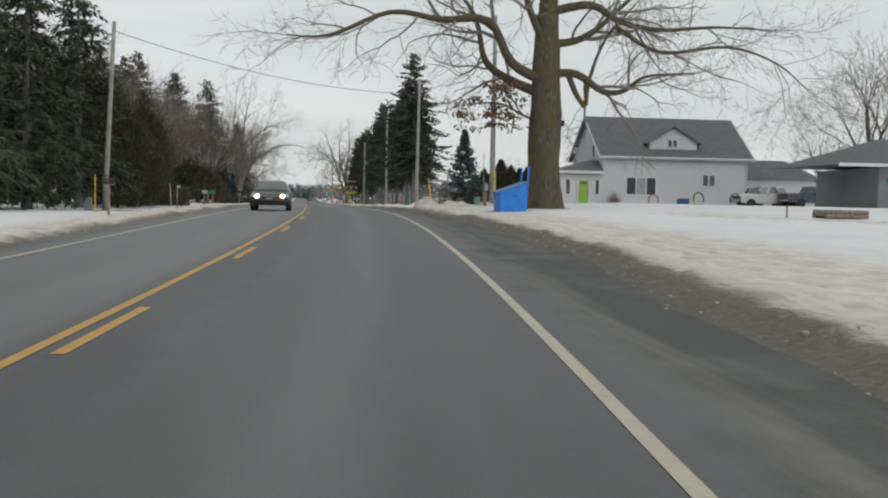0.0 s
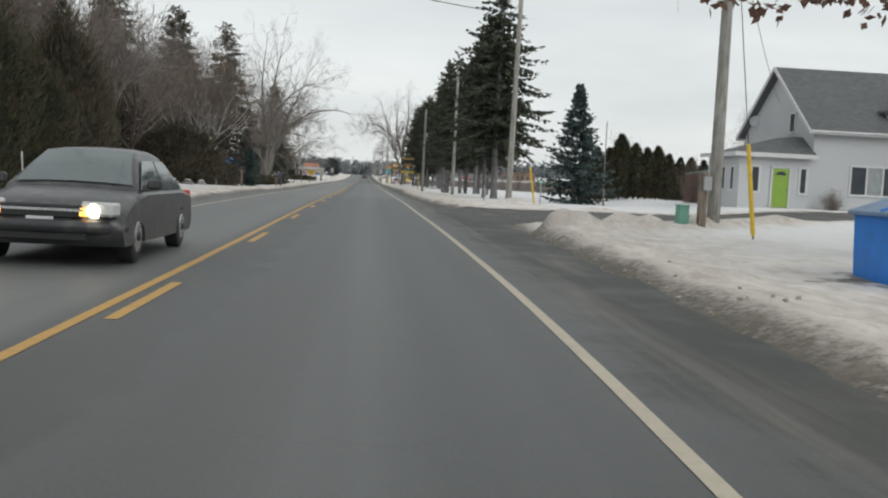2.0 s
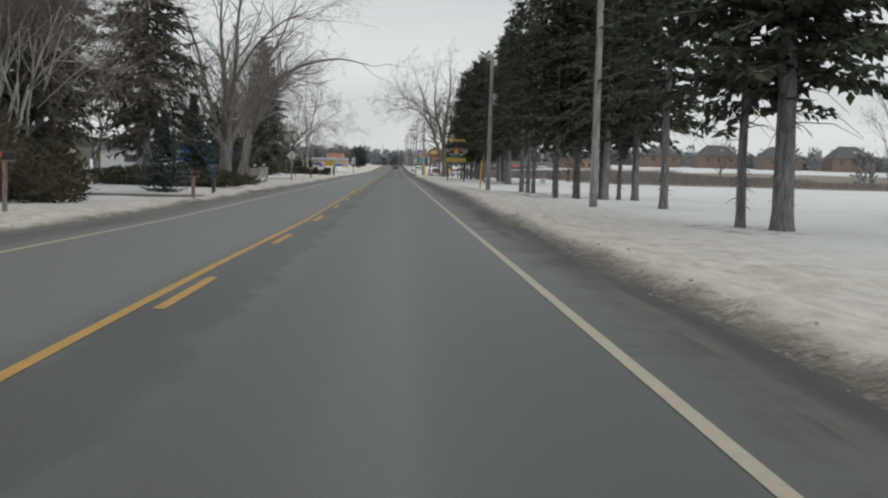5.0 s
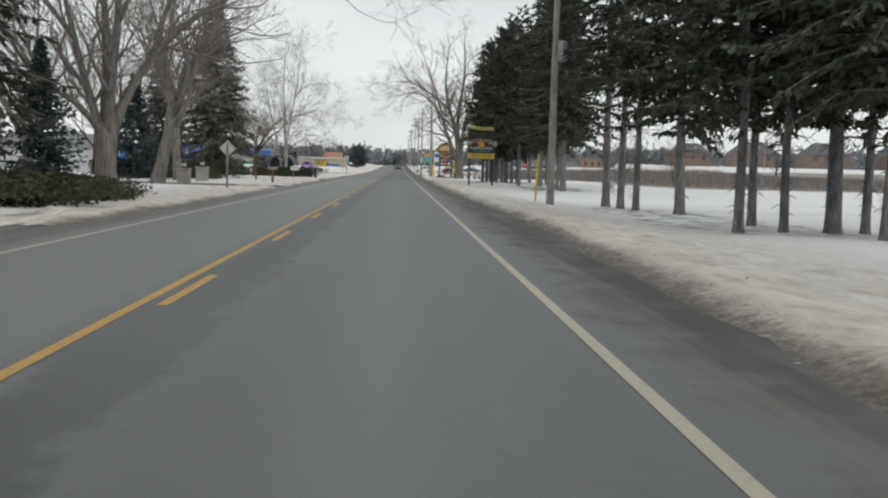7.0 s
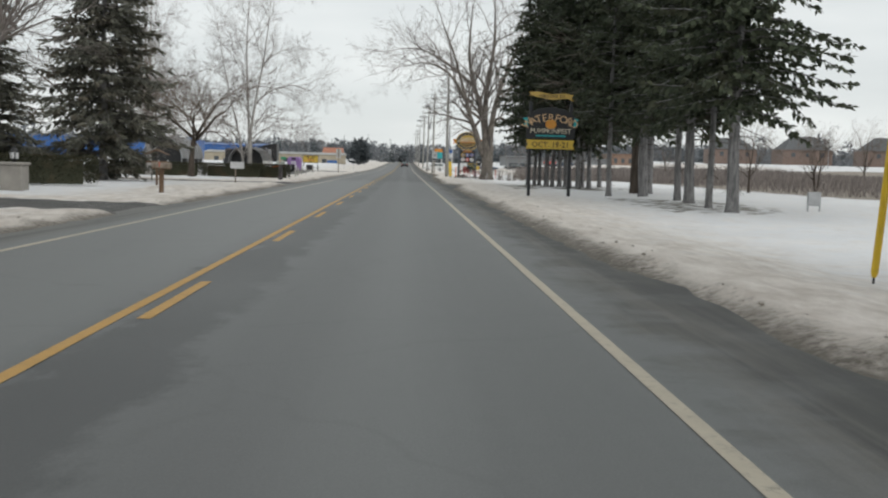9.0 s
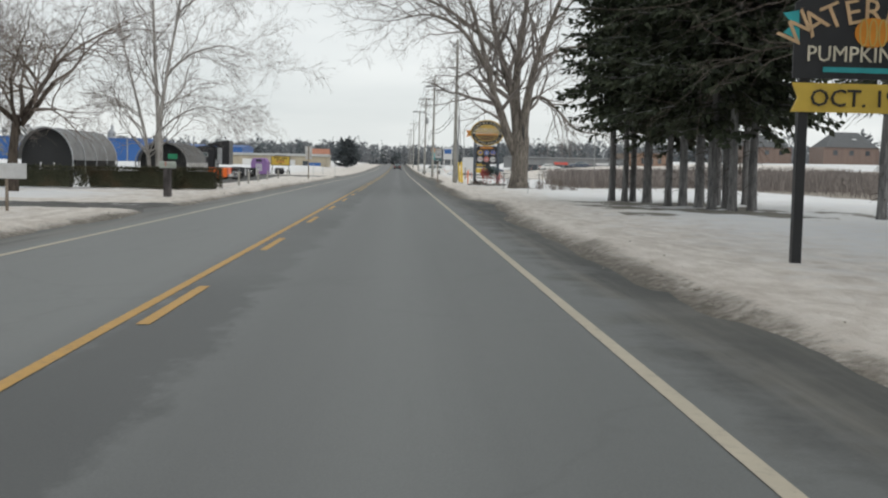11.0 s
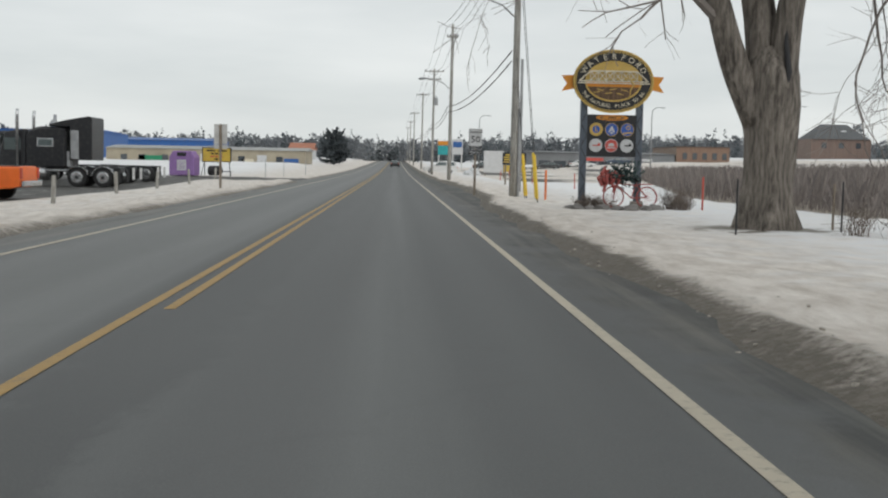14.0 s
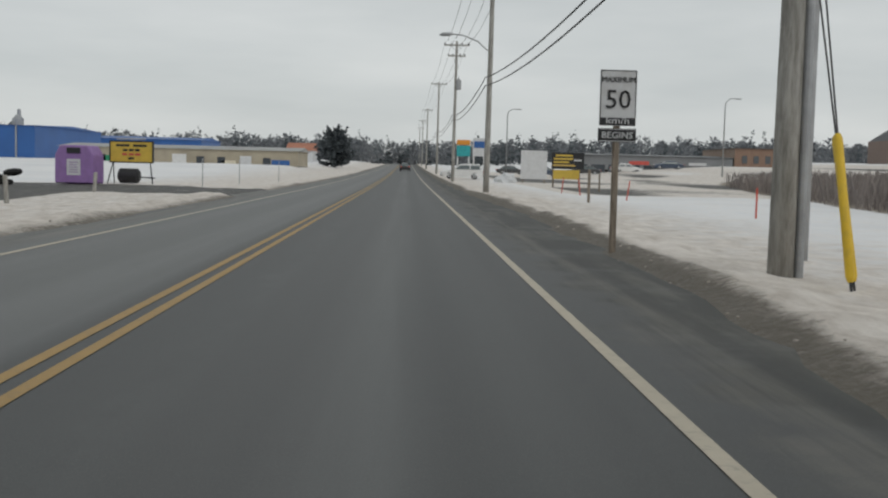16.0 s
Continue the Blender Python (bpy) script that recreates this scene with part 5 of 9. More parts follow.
ROW = ((13.9, 150.5, 0), (11.9, 155.2, 1), (13.3, 155.6, 1), (14.8, 155.9, 0), (15.9, 156.3, 1), (16.0, 152.4, 0), (13.98, 169.2, 0), (12.67, 171.3, 2), (12.6, 174.1, 2), (13.86, 160.0, 1), (11.35, 119.5, 1),
       (13.8, 199.0, 0), (13.9, 202.2, 1), (14.0, 205.4, 0), (14.3, 208.4, 1), (16.3, 238.0, 1), (15.8, 220.6, 0), (16.4, 226.2, 1), (11.6, 241.1, 2), (12.0, 240.4, 1), (12.4, 240.7, 1), (15.2, 240.4, 3), (15.0, 237.4, 1),
       (12.7, 236.0, 1), (13.1, 235.4, 3), (13.3, 234.0, 1), (13.3, 232.4, 3), (13.9, 232.8, 1), (13.7, 231.4, 1), (14.5, 231.8, 3), (12.5, 214.5, 1), (14.4, 215.5, 0))
rng1 = random.Random(3)
for x, y, kind in ROW:
    copy_thing((spruce_a, spruce_b, spruce_c, spruce_d)[kind], on_ground(x, y, rng1.uniform(0, 360), 0, rng1.uniform(0.88, 1.04)) @ Matrix.Diagonal((0.85, 0.85, 1, 1)))
dark = conifer("spruce_tree", "broad dark spruce with drooping boughs to the ground", 79, 17.5, 4.6, "needles", on_ground(-16.0, 65.0), clear=0.06, trunk_r=0.32, per=8, gaps=0.06, droop=26, whorl=0.5, sprig_len=0.42, sprig_w=0.05, density=1.8, group="dark spruces by the verge")
for x, y, rz, s in ((-19.5, 71, 80, 1.15), (-15.0, 74.5, 160, 0.98), (-23.5, 62, 30, 1.25), (-17.5, 56, 110, 1.12)):
    copy_thing(dark, on_ground(x, y, rz, 0, s))
dull = conifer("spruce_tree", "tall ragged brown-grey spruce with hanging twigs", 81, 19.0, 4.9, "needles_dull", on_ground(-14.8, 168.0), clear=0.13, trunk_r=0.30, per=9, gaps=0.10, droop=24, whorl=0.55, sprig_len=0.46, sprig_w=0.06, density=1.3, tip=0.62, dead=0.8, layered=0.8, group="brown-grey spruces behind the drive")
for x, y, rz, k in ((-18.5, 157, 80, 0.98), (-17.2, 146.5, 200, 0.93), (-22.5, 141, 310, 1.0), (-19.6, 130.5, 40, 0.95), (-25, 124, 150, 1.02), (-26.5, 111, 240, 0.98), (-21.5, 116.5, 100, 0.86), (-24.8, 147.5, 20, 0.95)):
    copy_thing(dull, on_ground(x, y, rz, 0, k))
brown_conifer = conifer("spruce_tree", "broad grey-green spruce with snow-dusted drooping twigs", 83, 16.5, 4.6, "needles_grey", on_ground(-13.3, 220.3), clear=0.04, trunk_r=0.22, per=10, gaps=0.05, density=2.1, droop=22, whorl=0.42, sprig_len=0.4, sprig_w=0.05, tip=0.85, layered=0.8)
copy_thing(brown_conifer, on_ground(-16.0, 212, 90, 0, 0.63))
blue = conifer("blue_spruce", "dense blue-green spruce standing in snow", 89, 7.9, 2.85, "needles_blue", on_ground(15.9, 106.8), clear=0.03, trunk_r=0.13, whorl=0.42, per=16, gaps=0.04, droop=6, density=1.25, sprig_len=0.27, sprig_w=0.06, tip=1.12, layered=0.2)
copy_thing(blue, on_ground(-12.6, 173.0, 80, 0, 0.82))
copy_thing(blue, on_ground(-16.2, 204.0, 20, 0, 0.95))
copy_thing(blue, on_ground(-9.8, 150.0, 20, 0, 0.55))
copy_thing(blue, on_ground(56.0, 92.0, 0, 0, 1.0))
copy_thing(blue, on_ground(61.0, 97.0, 120, 0, 0.8))

# cedars and hedges
green_cedar = bushy("cedar_tree", "dense dark green cedar reaching to the ground", 97, 7.8, 1.8, 1.7, "needles_cedar", on_ground(-13.9, 83.0), 15000, "column", 0.34, "tree", "roadside cedars", slim=0.09, shag=0.35)
copy_thing(green_cedar, on_ground(-15.8, 88.5, 90, 0, 1.08))
copy_thing(green_cedar, on_ground(-12.9, 87.5, 200, 0, 0.72))
brown_cedar = bushy("cedar_tree", "tall ragged brown-green cedar", 101, 8.2, 1.8, 1.7, "needles_brown", on_ground(-13.7, 94.5), 15000, "column", 0.36, "tree", "roadside cedars", slim=0.085, shag=0.4)
copy_thing(brown_cedar, on_ground(-15.0, 103.5, 60, 0, 0.92))
copy_thing(brown_cedar, on_ground(-18.0, 98.5, 160, 0, 1.1))
copy_thing(brown_cedar, on_ground(-19.0, 109.5, 20, 0, 0.98))
bushy("cedar_bush", "broad rounded cedar bush of dull brown-green", 103, 4.3, 2.55, 2.4, "needles_brown", on_ground(-13.0, 125.5), 20000, "ball", 0.36, "bush", slim=0.085, shag=0.3)
bushy("shrub", "low rounded brown shrub beside the drive", 107, 2.1, 1.6, 1.5, "needles_brown", on_ground(-10.4, 131.5), 2500, "ball", 0.24, "bush")
bushy("shrub", "low clipped brown shrub by the road", 109, 1.9, 1.5, 1.4, "needles_brown", on_ground(-11.6, 96.0), 2200, "ball", 0.24, "bush")
arbor = bushy("arborvitae", "narrow pointed dark green arborvitae in a row", 113, 5.0, 0.85, 0.85, "needles_cedar", on_ground(22.3, 121.0), 3200, "column", 0.26, "tree", "arborvitae row")
for i, (x, y, s) in enumerate(((19.2, 120.0, 0.72), (20.3, 120.6, 0.82), (21.3, 120.8, 0.8), (23.5, 121.3, 0.86), (24.6, 121.8, 0.8), (25.6, 122.2, 0.84), (26.8, 123.2, 0.74), (28.0, 124.0, 0.7), (29.2, 125.0, 0.72), (30.6, 126.0, 0.7), (32.0, 127.0, 0.74))):
    copy_thing(arbor, on_ground(x, y, i * 70, 0, s))
juniper = bushy("juniper_bed", "low spreading snow-dusted evergreen shrubs", 127, 1.1, 5.0, 2.2, "needles_cedar", on_ground(-12.5, 162.0), 4500, "ball", 0.24, "bush", "low evergreen beds")
copy_thing(juniper, on_ground(-12.2, 171.0, 10, 0, 0.7))
copy_thing(juniper, on_ground(-9.2, 166.5, -10) @ Matrix.Diagonal((0.42, 0.6, 0.5, 1)))
hedge = bushy("clipped_hedge", "clipped dark evergreen hedge with snow at its foot", 131, 1.15, 4.2, 0.75, "needles_cedar", on_ground(-14.2, 207.0, 35), 7500, "box", 0.17, "hedge", "clipped hedges", slim=0.13)
copy_thing(hedge, on_ground(-17.5, 213.0, 35))
copy_thing(hedge, on_ground(-12.2, 257.0, 0) @ Matrix.Diagonal((0.62, 1, 0.95, 1)))
copy_thing(hedge, on_ground(-9.75, 258.2, 2) @ Matrix.Diagonal((0.52, 1, 1.0, 1)))
copy_thing(hedge, on_ground(-19.0, 254.5, 8) @ Matrix.Diagonal((1.1, 1, 0.95, 1)))


# dry reeds and stalks on the field
def reeds(name, label, count, seed, y0, y1, x0, x1, height, material):
    rng = random.Random(seed)
    m = Mesh()
    xs = np.array([rng.uniform(x0, x1) for _ in range(count * 3)])
    ys = np.array([rng.uniform(y0, y1) for _ in range(count * 3)])
    ok = field_mask(xs, ys) > 0.45
    zs = ground_z(xs, ys, False)
    for x, y, z in [p for p, k in zip(zip(xs, ys, zs), ok) if k][:count]:
        h, w = height * rng.uniform(0.3, 1.15), rng.uniform(0.008, 0.03)
        a = rng.uniform(0, 3.14)
        dx, dy = math.cos(a) * w, math.sin(a) * w
        lx, ly = rng.uniform(-.25, .25), rng.uniform(-.25, .25)
        k = len(m.v)
        m.v += [(x - dx, y - dy, z - 0.05), (x + dx, y + dy, z - 0.05), (x + lx + dx * 0.6, y + ly + dy * 0.6, z + h * 0.8), (x + lx * 1.6, y + ly * 1.6, z + h)]
        m.f.append((k, k + 1, k + 2, k + 3))
    ob = new(name, m.raw(name, material))
    return tagged(ob, label, "dry grass", kind="stuff")


M["reed"] = make_needles("dry_reeds", (0.19, 0.168, 0.16), (0.34, 0.30, 0.278), (0.26, 0.225, 0.205), 0.1)
reeds("dry_reeds", "stand of dry brown reeds and weeds", 46000, 7, 271, 370, 15, 75, 1.35, "reed")
reeds("dry_stalks", "strip of dry brown field grass", 16000, 8, 216, 300, 26, 140, 0.9, "reed")


def far_woods(name, label, seed, n, spots, material, conif):
    rng = random.Random(seed)
    m = Mesh()
    for i in range(n):
        x, y, h = spots(rng)
        z = gz(x, y) - 0.5
        if rng.random() < conif:
            h *= 1.1
            for k in range(46):
                t = rng.random()
                a = rng.uniform(0, 6.28)
                r = (1 - t) * h * 0.2 + 0.2
                sprig(m, rng, Vector((x, y, z + t * h)), Vector((math.cos(a), math.sin(a), -0.25)), r * rng.uniform(0.7, 1.3) + 0.4, r * 0.22 + 0.28)
        else:
            m.tube([(x, y, z), (x + rng.uniform(-.5, .5), y, z + h * 0.5)], [0.25, 0.12], 3, False)
            for k in range(84):
                t, a = rng.random(), rng.uniform(0, 6.28)
                r = h * 0.34 * math.sin(math.pi * min(1, 0.18 + t * 0.8)) * math.sqrt(rng.random())
                p = Vector((x + math.cos(a) * r, y + math.sin(a) * r, z + h * (0.05 + 0.92 * t)))
                sprig(m, rng, p, Vector((math.cos(a) * 0.7, math.sin(a) * 0.7, rng.uniform(0.1, 1.2))), rng.uniform(0.8, 2.2), rng.uniform(0.18, 0.5))
    ob = new(name, m.raw(name, material))
    return tagged(ob, label, "woods", kind="stuff")


# skyline woods, with the haze of distance painted into their materials
far_woods("far_woods", "distant bare winter woods on the skyline", 17, 1000, lambda r: (r.uniform(-260, 430), r.uniform(640, 800), r.uniform(6, 9.5)), "twig_hazed", 0.0)
far_woods("far_conifers", "distant dark conifers on the skyline", 19, 800, lambda r: (r.uniform(-260, 430), r.uniform(620, 800), r.uniform(5, 8.5) if r.random() < 0.88 else r.uniform(8.5, 11.5)), "needles_hazed", 1.0)
far_woods("far_woods", "distant bare winter woods behind the fields", 21, 90, lambda r: (r.choice((r.uniform(110, 260), r.uniform(-260, -70))), r.uniform(330, 520), r.uniform(6, 9)), "twig_hazed", 0.0)
far_woods("far_woods", "woods closing off the far left side", 22, 90, lambda r: (r.uniform(-90, -38), r.uniform(-40, 180), r.uniform(10, 16)), "twig_brown", 0.2)
# this pine takes the far needles too, with haze in their colour
conifer("pine_tree", "round-headed dark pine beside the distant road", 137, 7.3, 4.6, "needles_hazed", on_ground(-11.0, 480), clear=0.12, trunk_r=0.3, whorl=0.55, per=9, droop=-6, sprig_len=0.6, sprig_w=0.16, density=1.6, tip=0.45, gaps=0.12)
# ---------------- kinds of things ----------------
def letters(text, size, depth=0.01, align="CENTER"):
    """Vertices and faces of a word in the built-in font, in its own x-y plane."""
    cu = bpy.data.curves.new("word", "FONT")
    cu.body, cu.size, cu.extrude, cu.align_x, cu.resolution_u = text, size, depth, align, 2
    ob = bpy.data.objects.new("word", cu)
    me = bpy.data.meshes.new_from_object(ob)
    v, f = [tuple(p.co) for p in me.vertices], [tuple(p.vertices) for p in me.polygons]
    bpy.data.objects.remove(ob)
    bpy.data.meshes.remove(me)
    bpy.data.curves.remove(cu)
    return v, f


def lettering(text, size, m, squeeze=1.0):
    """A mesh of a word that stands upright, read from -y, placed by m."""
    v, f = letters(text, size)
    k = m @ pose(0, 0, 0, 90) @ Matrix.Diagonal((squeeze, 1, 1, 1))
    return Mesh().add([k @ Vector(p) for p in v], f)


def arc_lettering(text, size, cx, cz, rx, rz, a0, a1, y, inward=False):
    """Letters set along an ellipse in the x-z plane."""
    out = Mesh()
    n = len(text)
    for i, ch in enumerate(text):
        if ch == " ":
            continue
        a = radians(a0 + (a1 - a0) * i / (n - 1))
        px, pz = cx + rx * math.cos(a), cz + rz * math.sin(a)
        turn = math.degrees(math.atan2(rz * math.sin(a), rx * math.cos(a))) + (90 if inward else -90)
        v, f = letters(ch, size)
        k = pose(px, y, pz) @ pose(0, 0, 0, 0, -turn, 0) @ pose(0, 0, 0, 90)
        out.add([k @ Vector(p) for p in v], f)
    return out


def ellipse(cx, cz, rx, rz, n=48, a0=0.0, a1=360.0):
    return [(cx + rx * math.cos(radians(a0 + (a1 - a0) * i / n)), cz + rz * math.sin(radians(a0 + (a1 - a0) * i / n))) for i in range(n + (0 if a1 - a0 >= 360 else 1))]


def ring(cx, cz, rx, rz, w, lo, hi, n=48):
    """A flat oval ring in the x-z plane, from y = lo to hi."""
    m = Mesh()
    for i in range(n):
        a, b = 2 * math.pi * i / n, 2 * math.pi * (i + 1) / n
        q = []
        for y in (lo, hi):
            for t in (a, b):
                q += [(cx + rx * math.cos(t), y, cz + rz * math.sin(t)), (cx + (rx - w) * math.cos(t), y, cz + (rz - w) * math.sin(t))]
        m.add(q, ((0, 2, 3, 1), (0, 4, 6, 2), (1, 3, 7, 5)))
    return m


def torus(mesh, c, r, w, axis="y", n=24, k=8, a0=0.0, a1=360.0):
    pts = []
    for i in range(n + 1):
        a = radians(a0 + (a1 - a0) * i / n)
        u, v = math.cos(a) * r, math.sin(a) * r
        pts.append({"y": (c[0] + u, c[1], c[2] + v), "x": (c[0], c[1] + u, c[2] + v), "z": (c[0] + u, c[1] + v, c[2])}[axis])
    return mesh.tube(pts, [w] * len(pts), k)


def sag(a, b, drop, n=14):
    a, b = Vector(a), Vector(b)
    return [a.lerp(b, i / n) - Vector((0, 0, drop * 4 * (i / n) * (1 - i / n))) for i in range(n + 1)]


def cable(name, label, a, b, drop, r=0.02):
    ob = new(name, Mesh().tube(sag(a, b, drop), [r] * 15, 5).data(name, "wire", True))
    return tagged(ob, label, "cable", "overhead cables")


def utility_pole(x, y, h, r=0.16, lean=(0, 0), arms=(), lamp=None, pot=False, conduit=False, material="pole_wood", label="weathered grey wooden utility pole"):
    ob = thing("utility_pole", label, "utility pole", on_ground(x, y), "utility poles")
    top = Vector((lean[0], lean[1], h))
    n = 6
    part("pole", Mesh().tube([Vector((0, 0, -0.2)).lerp(top, i / n) for i in range(n + 1)], [r * (1 - 0.34 * i / n) for i in range(n + 1)], 14), material, ob, smooth=True)
    for z, w in arms:
        c = top * (z / h)
        arm = part("crossarm", Mesh().box((c.x, c.y - r, z), (w, 0.1, 0.12)), "pole_wood", ob, bevel=0.01)
        for s in (-0.46, -0.2, 0.2, 0.46):
            part("insulator", Mesh().tube([(c.x + s * w, c.y - r, z + 0.06), (c.x + s * w, c.y - r, z + 0.14), (c.x + s * w, c.y - r, z + 0.2)], [0.045, 0.06, 0.03], 8), "steel_dark", arm)
        part("brace", Mesh().tube([(c.x - w * 0.28, c.y - r, z), (c.x, c.y - r * 0.8, z - 0.55)], [0.018, 0.018], 5), "galv", ob)
        part("brace", Mesh().tube([(c.x + w * 0.28, c.y - r, z), (c.x, c.y - r * 0.8, z - 0.55)], [0.018, 0.018], 5), "galv", ob)
    if lamp:
        z, reach = lamp
        arm = part("lamp_arm", Mesh().tube([(-0.1, 0, z), (-reach * 0.3, 0, z + 0.45), (-reach * 0.7, 0, z + 0.75), (-reach, 0, z + 0.8)], [0.035] * 4, 8), "galv", ob, "curved grey lamp arm")
        part("lamp_head", Mesh().tube([(-reach + 0.1, 0, z + 0.8), (-reach - 0.1, 0, z + 0.79), (-reach - 0.45, 0, z + 0.76), (-reach - 0.6, 0, z + 0.74)], [0.05, 0.1, 0.1, 0.03], 8), "galv", arm)
    if pot:
        tank = part("transformer", Mesh().tube([(0.34, -0.1, pot), (0.34, -0.1, pot + 0.06), (0.34, -0.1, pot + 0.85), (0.34, -0.1, pot + 0.92)], [0.2, 0.23, 0.23, 0.12], 14), "galv", ob, "grey transformer can")
        part("bushing", Mesh().tube([(0.34, -0.1, pot + 0.9), (0.34, -0.1, pot + 1.15)], [0.04, 0.025], 8), "steel_dark", tank)
    if conduit:
        part("conduit", Mesh().tube([(0.2, -0.08, 0), (0.19, -0.08, 3.6)], [0.055, 0.055], 10), "galv", ob, "grey cable conduit")
        part("cover_board", Mesh().box((0.27, 0.02, 2.9), (0.11, 0.09, 5.4)), "galv", ob)
    return ob


def guy_guard(x, y, tx, ty, tz, length=2.35, name="guy_guard"):
    """A yellow plastic guard on the wire that runs from (x, y) to (tx, ty, tz)."""
    z = gz(x, y)
    a, b = Vector((x, y, z - 0.05)), Vector((tx, ty, tz))
    d = (b - a).normalized()
    ob = thing(name, "yellow plastic guard on a pole's guy wire", "guy wire", Matrix.Translation((x, y, z)), "guy wires")
    o = Vector((x, y, z))
    part("guard", Mesh().tube([a + d * 0.15 - o, a + d * 0.22 - o, a + d * length - o, a + d * (length + 0.06) - o], [0.03, 0.052, 0.052, 0.03], 10), "yellow_plastic", ob, smooth=True)
    part("wire", Mesh().tube([a - o, b - o], [0.012, 0.012], 5), "wire", ob)
    part("anchor_rod", Mesh().tube([a - d * 0.1 - o, a + d * 0.25 - o], [0.016, 0.016], 6), "steel_dark", ob)
    return ob


def marker_post(x, y, h, material, label, r=0.03, lean=0.0, name="marker_post", cap=None):
    ob = thing(name, label, "marker post", on_ground(x, y) @ pose(0, 0, 0, 0, lean, 0), "marker posts")
    part("post", Mesh().tube([(0, 0, -0.1), (0, 0, h * 0.97), (0, 0, h)], [r, r, r * 0.5], 8), material, ob)
    if cap:
        part("reflector", Mesh().box((0, -r - 0.006, h * 0.88), (r * 1.9, 0.01, h * 0.13)), cap, ob, "bright reflector")
    return ob


def mailbox(x, y, h, material, label, rz=0.0, post="wood_post", size=(0.19, 0.48, 0.22), thick=0.1, tube=False):
    ob = thing("mailbox", label, "mailbox", on_ground(x, y, rz), "roadside mailboxes")
    part("post", Mesh().box((0, 0, h / 2 - 0.1), (thick, thick, h + 0.2)), post, ob, bevel=0.008)
    w, d, t = size
    prof = [(-w / 2, 0), (w / 2, 0), (w / 2, t * 0.55)] + [(w / 2 * math.cos(radians(a)), t * 0.55 + t * 0.45 * math.sin(radians(a))) for a in range(20, 180, 20)] + [(-w / 2, t * 0.55)]
    m = Mesh().extrude([(p[0], p[1] + h + 0.04) for p in prof], "y", -d / 2, d / 2)
    m.v = [(v[1], v[0], v[2]) for v in m.v]
    box = part("box", m, material, ob, bevel=0.006)
    part("plank", Mesh().box((0, 0, h + 0.02), (d * 0.95, w * 1.1, 0.035)), post, ob)
    part("flag", Mesh().box((-0.05, -w / 2 - 0.012, h + t * 0.8), (0.03, 0.012, 0.16)), "red_plastic", box)
    part("door", Mesh().box((d / 2 + 0.008, 0, h + 0.04 + t * 0.42), (0.014, w * 0.9, t * 0.75)), material, box, bevel=0.004)
    if tube:
        part("paper_tube", Mesh().box((0, 0.0, h - 0.2), (0.4, 0.15, 0.14)), material, ob, bevel=0.02)
        part("reflector", Mesh().cyl((0.02, -0.058, 0.55), (0.02, -0.075, 0.55), 0.075), "orange_plastic", ob, "round orange reflector")
    return ob


def wheel(parent, x, y, r, w, side, rim="chrome", name="wheel"):
    """side: -1 or 1, the way its face looks along y."""
    holder = part(name, Mesh().tube([(x, y - w / 2, r), (x, y - w * 0.42, r), (x, y + w * 0.42, r), (x, y + w / 2, r)], [r * 0.86, r, r, r * 0.86], 24), "rubber", parent, "black tyre")
    part("rim", Mesh().tube([(x, y + side * w * 0.5, r), (x, y + side * (w * 0.5 + 0.012), r)], [r * 0.62, r * 0.55], 18), rim, holder, "dull metal rim")
    part("hub", Mesh().tube([(x, y + side * (w * 0.5 + 0.01), r), (x, y + side * (w * 0.5 + 0.03), r)], [r * 0.2, r * 0.14], 10), "steel_dark", holder)
    return holder


def arched(profile, arches, n=9):
    """A side profile (x, z), walked along the underside through wheel arches (x, radius, z)."""
    out = list(profile)
    for cx, r, cz in arches:
        out += [(cx + r * math.cos(math.pi * i / n), cz + r * math.sin(math.pi * i / n)) for i in range(n + 1)]
    return out


def loft_body(outline, width, tuck, z_waist, bow=0.05, crown=0.045):
    """A car's hull: a side outline (x, z) drawn out across the width, bowed in plan, rounded at the shoulders and tucked in above the waist."""
    m = Mesh()
    n = len(outline)
    across = (-1.0, -0.985, -0.94, -0.86, -0.62, -0.3, 0.0, 0.3, 0.62, 0.86, 0.94, 0.985, 1.0)
    for s in across:
        a = abs(s)
        k = max(0.0, (a - 0.8) / 0.2)
        for x, z in outline:
            high = max(0.0, min(1.0, (z - 0.45 * z_waist) / (0.4 * z_waist)))
            y = s * width / 2 * (1 - (tuck * (z - z_waist) if z > z_waist else 0.0))
            m.v.append((x * (1 - bow * a ** 4), y, z - high * (crown * s * s + 0.07 * k * k)))
    rows = len(across)
    for k in range(rows - 1):
        for i in range(n):
            j = (i + 1) % n
            m.f.append((k * n + i, k * n + j, (k + 1) * n + j, (k + 1) * n + i))
    m.f.append(tuple(range(n)))
    m.f.append(tuple(range(rows * n - 1, (rows - 1) * n - 1, -1)))
    return m


def shaded(mesh, name, material, angle=38):
    """Mesh data, smooth but for its sharp edges."""
    me = mesh.data(name, material, True)
    me.set_sharp_from_angle(angle=radians(angle))
    return me


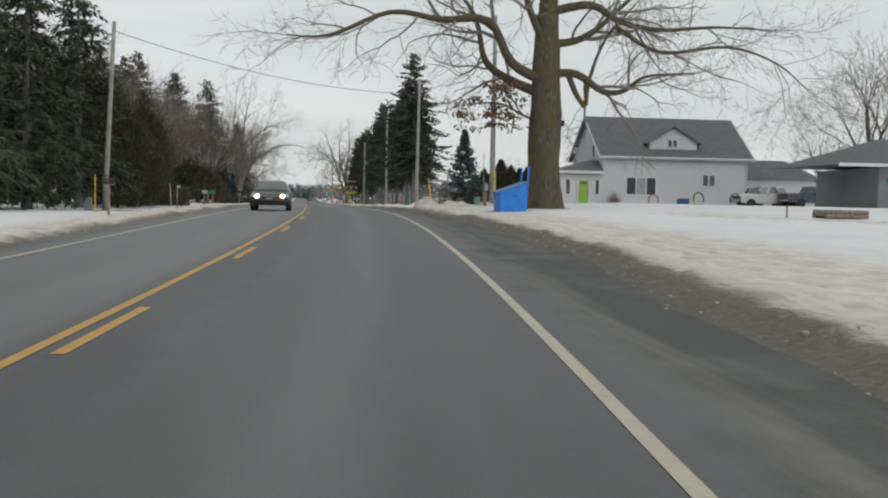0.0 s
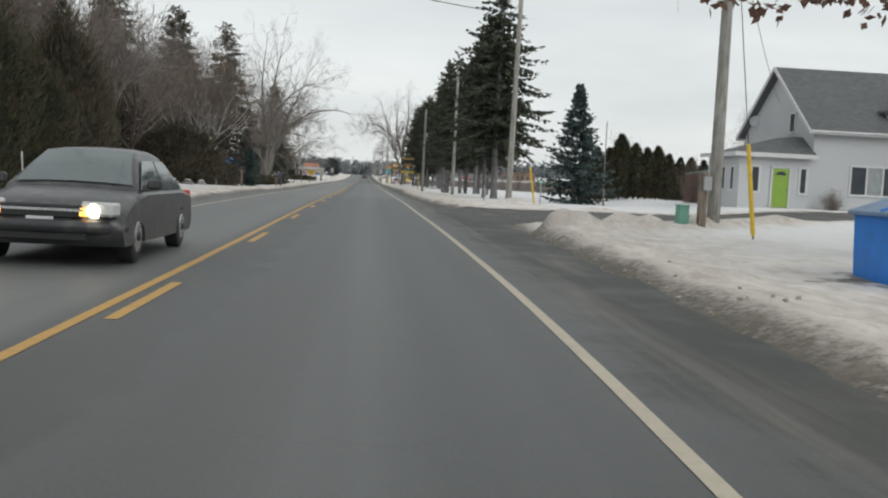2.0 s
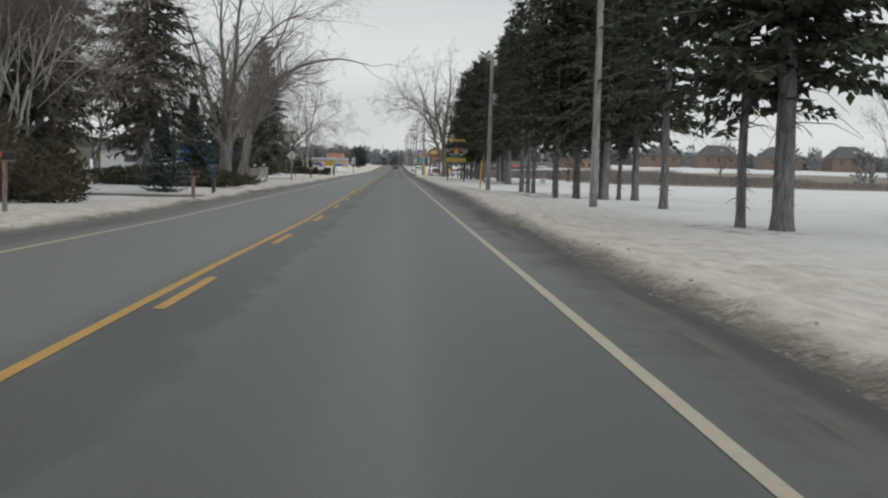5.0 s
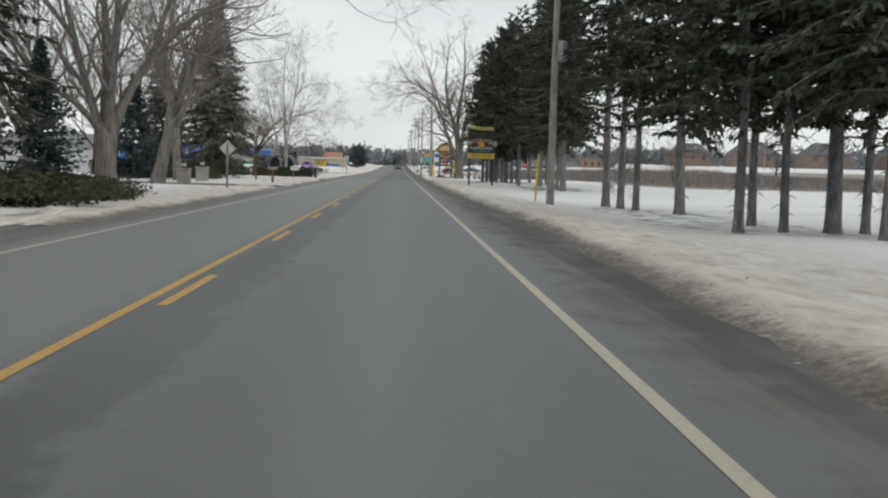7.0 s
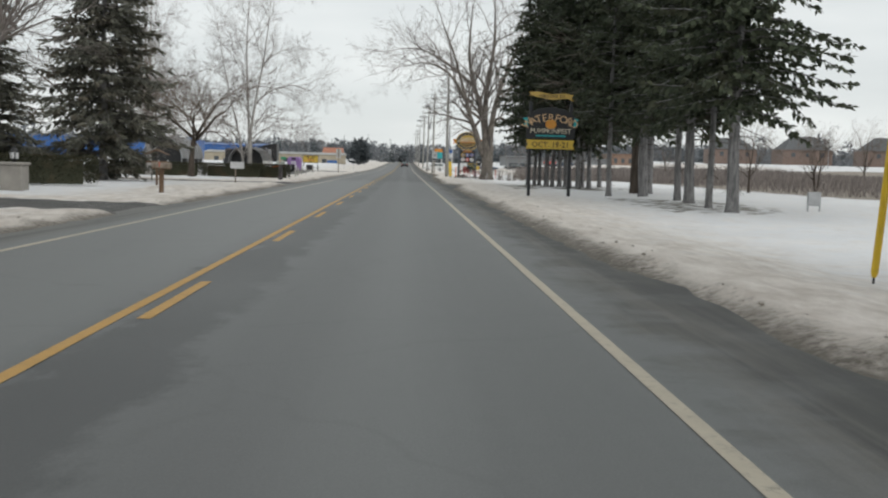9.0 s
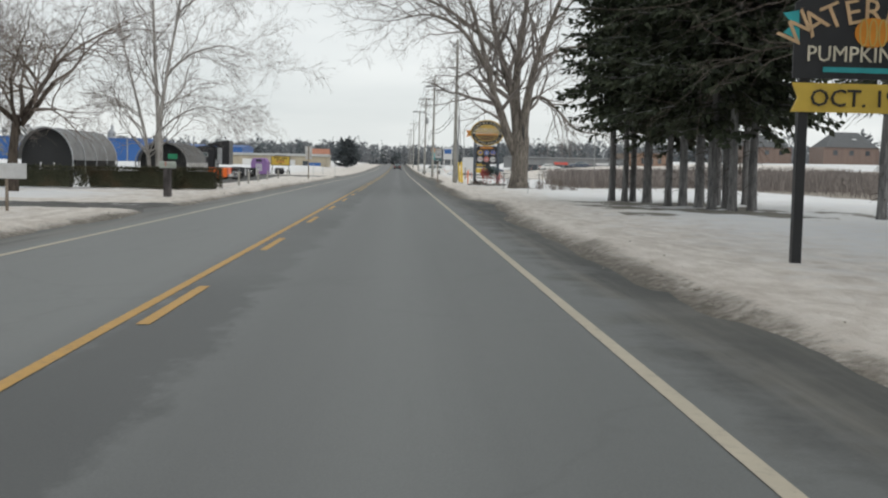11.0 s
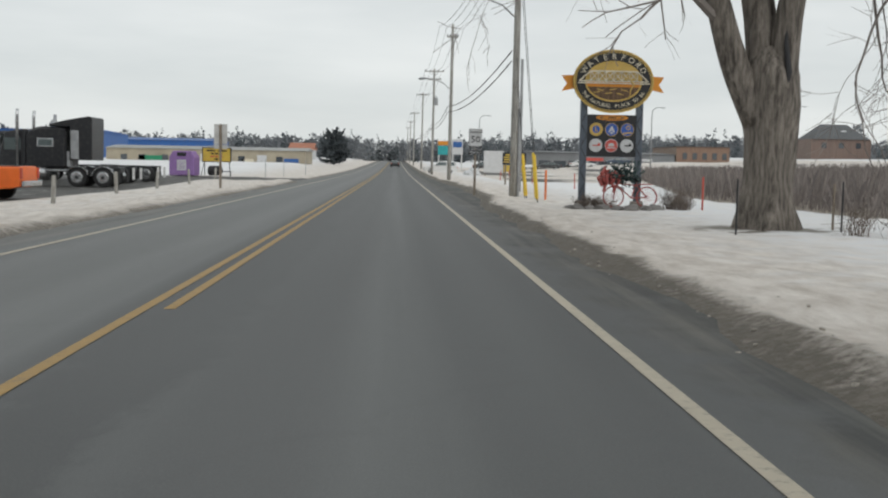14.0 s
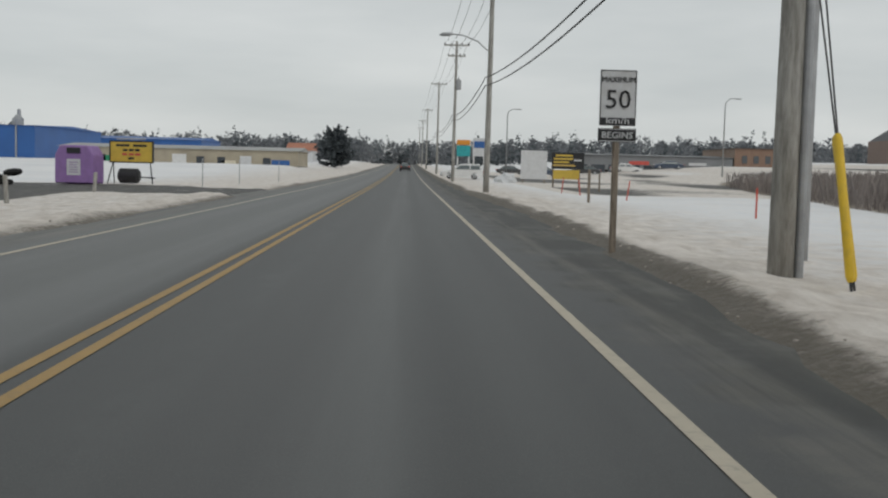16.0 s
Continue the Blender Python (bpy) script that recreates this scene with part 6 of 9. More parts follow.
def sedan(name, label, m, paint, L=5.0, Wd=1.85, H=1.45, lights=True, suv=False, group=""):
    """Front along +x, standing on z = 0."""
    ob = thing(name, label, "car", m, group)
    f, r = L / 2, -L / 2
    waist = 0.9 if not suv else 1.02
    hull = [(r + 0.02, 0.42), (r, 0.62), (r + 0.06, waist - 0.02), (r + 0.9, waist + 0.05), (f - 1.5, waist + 0.05), (f - 0.9, waist - 0.02), (f - 0.45, waist - 0.09), (f - 0.14, waist - 0.2), (f - 0.02, waist - 0.32), (f, 0.5), (f - 0.05, 0.33), (f - 0.14, 0.24)]
    hull = arched(hull, ((f - 0.95, 0.37, 0.24),)) + [(x, z) for x, z in arched([], ((r + 1.0, 0.37, 0.24),))] + [(r + 0.15, 0.26)]
    part("body", shaded(loft_body(hull, Wd, 0.12, 0.75), "body", paint), None, ob)
    if suv:
        c0, c1, c2, c3 = r + 0.1, r + 0.45, f - 2.1, f - 1.3
    else:
        c0, c1, c2, c3 = r + 0.5, r + 1.35, f - 2.15, f - 1.18
    w0, w1 = Wd / 2 - 0.07, Wd / 2 - 0.32
    b, t = waist, H
    def run(a, z, n, up=0.0):
        return [(a[0] + (z[0] - a[0]) * i / n, a[1] + (z[1] - a[1]) * i / n + up * math.sin(math.pi * i / n)) for i in range(n + 1)]
    front, top, back = run((c3, b - 0.06), (c2, t - 0.05), 5, 0.035), run((c2, t - 0.05), (c1, t - 0.05), 6, 0.05), run((c1, t - 0.05), (c0, b - 0.06), 5, 0.035)
    across = (-1.0, -0.97, -0.9, -0.72, -0.4, 0.0, 0.4, 0.72, 0.9, 0.97, 1.0)

    def skin(line, rows, out=0.0, lift=0.0):
        """A curved sheet that follows the cabin: line (x, z) across rows of the half width."""
        g = Mesh()
        for s in rows:
            k = max(0.0, (abs(s) - 0.85) / 0.15)
            for x, z in line:
                w = w0 + (w1 - w0) * max(0.0, min(1.0, (z - b) / (t - b)))
                g.v.append((x * (1 - 0.03 * s ** 4) + out, s * w, z - 0.035 * s * s - 0.05 * k * k * (1 if z > b + 0.15 else 0) + lift))
        n = len(line)
        g.f = [(r * n + i, r * n + i + 1, (r + 1) * n + i + 1, (r + 1) * n + i) for r in range(len(rows) - 1) for i in range(n - 1)]
        return g
    line = front + top[1:] + back[1:]
    shell = skin(line, across)
    shell.f += [tuple(range(len(line))), tuple(range(len(across) * len(line) - 1, (len(across) - 1) * len(line) - 1, -1))]
    cab = part("cabin", shaded(shell, "cabin", paint), None, ob)
    inner = (-0.9, -0.7, -0.4, 0.0, 0.4, 0.7, 0.9)
    part("windscreen", skin(front[1:], inner, 0.014, 0.012).raw("windscreen", "car_glass", True), None, cab, "dark tinted glass")
    part("rear_window", skin(back[:-1], inner, -0.014, 0.012).raw("rear_window", "car_glass", True), None, cab, "dark tinted glass")
    for s in (-1, 1):
        low, high = b + 0.03, t - 0.14

        def pane(xs):
            g = Mesh()
            for z, x in ((low, xs[0]), (low, xs[1]), (high, xs[2]), (high, xs[3])):
                w = w0 + (w1 - w0) * (z - b) / (t - b)
                g.v += [(x, s * (w + 0.004), z - 0.03), (x, s * (w + 0.014), z - 0.03)]
            g.f = [(1, 3, 5, 7), (0, 6, 4, 2), (0, 2, 3, 1), (2, 4, 5, 3), (4, 6, 7, 5), (6, 0, 1, 7)]
            return g
        mid = (c1 + c2) / 2
        part("side_window", pane((c0 + 0.28, mid - 0.05, mid - 0.05, c1 + 0.05)), "car_glass", cab, "dark tinted glass")
        part("side_window", pane((mid + 0.05, c3 - 0.24, c2 - 0.02, mid + 0.05)), "car_glass", cab, "dark tinted glass")
        part("mirror", Mesh().box((c3 - 0.35, s * (Wd / 2 + 0.07), waist + 0.08), (0.1, 0.2, 0.14)), paint, ob, bevel=0.03)
        for wx in (f - 0.95, r + 1.0):
            wheel(ob, wx, s * (Wd / 2 - 0.11), 0.325 if not suv else 0.35, 0.21, s)
        lamp = part("headlight", Mesh().box((f - 0.13, s * (Wd / 2 - 0.27), 0.68), (0.22, 0.42, 0.17), rz=-s * 16), "lens_clear", ob, "glazed headlight", bevel=0.03)
        part("bulb", Mesh().tube([(f - 0.04, s * (Wd / 2 - 0.32), 0.66), (f + 0.012, s * (Wd / 2 - 0.32), 0.66)], [0.085, 0.06], 12), "lamp_on" if lights else "chrome", lamp, "lit bulb" if lights else "")
        part("indicator", Mesh().box((f - 0.03, s * (Wd / 2 - 0.44), 0.64), (0.08, 0.07, 0.09)), "lamp_amber" if lights else "orange_plastic", lamp)
        part("tail_light", Mesh().box((r + 0.03, s * (Wd / 2 - 0.22), 0.78), (0.1, 0.34, 0.16)), "red_plastic", ob, bevel=0.02)
    part("grille", Mesh().box((f - 0.02, 0, 0.64), (0.05, 0.95, 0.16)), "black_paint", ob, bevel=0.02)
    part("bumper", Mesh().tube(smooth_path([(f - 0.32, -Wd / 2 + 0.03, 0.47), (f - 0.04, -Wd / 2 + 0.3, 0.47), (f + 0.0, 0, 0.47), (f - 0.04, Wd / 2 - 0.3, 0.47), (f - 0.32, Wd / 2 - 0.03, 0.47)], 4), [0.085] * 17, 8), paint, ob, smooth=True)
    part("grille_bar", Mesh().box((f + 0.008, 0, 0.66), (0.03, 0.98, 0.03)), "chrome", ob)
    part("air_intake", Mesh().box((f - 0.02, 0, 0.37), (0.05, 1.05, 0.16)), "black_paint", ob, bevel=0.03)
    part("plate", Mesh().box((f + 0.02, 0, 0.5), (0.015, 0.31, 0.155)), "sign_white", ob, "pale licence plate with a blank bar")
    part("plate_bar", Mesh().box((f + 0.03, 0, 0.5), (0.006, 0.2, 0.05)), "steel_dark", ob)
    return ob


def pickup(name, label, m, paint, L=5.8, Wd=2.0, H=1.9, group=""):
    """Front along +x."""
    ob = thing(name, label, "pickup truck", m, group)
    f, r = L / 2, -L / 2
    hull = [(r + 0.03, 0.55), (r, 0.7), (r, 1.22), (r + 0.04, 1.26), (f - 1.5, 1.26), (f - 1.4, 1.25), (f - 0.35, 1.16), (f - 0.06, 1.05), (f, 0.62), (f - 0.1, 0.48)]
    hull = arched(hull, ((f - 1.0, 0.46, 0.42),)) + arched([], ((r + 1.25, 0.46, 0.42),)) + [(r + 0.3, 0.48)]
    part("body", shaded(loft_body(hull, Wd, 0.05, 0.9, 0.02, 0.02), "body", paint), None, ob)
    part("bed", Mesh().box((r + 0.98, 0, 1.255), (1.72, Wd - 0.3, 0.03)), "steel_dark", ob)
    c0, c1, c2, c3 = r + 2.0, r + 2.22, f - 2.25, f - 1.45
    w0, w1, b, t = Wd / 2 - 0.06, Wd / 2 - 0.24, 1.24, H
    q = [(c0, -w0, b), (c3, -w0, b), (c3, w0, b), (c0, w0, b), (c1, -w1, t), (c2, -w1, t), (c2, w1, t), (c1, w1, t)]
    cab = part("cabin", Mesh().add(q, ((3, 2, 1, 0), (4, 5, 6, 7), (0, 1, 5, 4), (1, 2, 6, 5), (2, 3, 7, 6), (3, 0, 4, 7))), paint, ob, bevel=0.06)

    def pane(nm, pts, push):
        pts, push = [Vector(p) for p in pts], Vector(push)
        mid = sum(pts, Vector()) / 4
        pts = [mid + (p - mid) * 0.88 + push for p in pts]
        part(nm, Mesh().add(pts + [p - push * 0.8 for p in pts], ((0, 1, 2, 3), (7, 6, 5, 4), (0, 4, 5, 1), (1, 5, 6, 2), (2, 6, 7, 3), (3, 7, 4, 0))), "car_glass", cab, "dark tinted glass")
    pane("windscreen", (q[1], q[2], q[6], q[5]), (0.02, 0, 0.02))
    pane("rear_window", (q[0], q[3], q[7], q[4]), (-0.025, 0, 0.005))
    for s, idx in ((-1, (0, 1, 5, 4)), (1, (3, 2, 6, 7))):
        a, bb, c, d = (Vector(q[i]) for i in idx)
        pane("side_window", (a, a.lerp(bb, 0.5), d.lerp(c, 0.5), d), (0, s * 0.022, 0.006))
        pane("side_window", (a.lerp(bb, 0.52), bb, c, d.lerp(c, 0.52)), (0, s * 0.022, 0.006))
        for wx in (f - 1.0, r + 1.25):
            wheel(ob, wx, s * (Wd / 2 - 0.13), 0.41, 0.26, s, "steel_dark")
        part("mirror", Mesh().box((c3 - 0.2, s * (Wd / 2 + 0.12), 1.38), (0.12, 0.22, 0.24)), "black_paint", ob, bevel=0.03)
        part("tail_light", Mesh().box((r + 0.02, s * (Wd / 2 - 0.08), 1.0), (0.08, 0.14, 0.4)), "red_plastic", ob, bevel=0.02)
        part("headlight", Mesh().box((f - 0.1, s * (Wd / 2 - 0.25), 0.92), (0.14, 0.4, 0.22)), "lens_clear", ob, bevel=0.03)
        part("door_handle", Mesh().box(((c0 + c3) / 2, s * (Wd / 2 + 0.01), 1.12), (0.16, 0.03, 0.04)), "black_paint", ob)
    part("bumper", Mesh().box((r - 0.06, 0, 0.62), (0.16, Wd - 0.1, 0.2)), "chrome", ob, bevel=0.03)
    part("bumper", Mesh().box((f + 0.02, 0, 0.6), (0.14, Wd - 0.1, 0.24)), "chrome", ob, bevel=0.03)
    part("grille", Mesh().box((f - 0.02, 0, 0.9), (0.08, 1.1, 0.32)), "black_paint", ob, bevel=0.03)
    return ob


def framed_window(parent, c, w, h, face="y", name="window", mull=0, curtain=None):
    """A window on a wall that looks along -face; c: its centre on the wall's surface."""
    def put(nm, size, off, mat_, par, lab=""):
        x, z, d, t = off[0], off[1], size[2], off[2]
        pos = (c[0] + x, c[1] - t, c[2] + z) if face == "y" else (c[0] - t, c[1] + x, c[2] + z)
        s = (size[0], d, size[1]) if face == "y" else (d, size[0], size[1])
        return part(nm, Mesh().box(pos, s), mat_, par, lab, bevel=0.006 if nm != "pane" else 0)
    win = put(name, (w, h, 0.04), (0, 0, 0.0), "black_paint", parent)
    e = 0.12
    put("frame", (w + e, e, 0.08), (0, h / 2, 0.02), "trim_white", win)
    put("frame", (w + e, e, 0.1), (0, -h / 2, 0.03), "trim_white", win)
    put("frame", (e, h - e, 0.08), (-w / 2, 0, 0.02), "trim_white", win)
    put("frame", (e, h - e, 0.08), (w / 2, 0, 0.02), "trim_white", win)
    step_x = w / (mull + 1)
    for i in range(mull + 1):
        cx = -w / 2 + step_x * (i + 0.5)
        put("pane", (step_x - e, h - e, 0.012), (cx, 0, 0.028), "glass", win, "dark reflecting glass")
        if curtain and i == curtain - 1:
            put("curtain", (step_x - e, h - e, 0.01), (cx, 0, 0.036), "curtain", win, "pale grey curtain")
        if i:
            put("mullion", (e * 0.9, h - e, 0.07), (-w / 2 + step_x * i, 0, 0.02), "trim_white", win)
    return win


M["lens_clear"] = make_glass("lamp_lens", (0.35, 0.36, 0.36), 0.1)
M["lamp_on"] = make_lamp("lit_headlamp", (1.0, 0.86, 0.62), 9.0)
M["lamp_amber"] = make_lamp("lit_indicator", (1.0, 0.45, 0.08), 2.5)
M["paint_grey"] = surface("dusty_dark_grey_car_paint", (0.055, 0.056, 0.06), 0.32, 0.3, vary=0.1, dirt=(0.22, 0.21, 0.19), dirt_amount=0.5)
M["paint_orange"] = surface("orange_car_paint", (0.85, 0.16, 0.02), 0.4, vary=0.08)
M["paint_white"] = surface("white_car_paint", (0.70, 0.70, 0.69), 0.35, vary=0.06, dirt=(0.4, 0.38, 0.34))
M["paint_blue"] = surface("dark_blue_car_paint", (0.05, 0.07, 0.11), 0.35, 0.3, vary=0.1, dirt=(0.25, 0.25, 0.25))
M["paint_black"] = surface("black_truck_paint", (0.012, 0.013, 0.016), 0.35, vary=0.1, dirt=(0.10, 0.09, 0.08))
M["canvas"] = surface("grey_tarpaulin", (0.20, 0.20, 0.20), 0.75, scale=1.2, dirt=(0.3, 0.28, 0.25))
M["canvas_dark"] = surface("black_tarpaulin", (0.016, 0.017, 0.018), 0.7, scale=1.2)
M["purple"] = surface("purple_bin_plastic", (0.30, 0.17, 0.42), 0.6, vary=0.1, dirt=(0.2, 0.16, 0.2))
M["sign_yellow"] = surface("yellow_sign_face", (0.66, 0.46, 0.07), 0.5, vary=0.1)
M["sign_orange"] = surface("orange_sign_enamel", (0.72, 0.28, 0.03), 0.5, vary=0.12)
M["gold"] = surface("gold_sign_paint", (0.60, 0.41, 0.11), 0.5, vary=0.1)
M["sign_black"] = surface("black_sign_board", (0.02, 0.021, 0.024), 0.5)
M["sign_cream"] = surface("cream_sign_letters", (0.72, 0.66, 0.52), 0.6)
M["letter_tan"] = surface("tan_sign_letters", (0.62, 0.42, 0.24), 0.6)
M["sign_blue"] = surface("blue_emblem", (0.04, 0.11, 0.42), 0.5)
M["sign_red"] = surface("red_emblem", (0.62, 0.10, 0.08), 0.5)
M["sign_teal"] = surface("teal_sign_panel", (0.03, 0.36, 0.38), 0.5)
M["sign_green"] = surface("green_sign_panel", (0.02, 0.24, 0.12), 0.5)
M["post_blue"] = surface("blue_grey_post_paint", (0.10, 0.12, 0.15), 0.55)
M["blue_steel"] = surface("blue_steel_cladding", (0.03, 0.12, 0.36), 0.5, scale=0.3, vary=0.1)
M["beige"] = surface("beige_cladding", (0.42, 0.37, 0.28), 0.8, scale=0.3, dirt=(0.25, 0.22, 0.18))
M["grey_wall"] = surface("grey_cladding", (0.23, 0.24, 0.25), 0.8, scale=0.3)
M["roof_grey"] = surface("grey_roofing", (0.20, 0.205, 0.21), 0.8, scale=0.4)
M["stone"] = surface("cast_stone", (0.33, 0.31, 0.28), 0.9, scale=2.0, fine=25.0, bump=0.5)
M["rock_pale"] = surface("pale_weathered_limestone", (0.27, 0.262, 0.25), 0.9, vary=0.4, scale=3.0, fine=14.0, bump=0.9)
M["rock"] = surface("grey_rock", (0.22, 0.21, 0.20), 0.9, scale=2.0, fine=12.0, bump=0.8)
M["bike_red"] = surface("faded_red_paint", (0.38, 0.085, 0.075), 0.55, vary=0.2)
M["green_box"] = surface("green_utility_paint", (0.16, 0.36, 0.28), 0.6)
M["brown_wood"] = make_bark("brown_timber", (0.10, 0.065, 0.045), (0.22, 0.15, 0.10), scale=12.0)
# ---------------- the white house and its yard ----------------
HZ = 0.5      # the house stands this high
house = thing("house", "white-sided gabled house with grey shingle roof and dormer", "house", pose(0, 0, HZ))
X0, X1, Y0, Y1, EAVE, RIDGE = 27.2, 41.1, 96.0, 107.0, 4.75, 8.5
YR = (Y0 + Y1) / 2
wall = Mesh().extrude([(Y0, -0.4), (Y1, -0.4), (Y1, EAVE), (YR, RIDGE - 0.12), (Y0, EAVE)], "x", X0, X1)
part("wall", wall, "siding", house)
for s, y_eave in ((-1, Y0 - 0.45), (1, Y1 + 0.45)):
    z_eave = EAVE - 0.3
    slab = Mesh().add([(X0 - 0.45, y_eave, z_eave), (X1 + 0.45, y_eave, z_eave), (X1 + 0.45, YR, RIDGE), (X0 - 0.45, YR, RIDGE),
                       (X0 - 0.45, y_eave, z_eave + 0.16), (X1 + 0.45, y_eave, z_eave + 0.16), (X1 + 0.45, YR, RIDGE + 0.18), (X0 - 0.45, YR, RIDGE + 0.18)],
                      ((0, 1, 2, 3), (7, 6, 5, 4), (0, 4, 5, 1), (1, 5, 6, 2), (2, 6, 7, 3), (3, 7, 4, 0)))
    roof = part("roof", slab, "shingle", house, "grey shingled slope")
    part("fascia", Mesh().box(((X0 + X1) / 2, y_eave - 0.02, z_eave + 0.06), (X1 - X0 + 0.94, 0.05, 0.22)), "trim_white", roof)
    part("gutter", Mesh().tube([(X0 - 0.4, y_eave - 0.09, z_eave + 0.1), (X1 + 0.4, y_eave - 0.09, z_eave + 0.1)], [0.06, 0.06], 8), "trim_white", roof)
for x in (X0 - 0.47, X1 + 0.47):
    for ya, yb in ((Y0 - 0.45, YR), (Y1 + 0.45, YR)):
        part("rake_board", Mesh().add([(x - 0.03, ya, EAVE - 0.34), (x + 0.03, ya, EAVE - 0.34), (x + 0.03, yb, RIDGE - 0.04), (x - 0.03, yb, RIDGE - 0.04),
                                       (x - 0.03, ya, EAVE - 0.1), (x + 0.03, ya, EAVE - 0.1), (x + 0.03, yb, RIDGE + 0.21), (x - 0.03, yb, RIDGE + 0.21)],
                                      ((3, 2, 1, 0), (4, 5, 6, 7), (0, 1, 5, 4), (1, 2, 6, 5), (2, 3, 7, 6), (3, 0, 4, 7))), "trim_white", house)
part("downpipe", Mesh().tube([(X1 - 0.08, Y0 - 0.07, 0.1), (X1 - 0.08, Y0 - 0.07, EAVE - 0.3)], [0.045, 0.045], 8), "trim_white", house)
part("foundation", Mesh().box(((X0 + X1) / 2, YR, -0.1), (X1 - X0 + 0.1, Y1 - Y0 + 0.1, 0.7)), "stone", house, "grey foundation course")
framed_window(house, (30.85, Y0, 1.92), 2.85, 1.65, mull=2, curtain=2)
framed_window(house, (37.35, Y0, 2.55), 1.25, 1.1, mull=1)
framed_window(house, (X0, 99.2, 5.2), 0.75, 1.15, face="x")
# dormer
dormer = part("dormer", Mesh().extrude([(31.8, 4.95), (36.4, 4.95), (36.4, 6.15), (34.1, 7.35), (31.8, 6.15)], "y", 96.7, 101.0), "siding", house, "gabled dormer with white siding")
for s in (-1, 1):
    xa, xb = 34.1 + s * 2.65, 34.1
    part("dormer_roof", Mesh().add([(xa, 96.35, 5.85), (xb, 96.35, 7.45), (xb, 101.2, 7.45), (xa, 101.2, 5.85), (xa, 96.35, 6.0), (xb, 96.35, 7.6), (xb, 101.2, 7.6), (xa, 101.2, 6.0)],
                                   ((0, 1, 2, 3), (7, 6, 5, 4), (0, 4, 5, 1), (1, 5, 6, 2), (2, 6, 7, 3), (3, 7, 4, 0))), "shingle", dormer)
framed_window(dormer, (34.0, 96.7, 5.95), 0.95, 0.75, mull=1)
# sun porch on the gable side
porch = part("porch", Mesh().box((25.1, 98.6, 1.5), (4.25, 5.4, 3.4)), "siding", house, "low sun porch with a lime green door")
q = [(22.6, 95.5, 3.15), (27.25, 95.5, 3.15), (27.25, 101.7, 3.15), (22.6, 101.7, 3.15), (26.6, 97.6, 4.3), (27.25, 97.6, 4.3), (27.25, 100.0, 4.3), (26.6, 100.0, 4.3)]
part("porch_roof", Mesh().add(q, ((3, 2, 1, 0), (4, 5, 6, 7), (0, 1, 5, 4), (1, 2, 6, 5), (2, 3, 7, 6), (3, 0, 4, 7))), "shingle", porch, "hipped grey shingle roof")
part("fascia", Mesh().box((24.92, 95.48, 3.1), (4.7, 0.06, 0.24)), "trim_white", porch)
part("fascia", Mesh().box((22.57, 98.6, 3.1), (0.06, 6.2, 0.24)), "trim_white", porch)
for y in (96.9, 98.4, 99.9):
    framed_window(porch, (22.975, y, 1.75), 0.6, 1.35, face="x")
framed_window(porch, (23.9, 95.9, 1.75), 0.5, 1.45)
framed_window(porch, (26.65, 95.9, 1.75), 0.42, 1.45)
door = part("door", Mesh().box((25.35, 95.87, 1.3), (0.92, 0.08, 2.15)), "green_door", porch, "lime green front door", bevel=0.01)
part("door_light", Mesh().extrude([(25.35 + 0.3 * math.cos(radians(a)), 2.02 + 0.2 * math.sin(radians(a))) for a in range(0, 181, 20)], "y", 95.815, 95.83), "glass", door, "fan-shaped glass light")
part("panel", Mesh().box((25.35, 95.825, 0.85), (0.62, 0.02, 0.9)), "green_door", door, bevel=0.008)
part("handle", Mesh().cyl((25.72, 95.8, 1.25), (25.72, 95.74, 1.25), 0.035), "chrome", door)
for x in (24.83, 25.87):
    part("door_frame", Mesh().box((x, 95.86, 1.3), (0.1, 0.12, 2.3)), "trim_white", porch)
part("door_frame", Mesh().box((25.35, 95.86, 2.45), (1.14, 0.12, 0.1)), "trim_white", porch)
part("step", Mesh().box((25.35, 95.45, 0.05), (1.5, 0.8, 0.3)), "stone", porch, bevel=0.02)
dish = part("satellite_dish", Mesh().tube([(26.6, 103.6, 5.35), (26.55, 103.5, 5.4), (26.4, 103.2, 5.45)], [0.05, 0.3, 0.36], 16), "galv", house, "grey satellite dish on the gable")
part("dish_arm", Mesh().tube([(26.72, 103.7, 5.0), (26.6, 103.6, 5.35)], [0.025, 0.025], 6), "galv", dish)
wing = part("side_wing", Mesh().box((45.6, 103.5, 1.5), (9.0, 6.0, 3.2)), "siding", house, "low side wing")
part("wing_roof", Mesh().add([(41.2, 100.0, 3.0), (50.6, 100.0, 3.0), (50.6, 107.0, 3.0), (41.2, 107.0, 3.0), (41.2, 103.5, 4.9), (48.2, 103.5, 4.9)], ((3, 2, 1, 0), (0, 1, 5, 4), (2, 3, 4, 5), (1, 2, 5), (3, 0, 4))), "shingle", wing)
framed_window(wing, (43.3, 100.5, 1.6), 1.2, 1.0, mull=1)

pickup("pickup_truck", "white pickup truck parked beside the house", on_ground(41.2, 92.2, 185), "paint_white", group="trucks parked by the house")
pickup("pickup_truck", "dark blue pickup truck parked on snow", on_ground(44.9, 90.4, 3), "paint_blue", group="trucks parked by the house")
pickup("pickup_truck", "light pickup truck parked behind others", on_ground(44.2, 97.0, 183), "paint_white", group="trucks parked by the house")

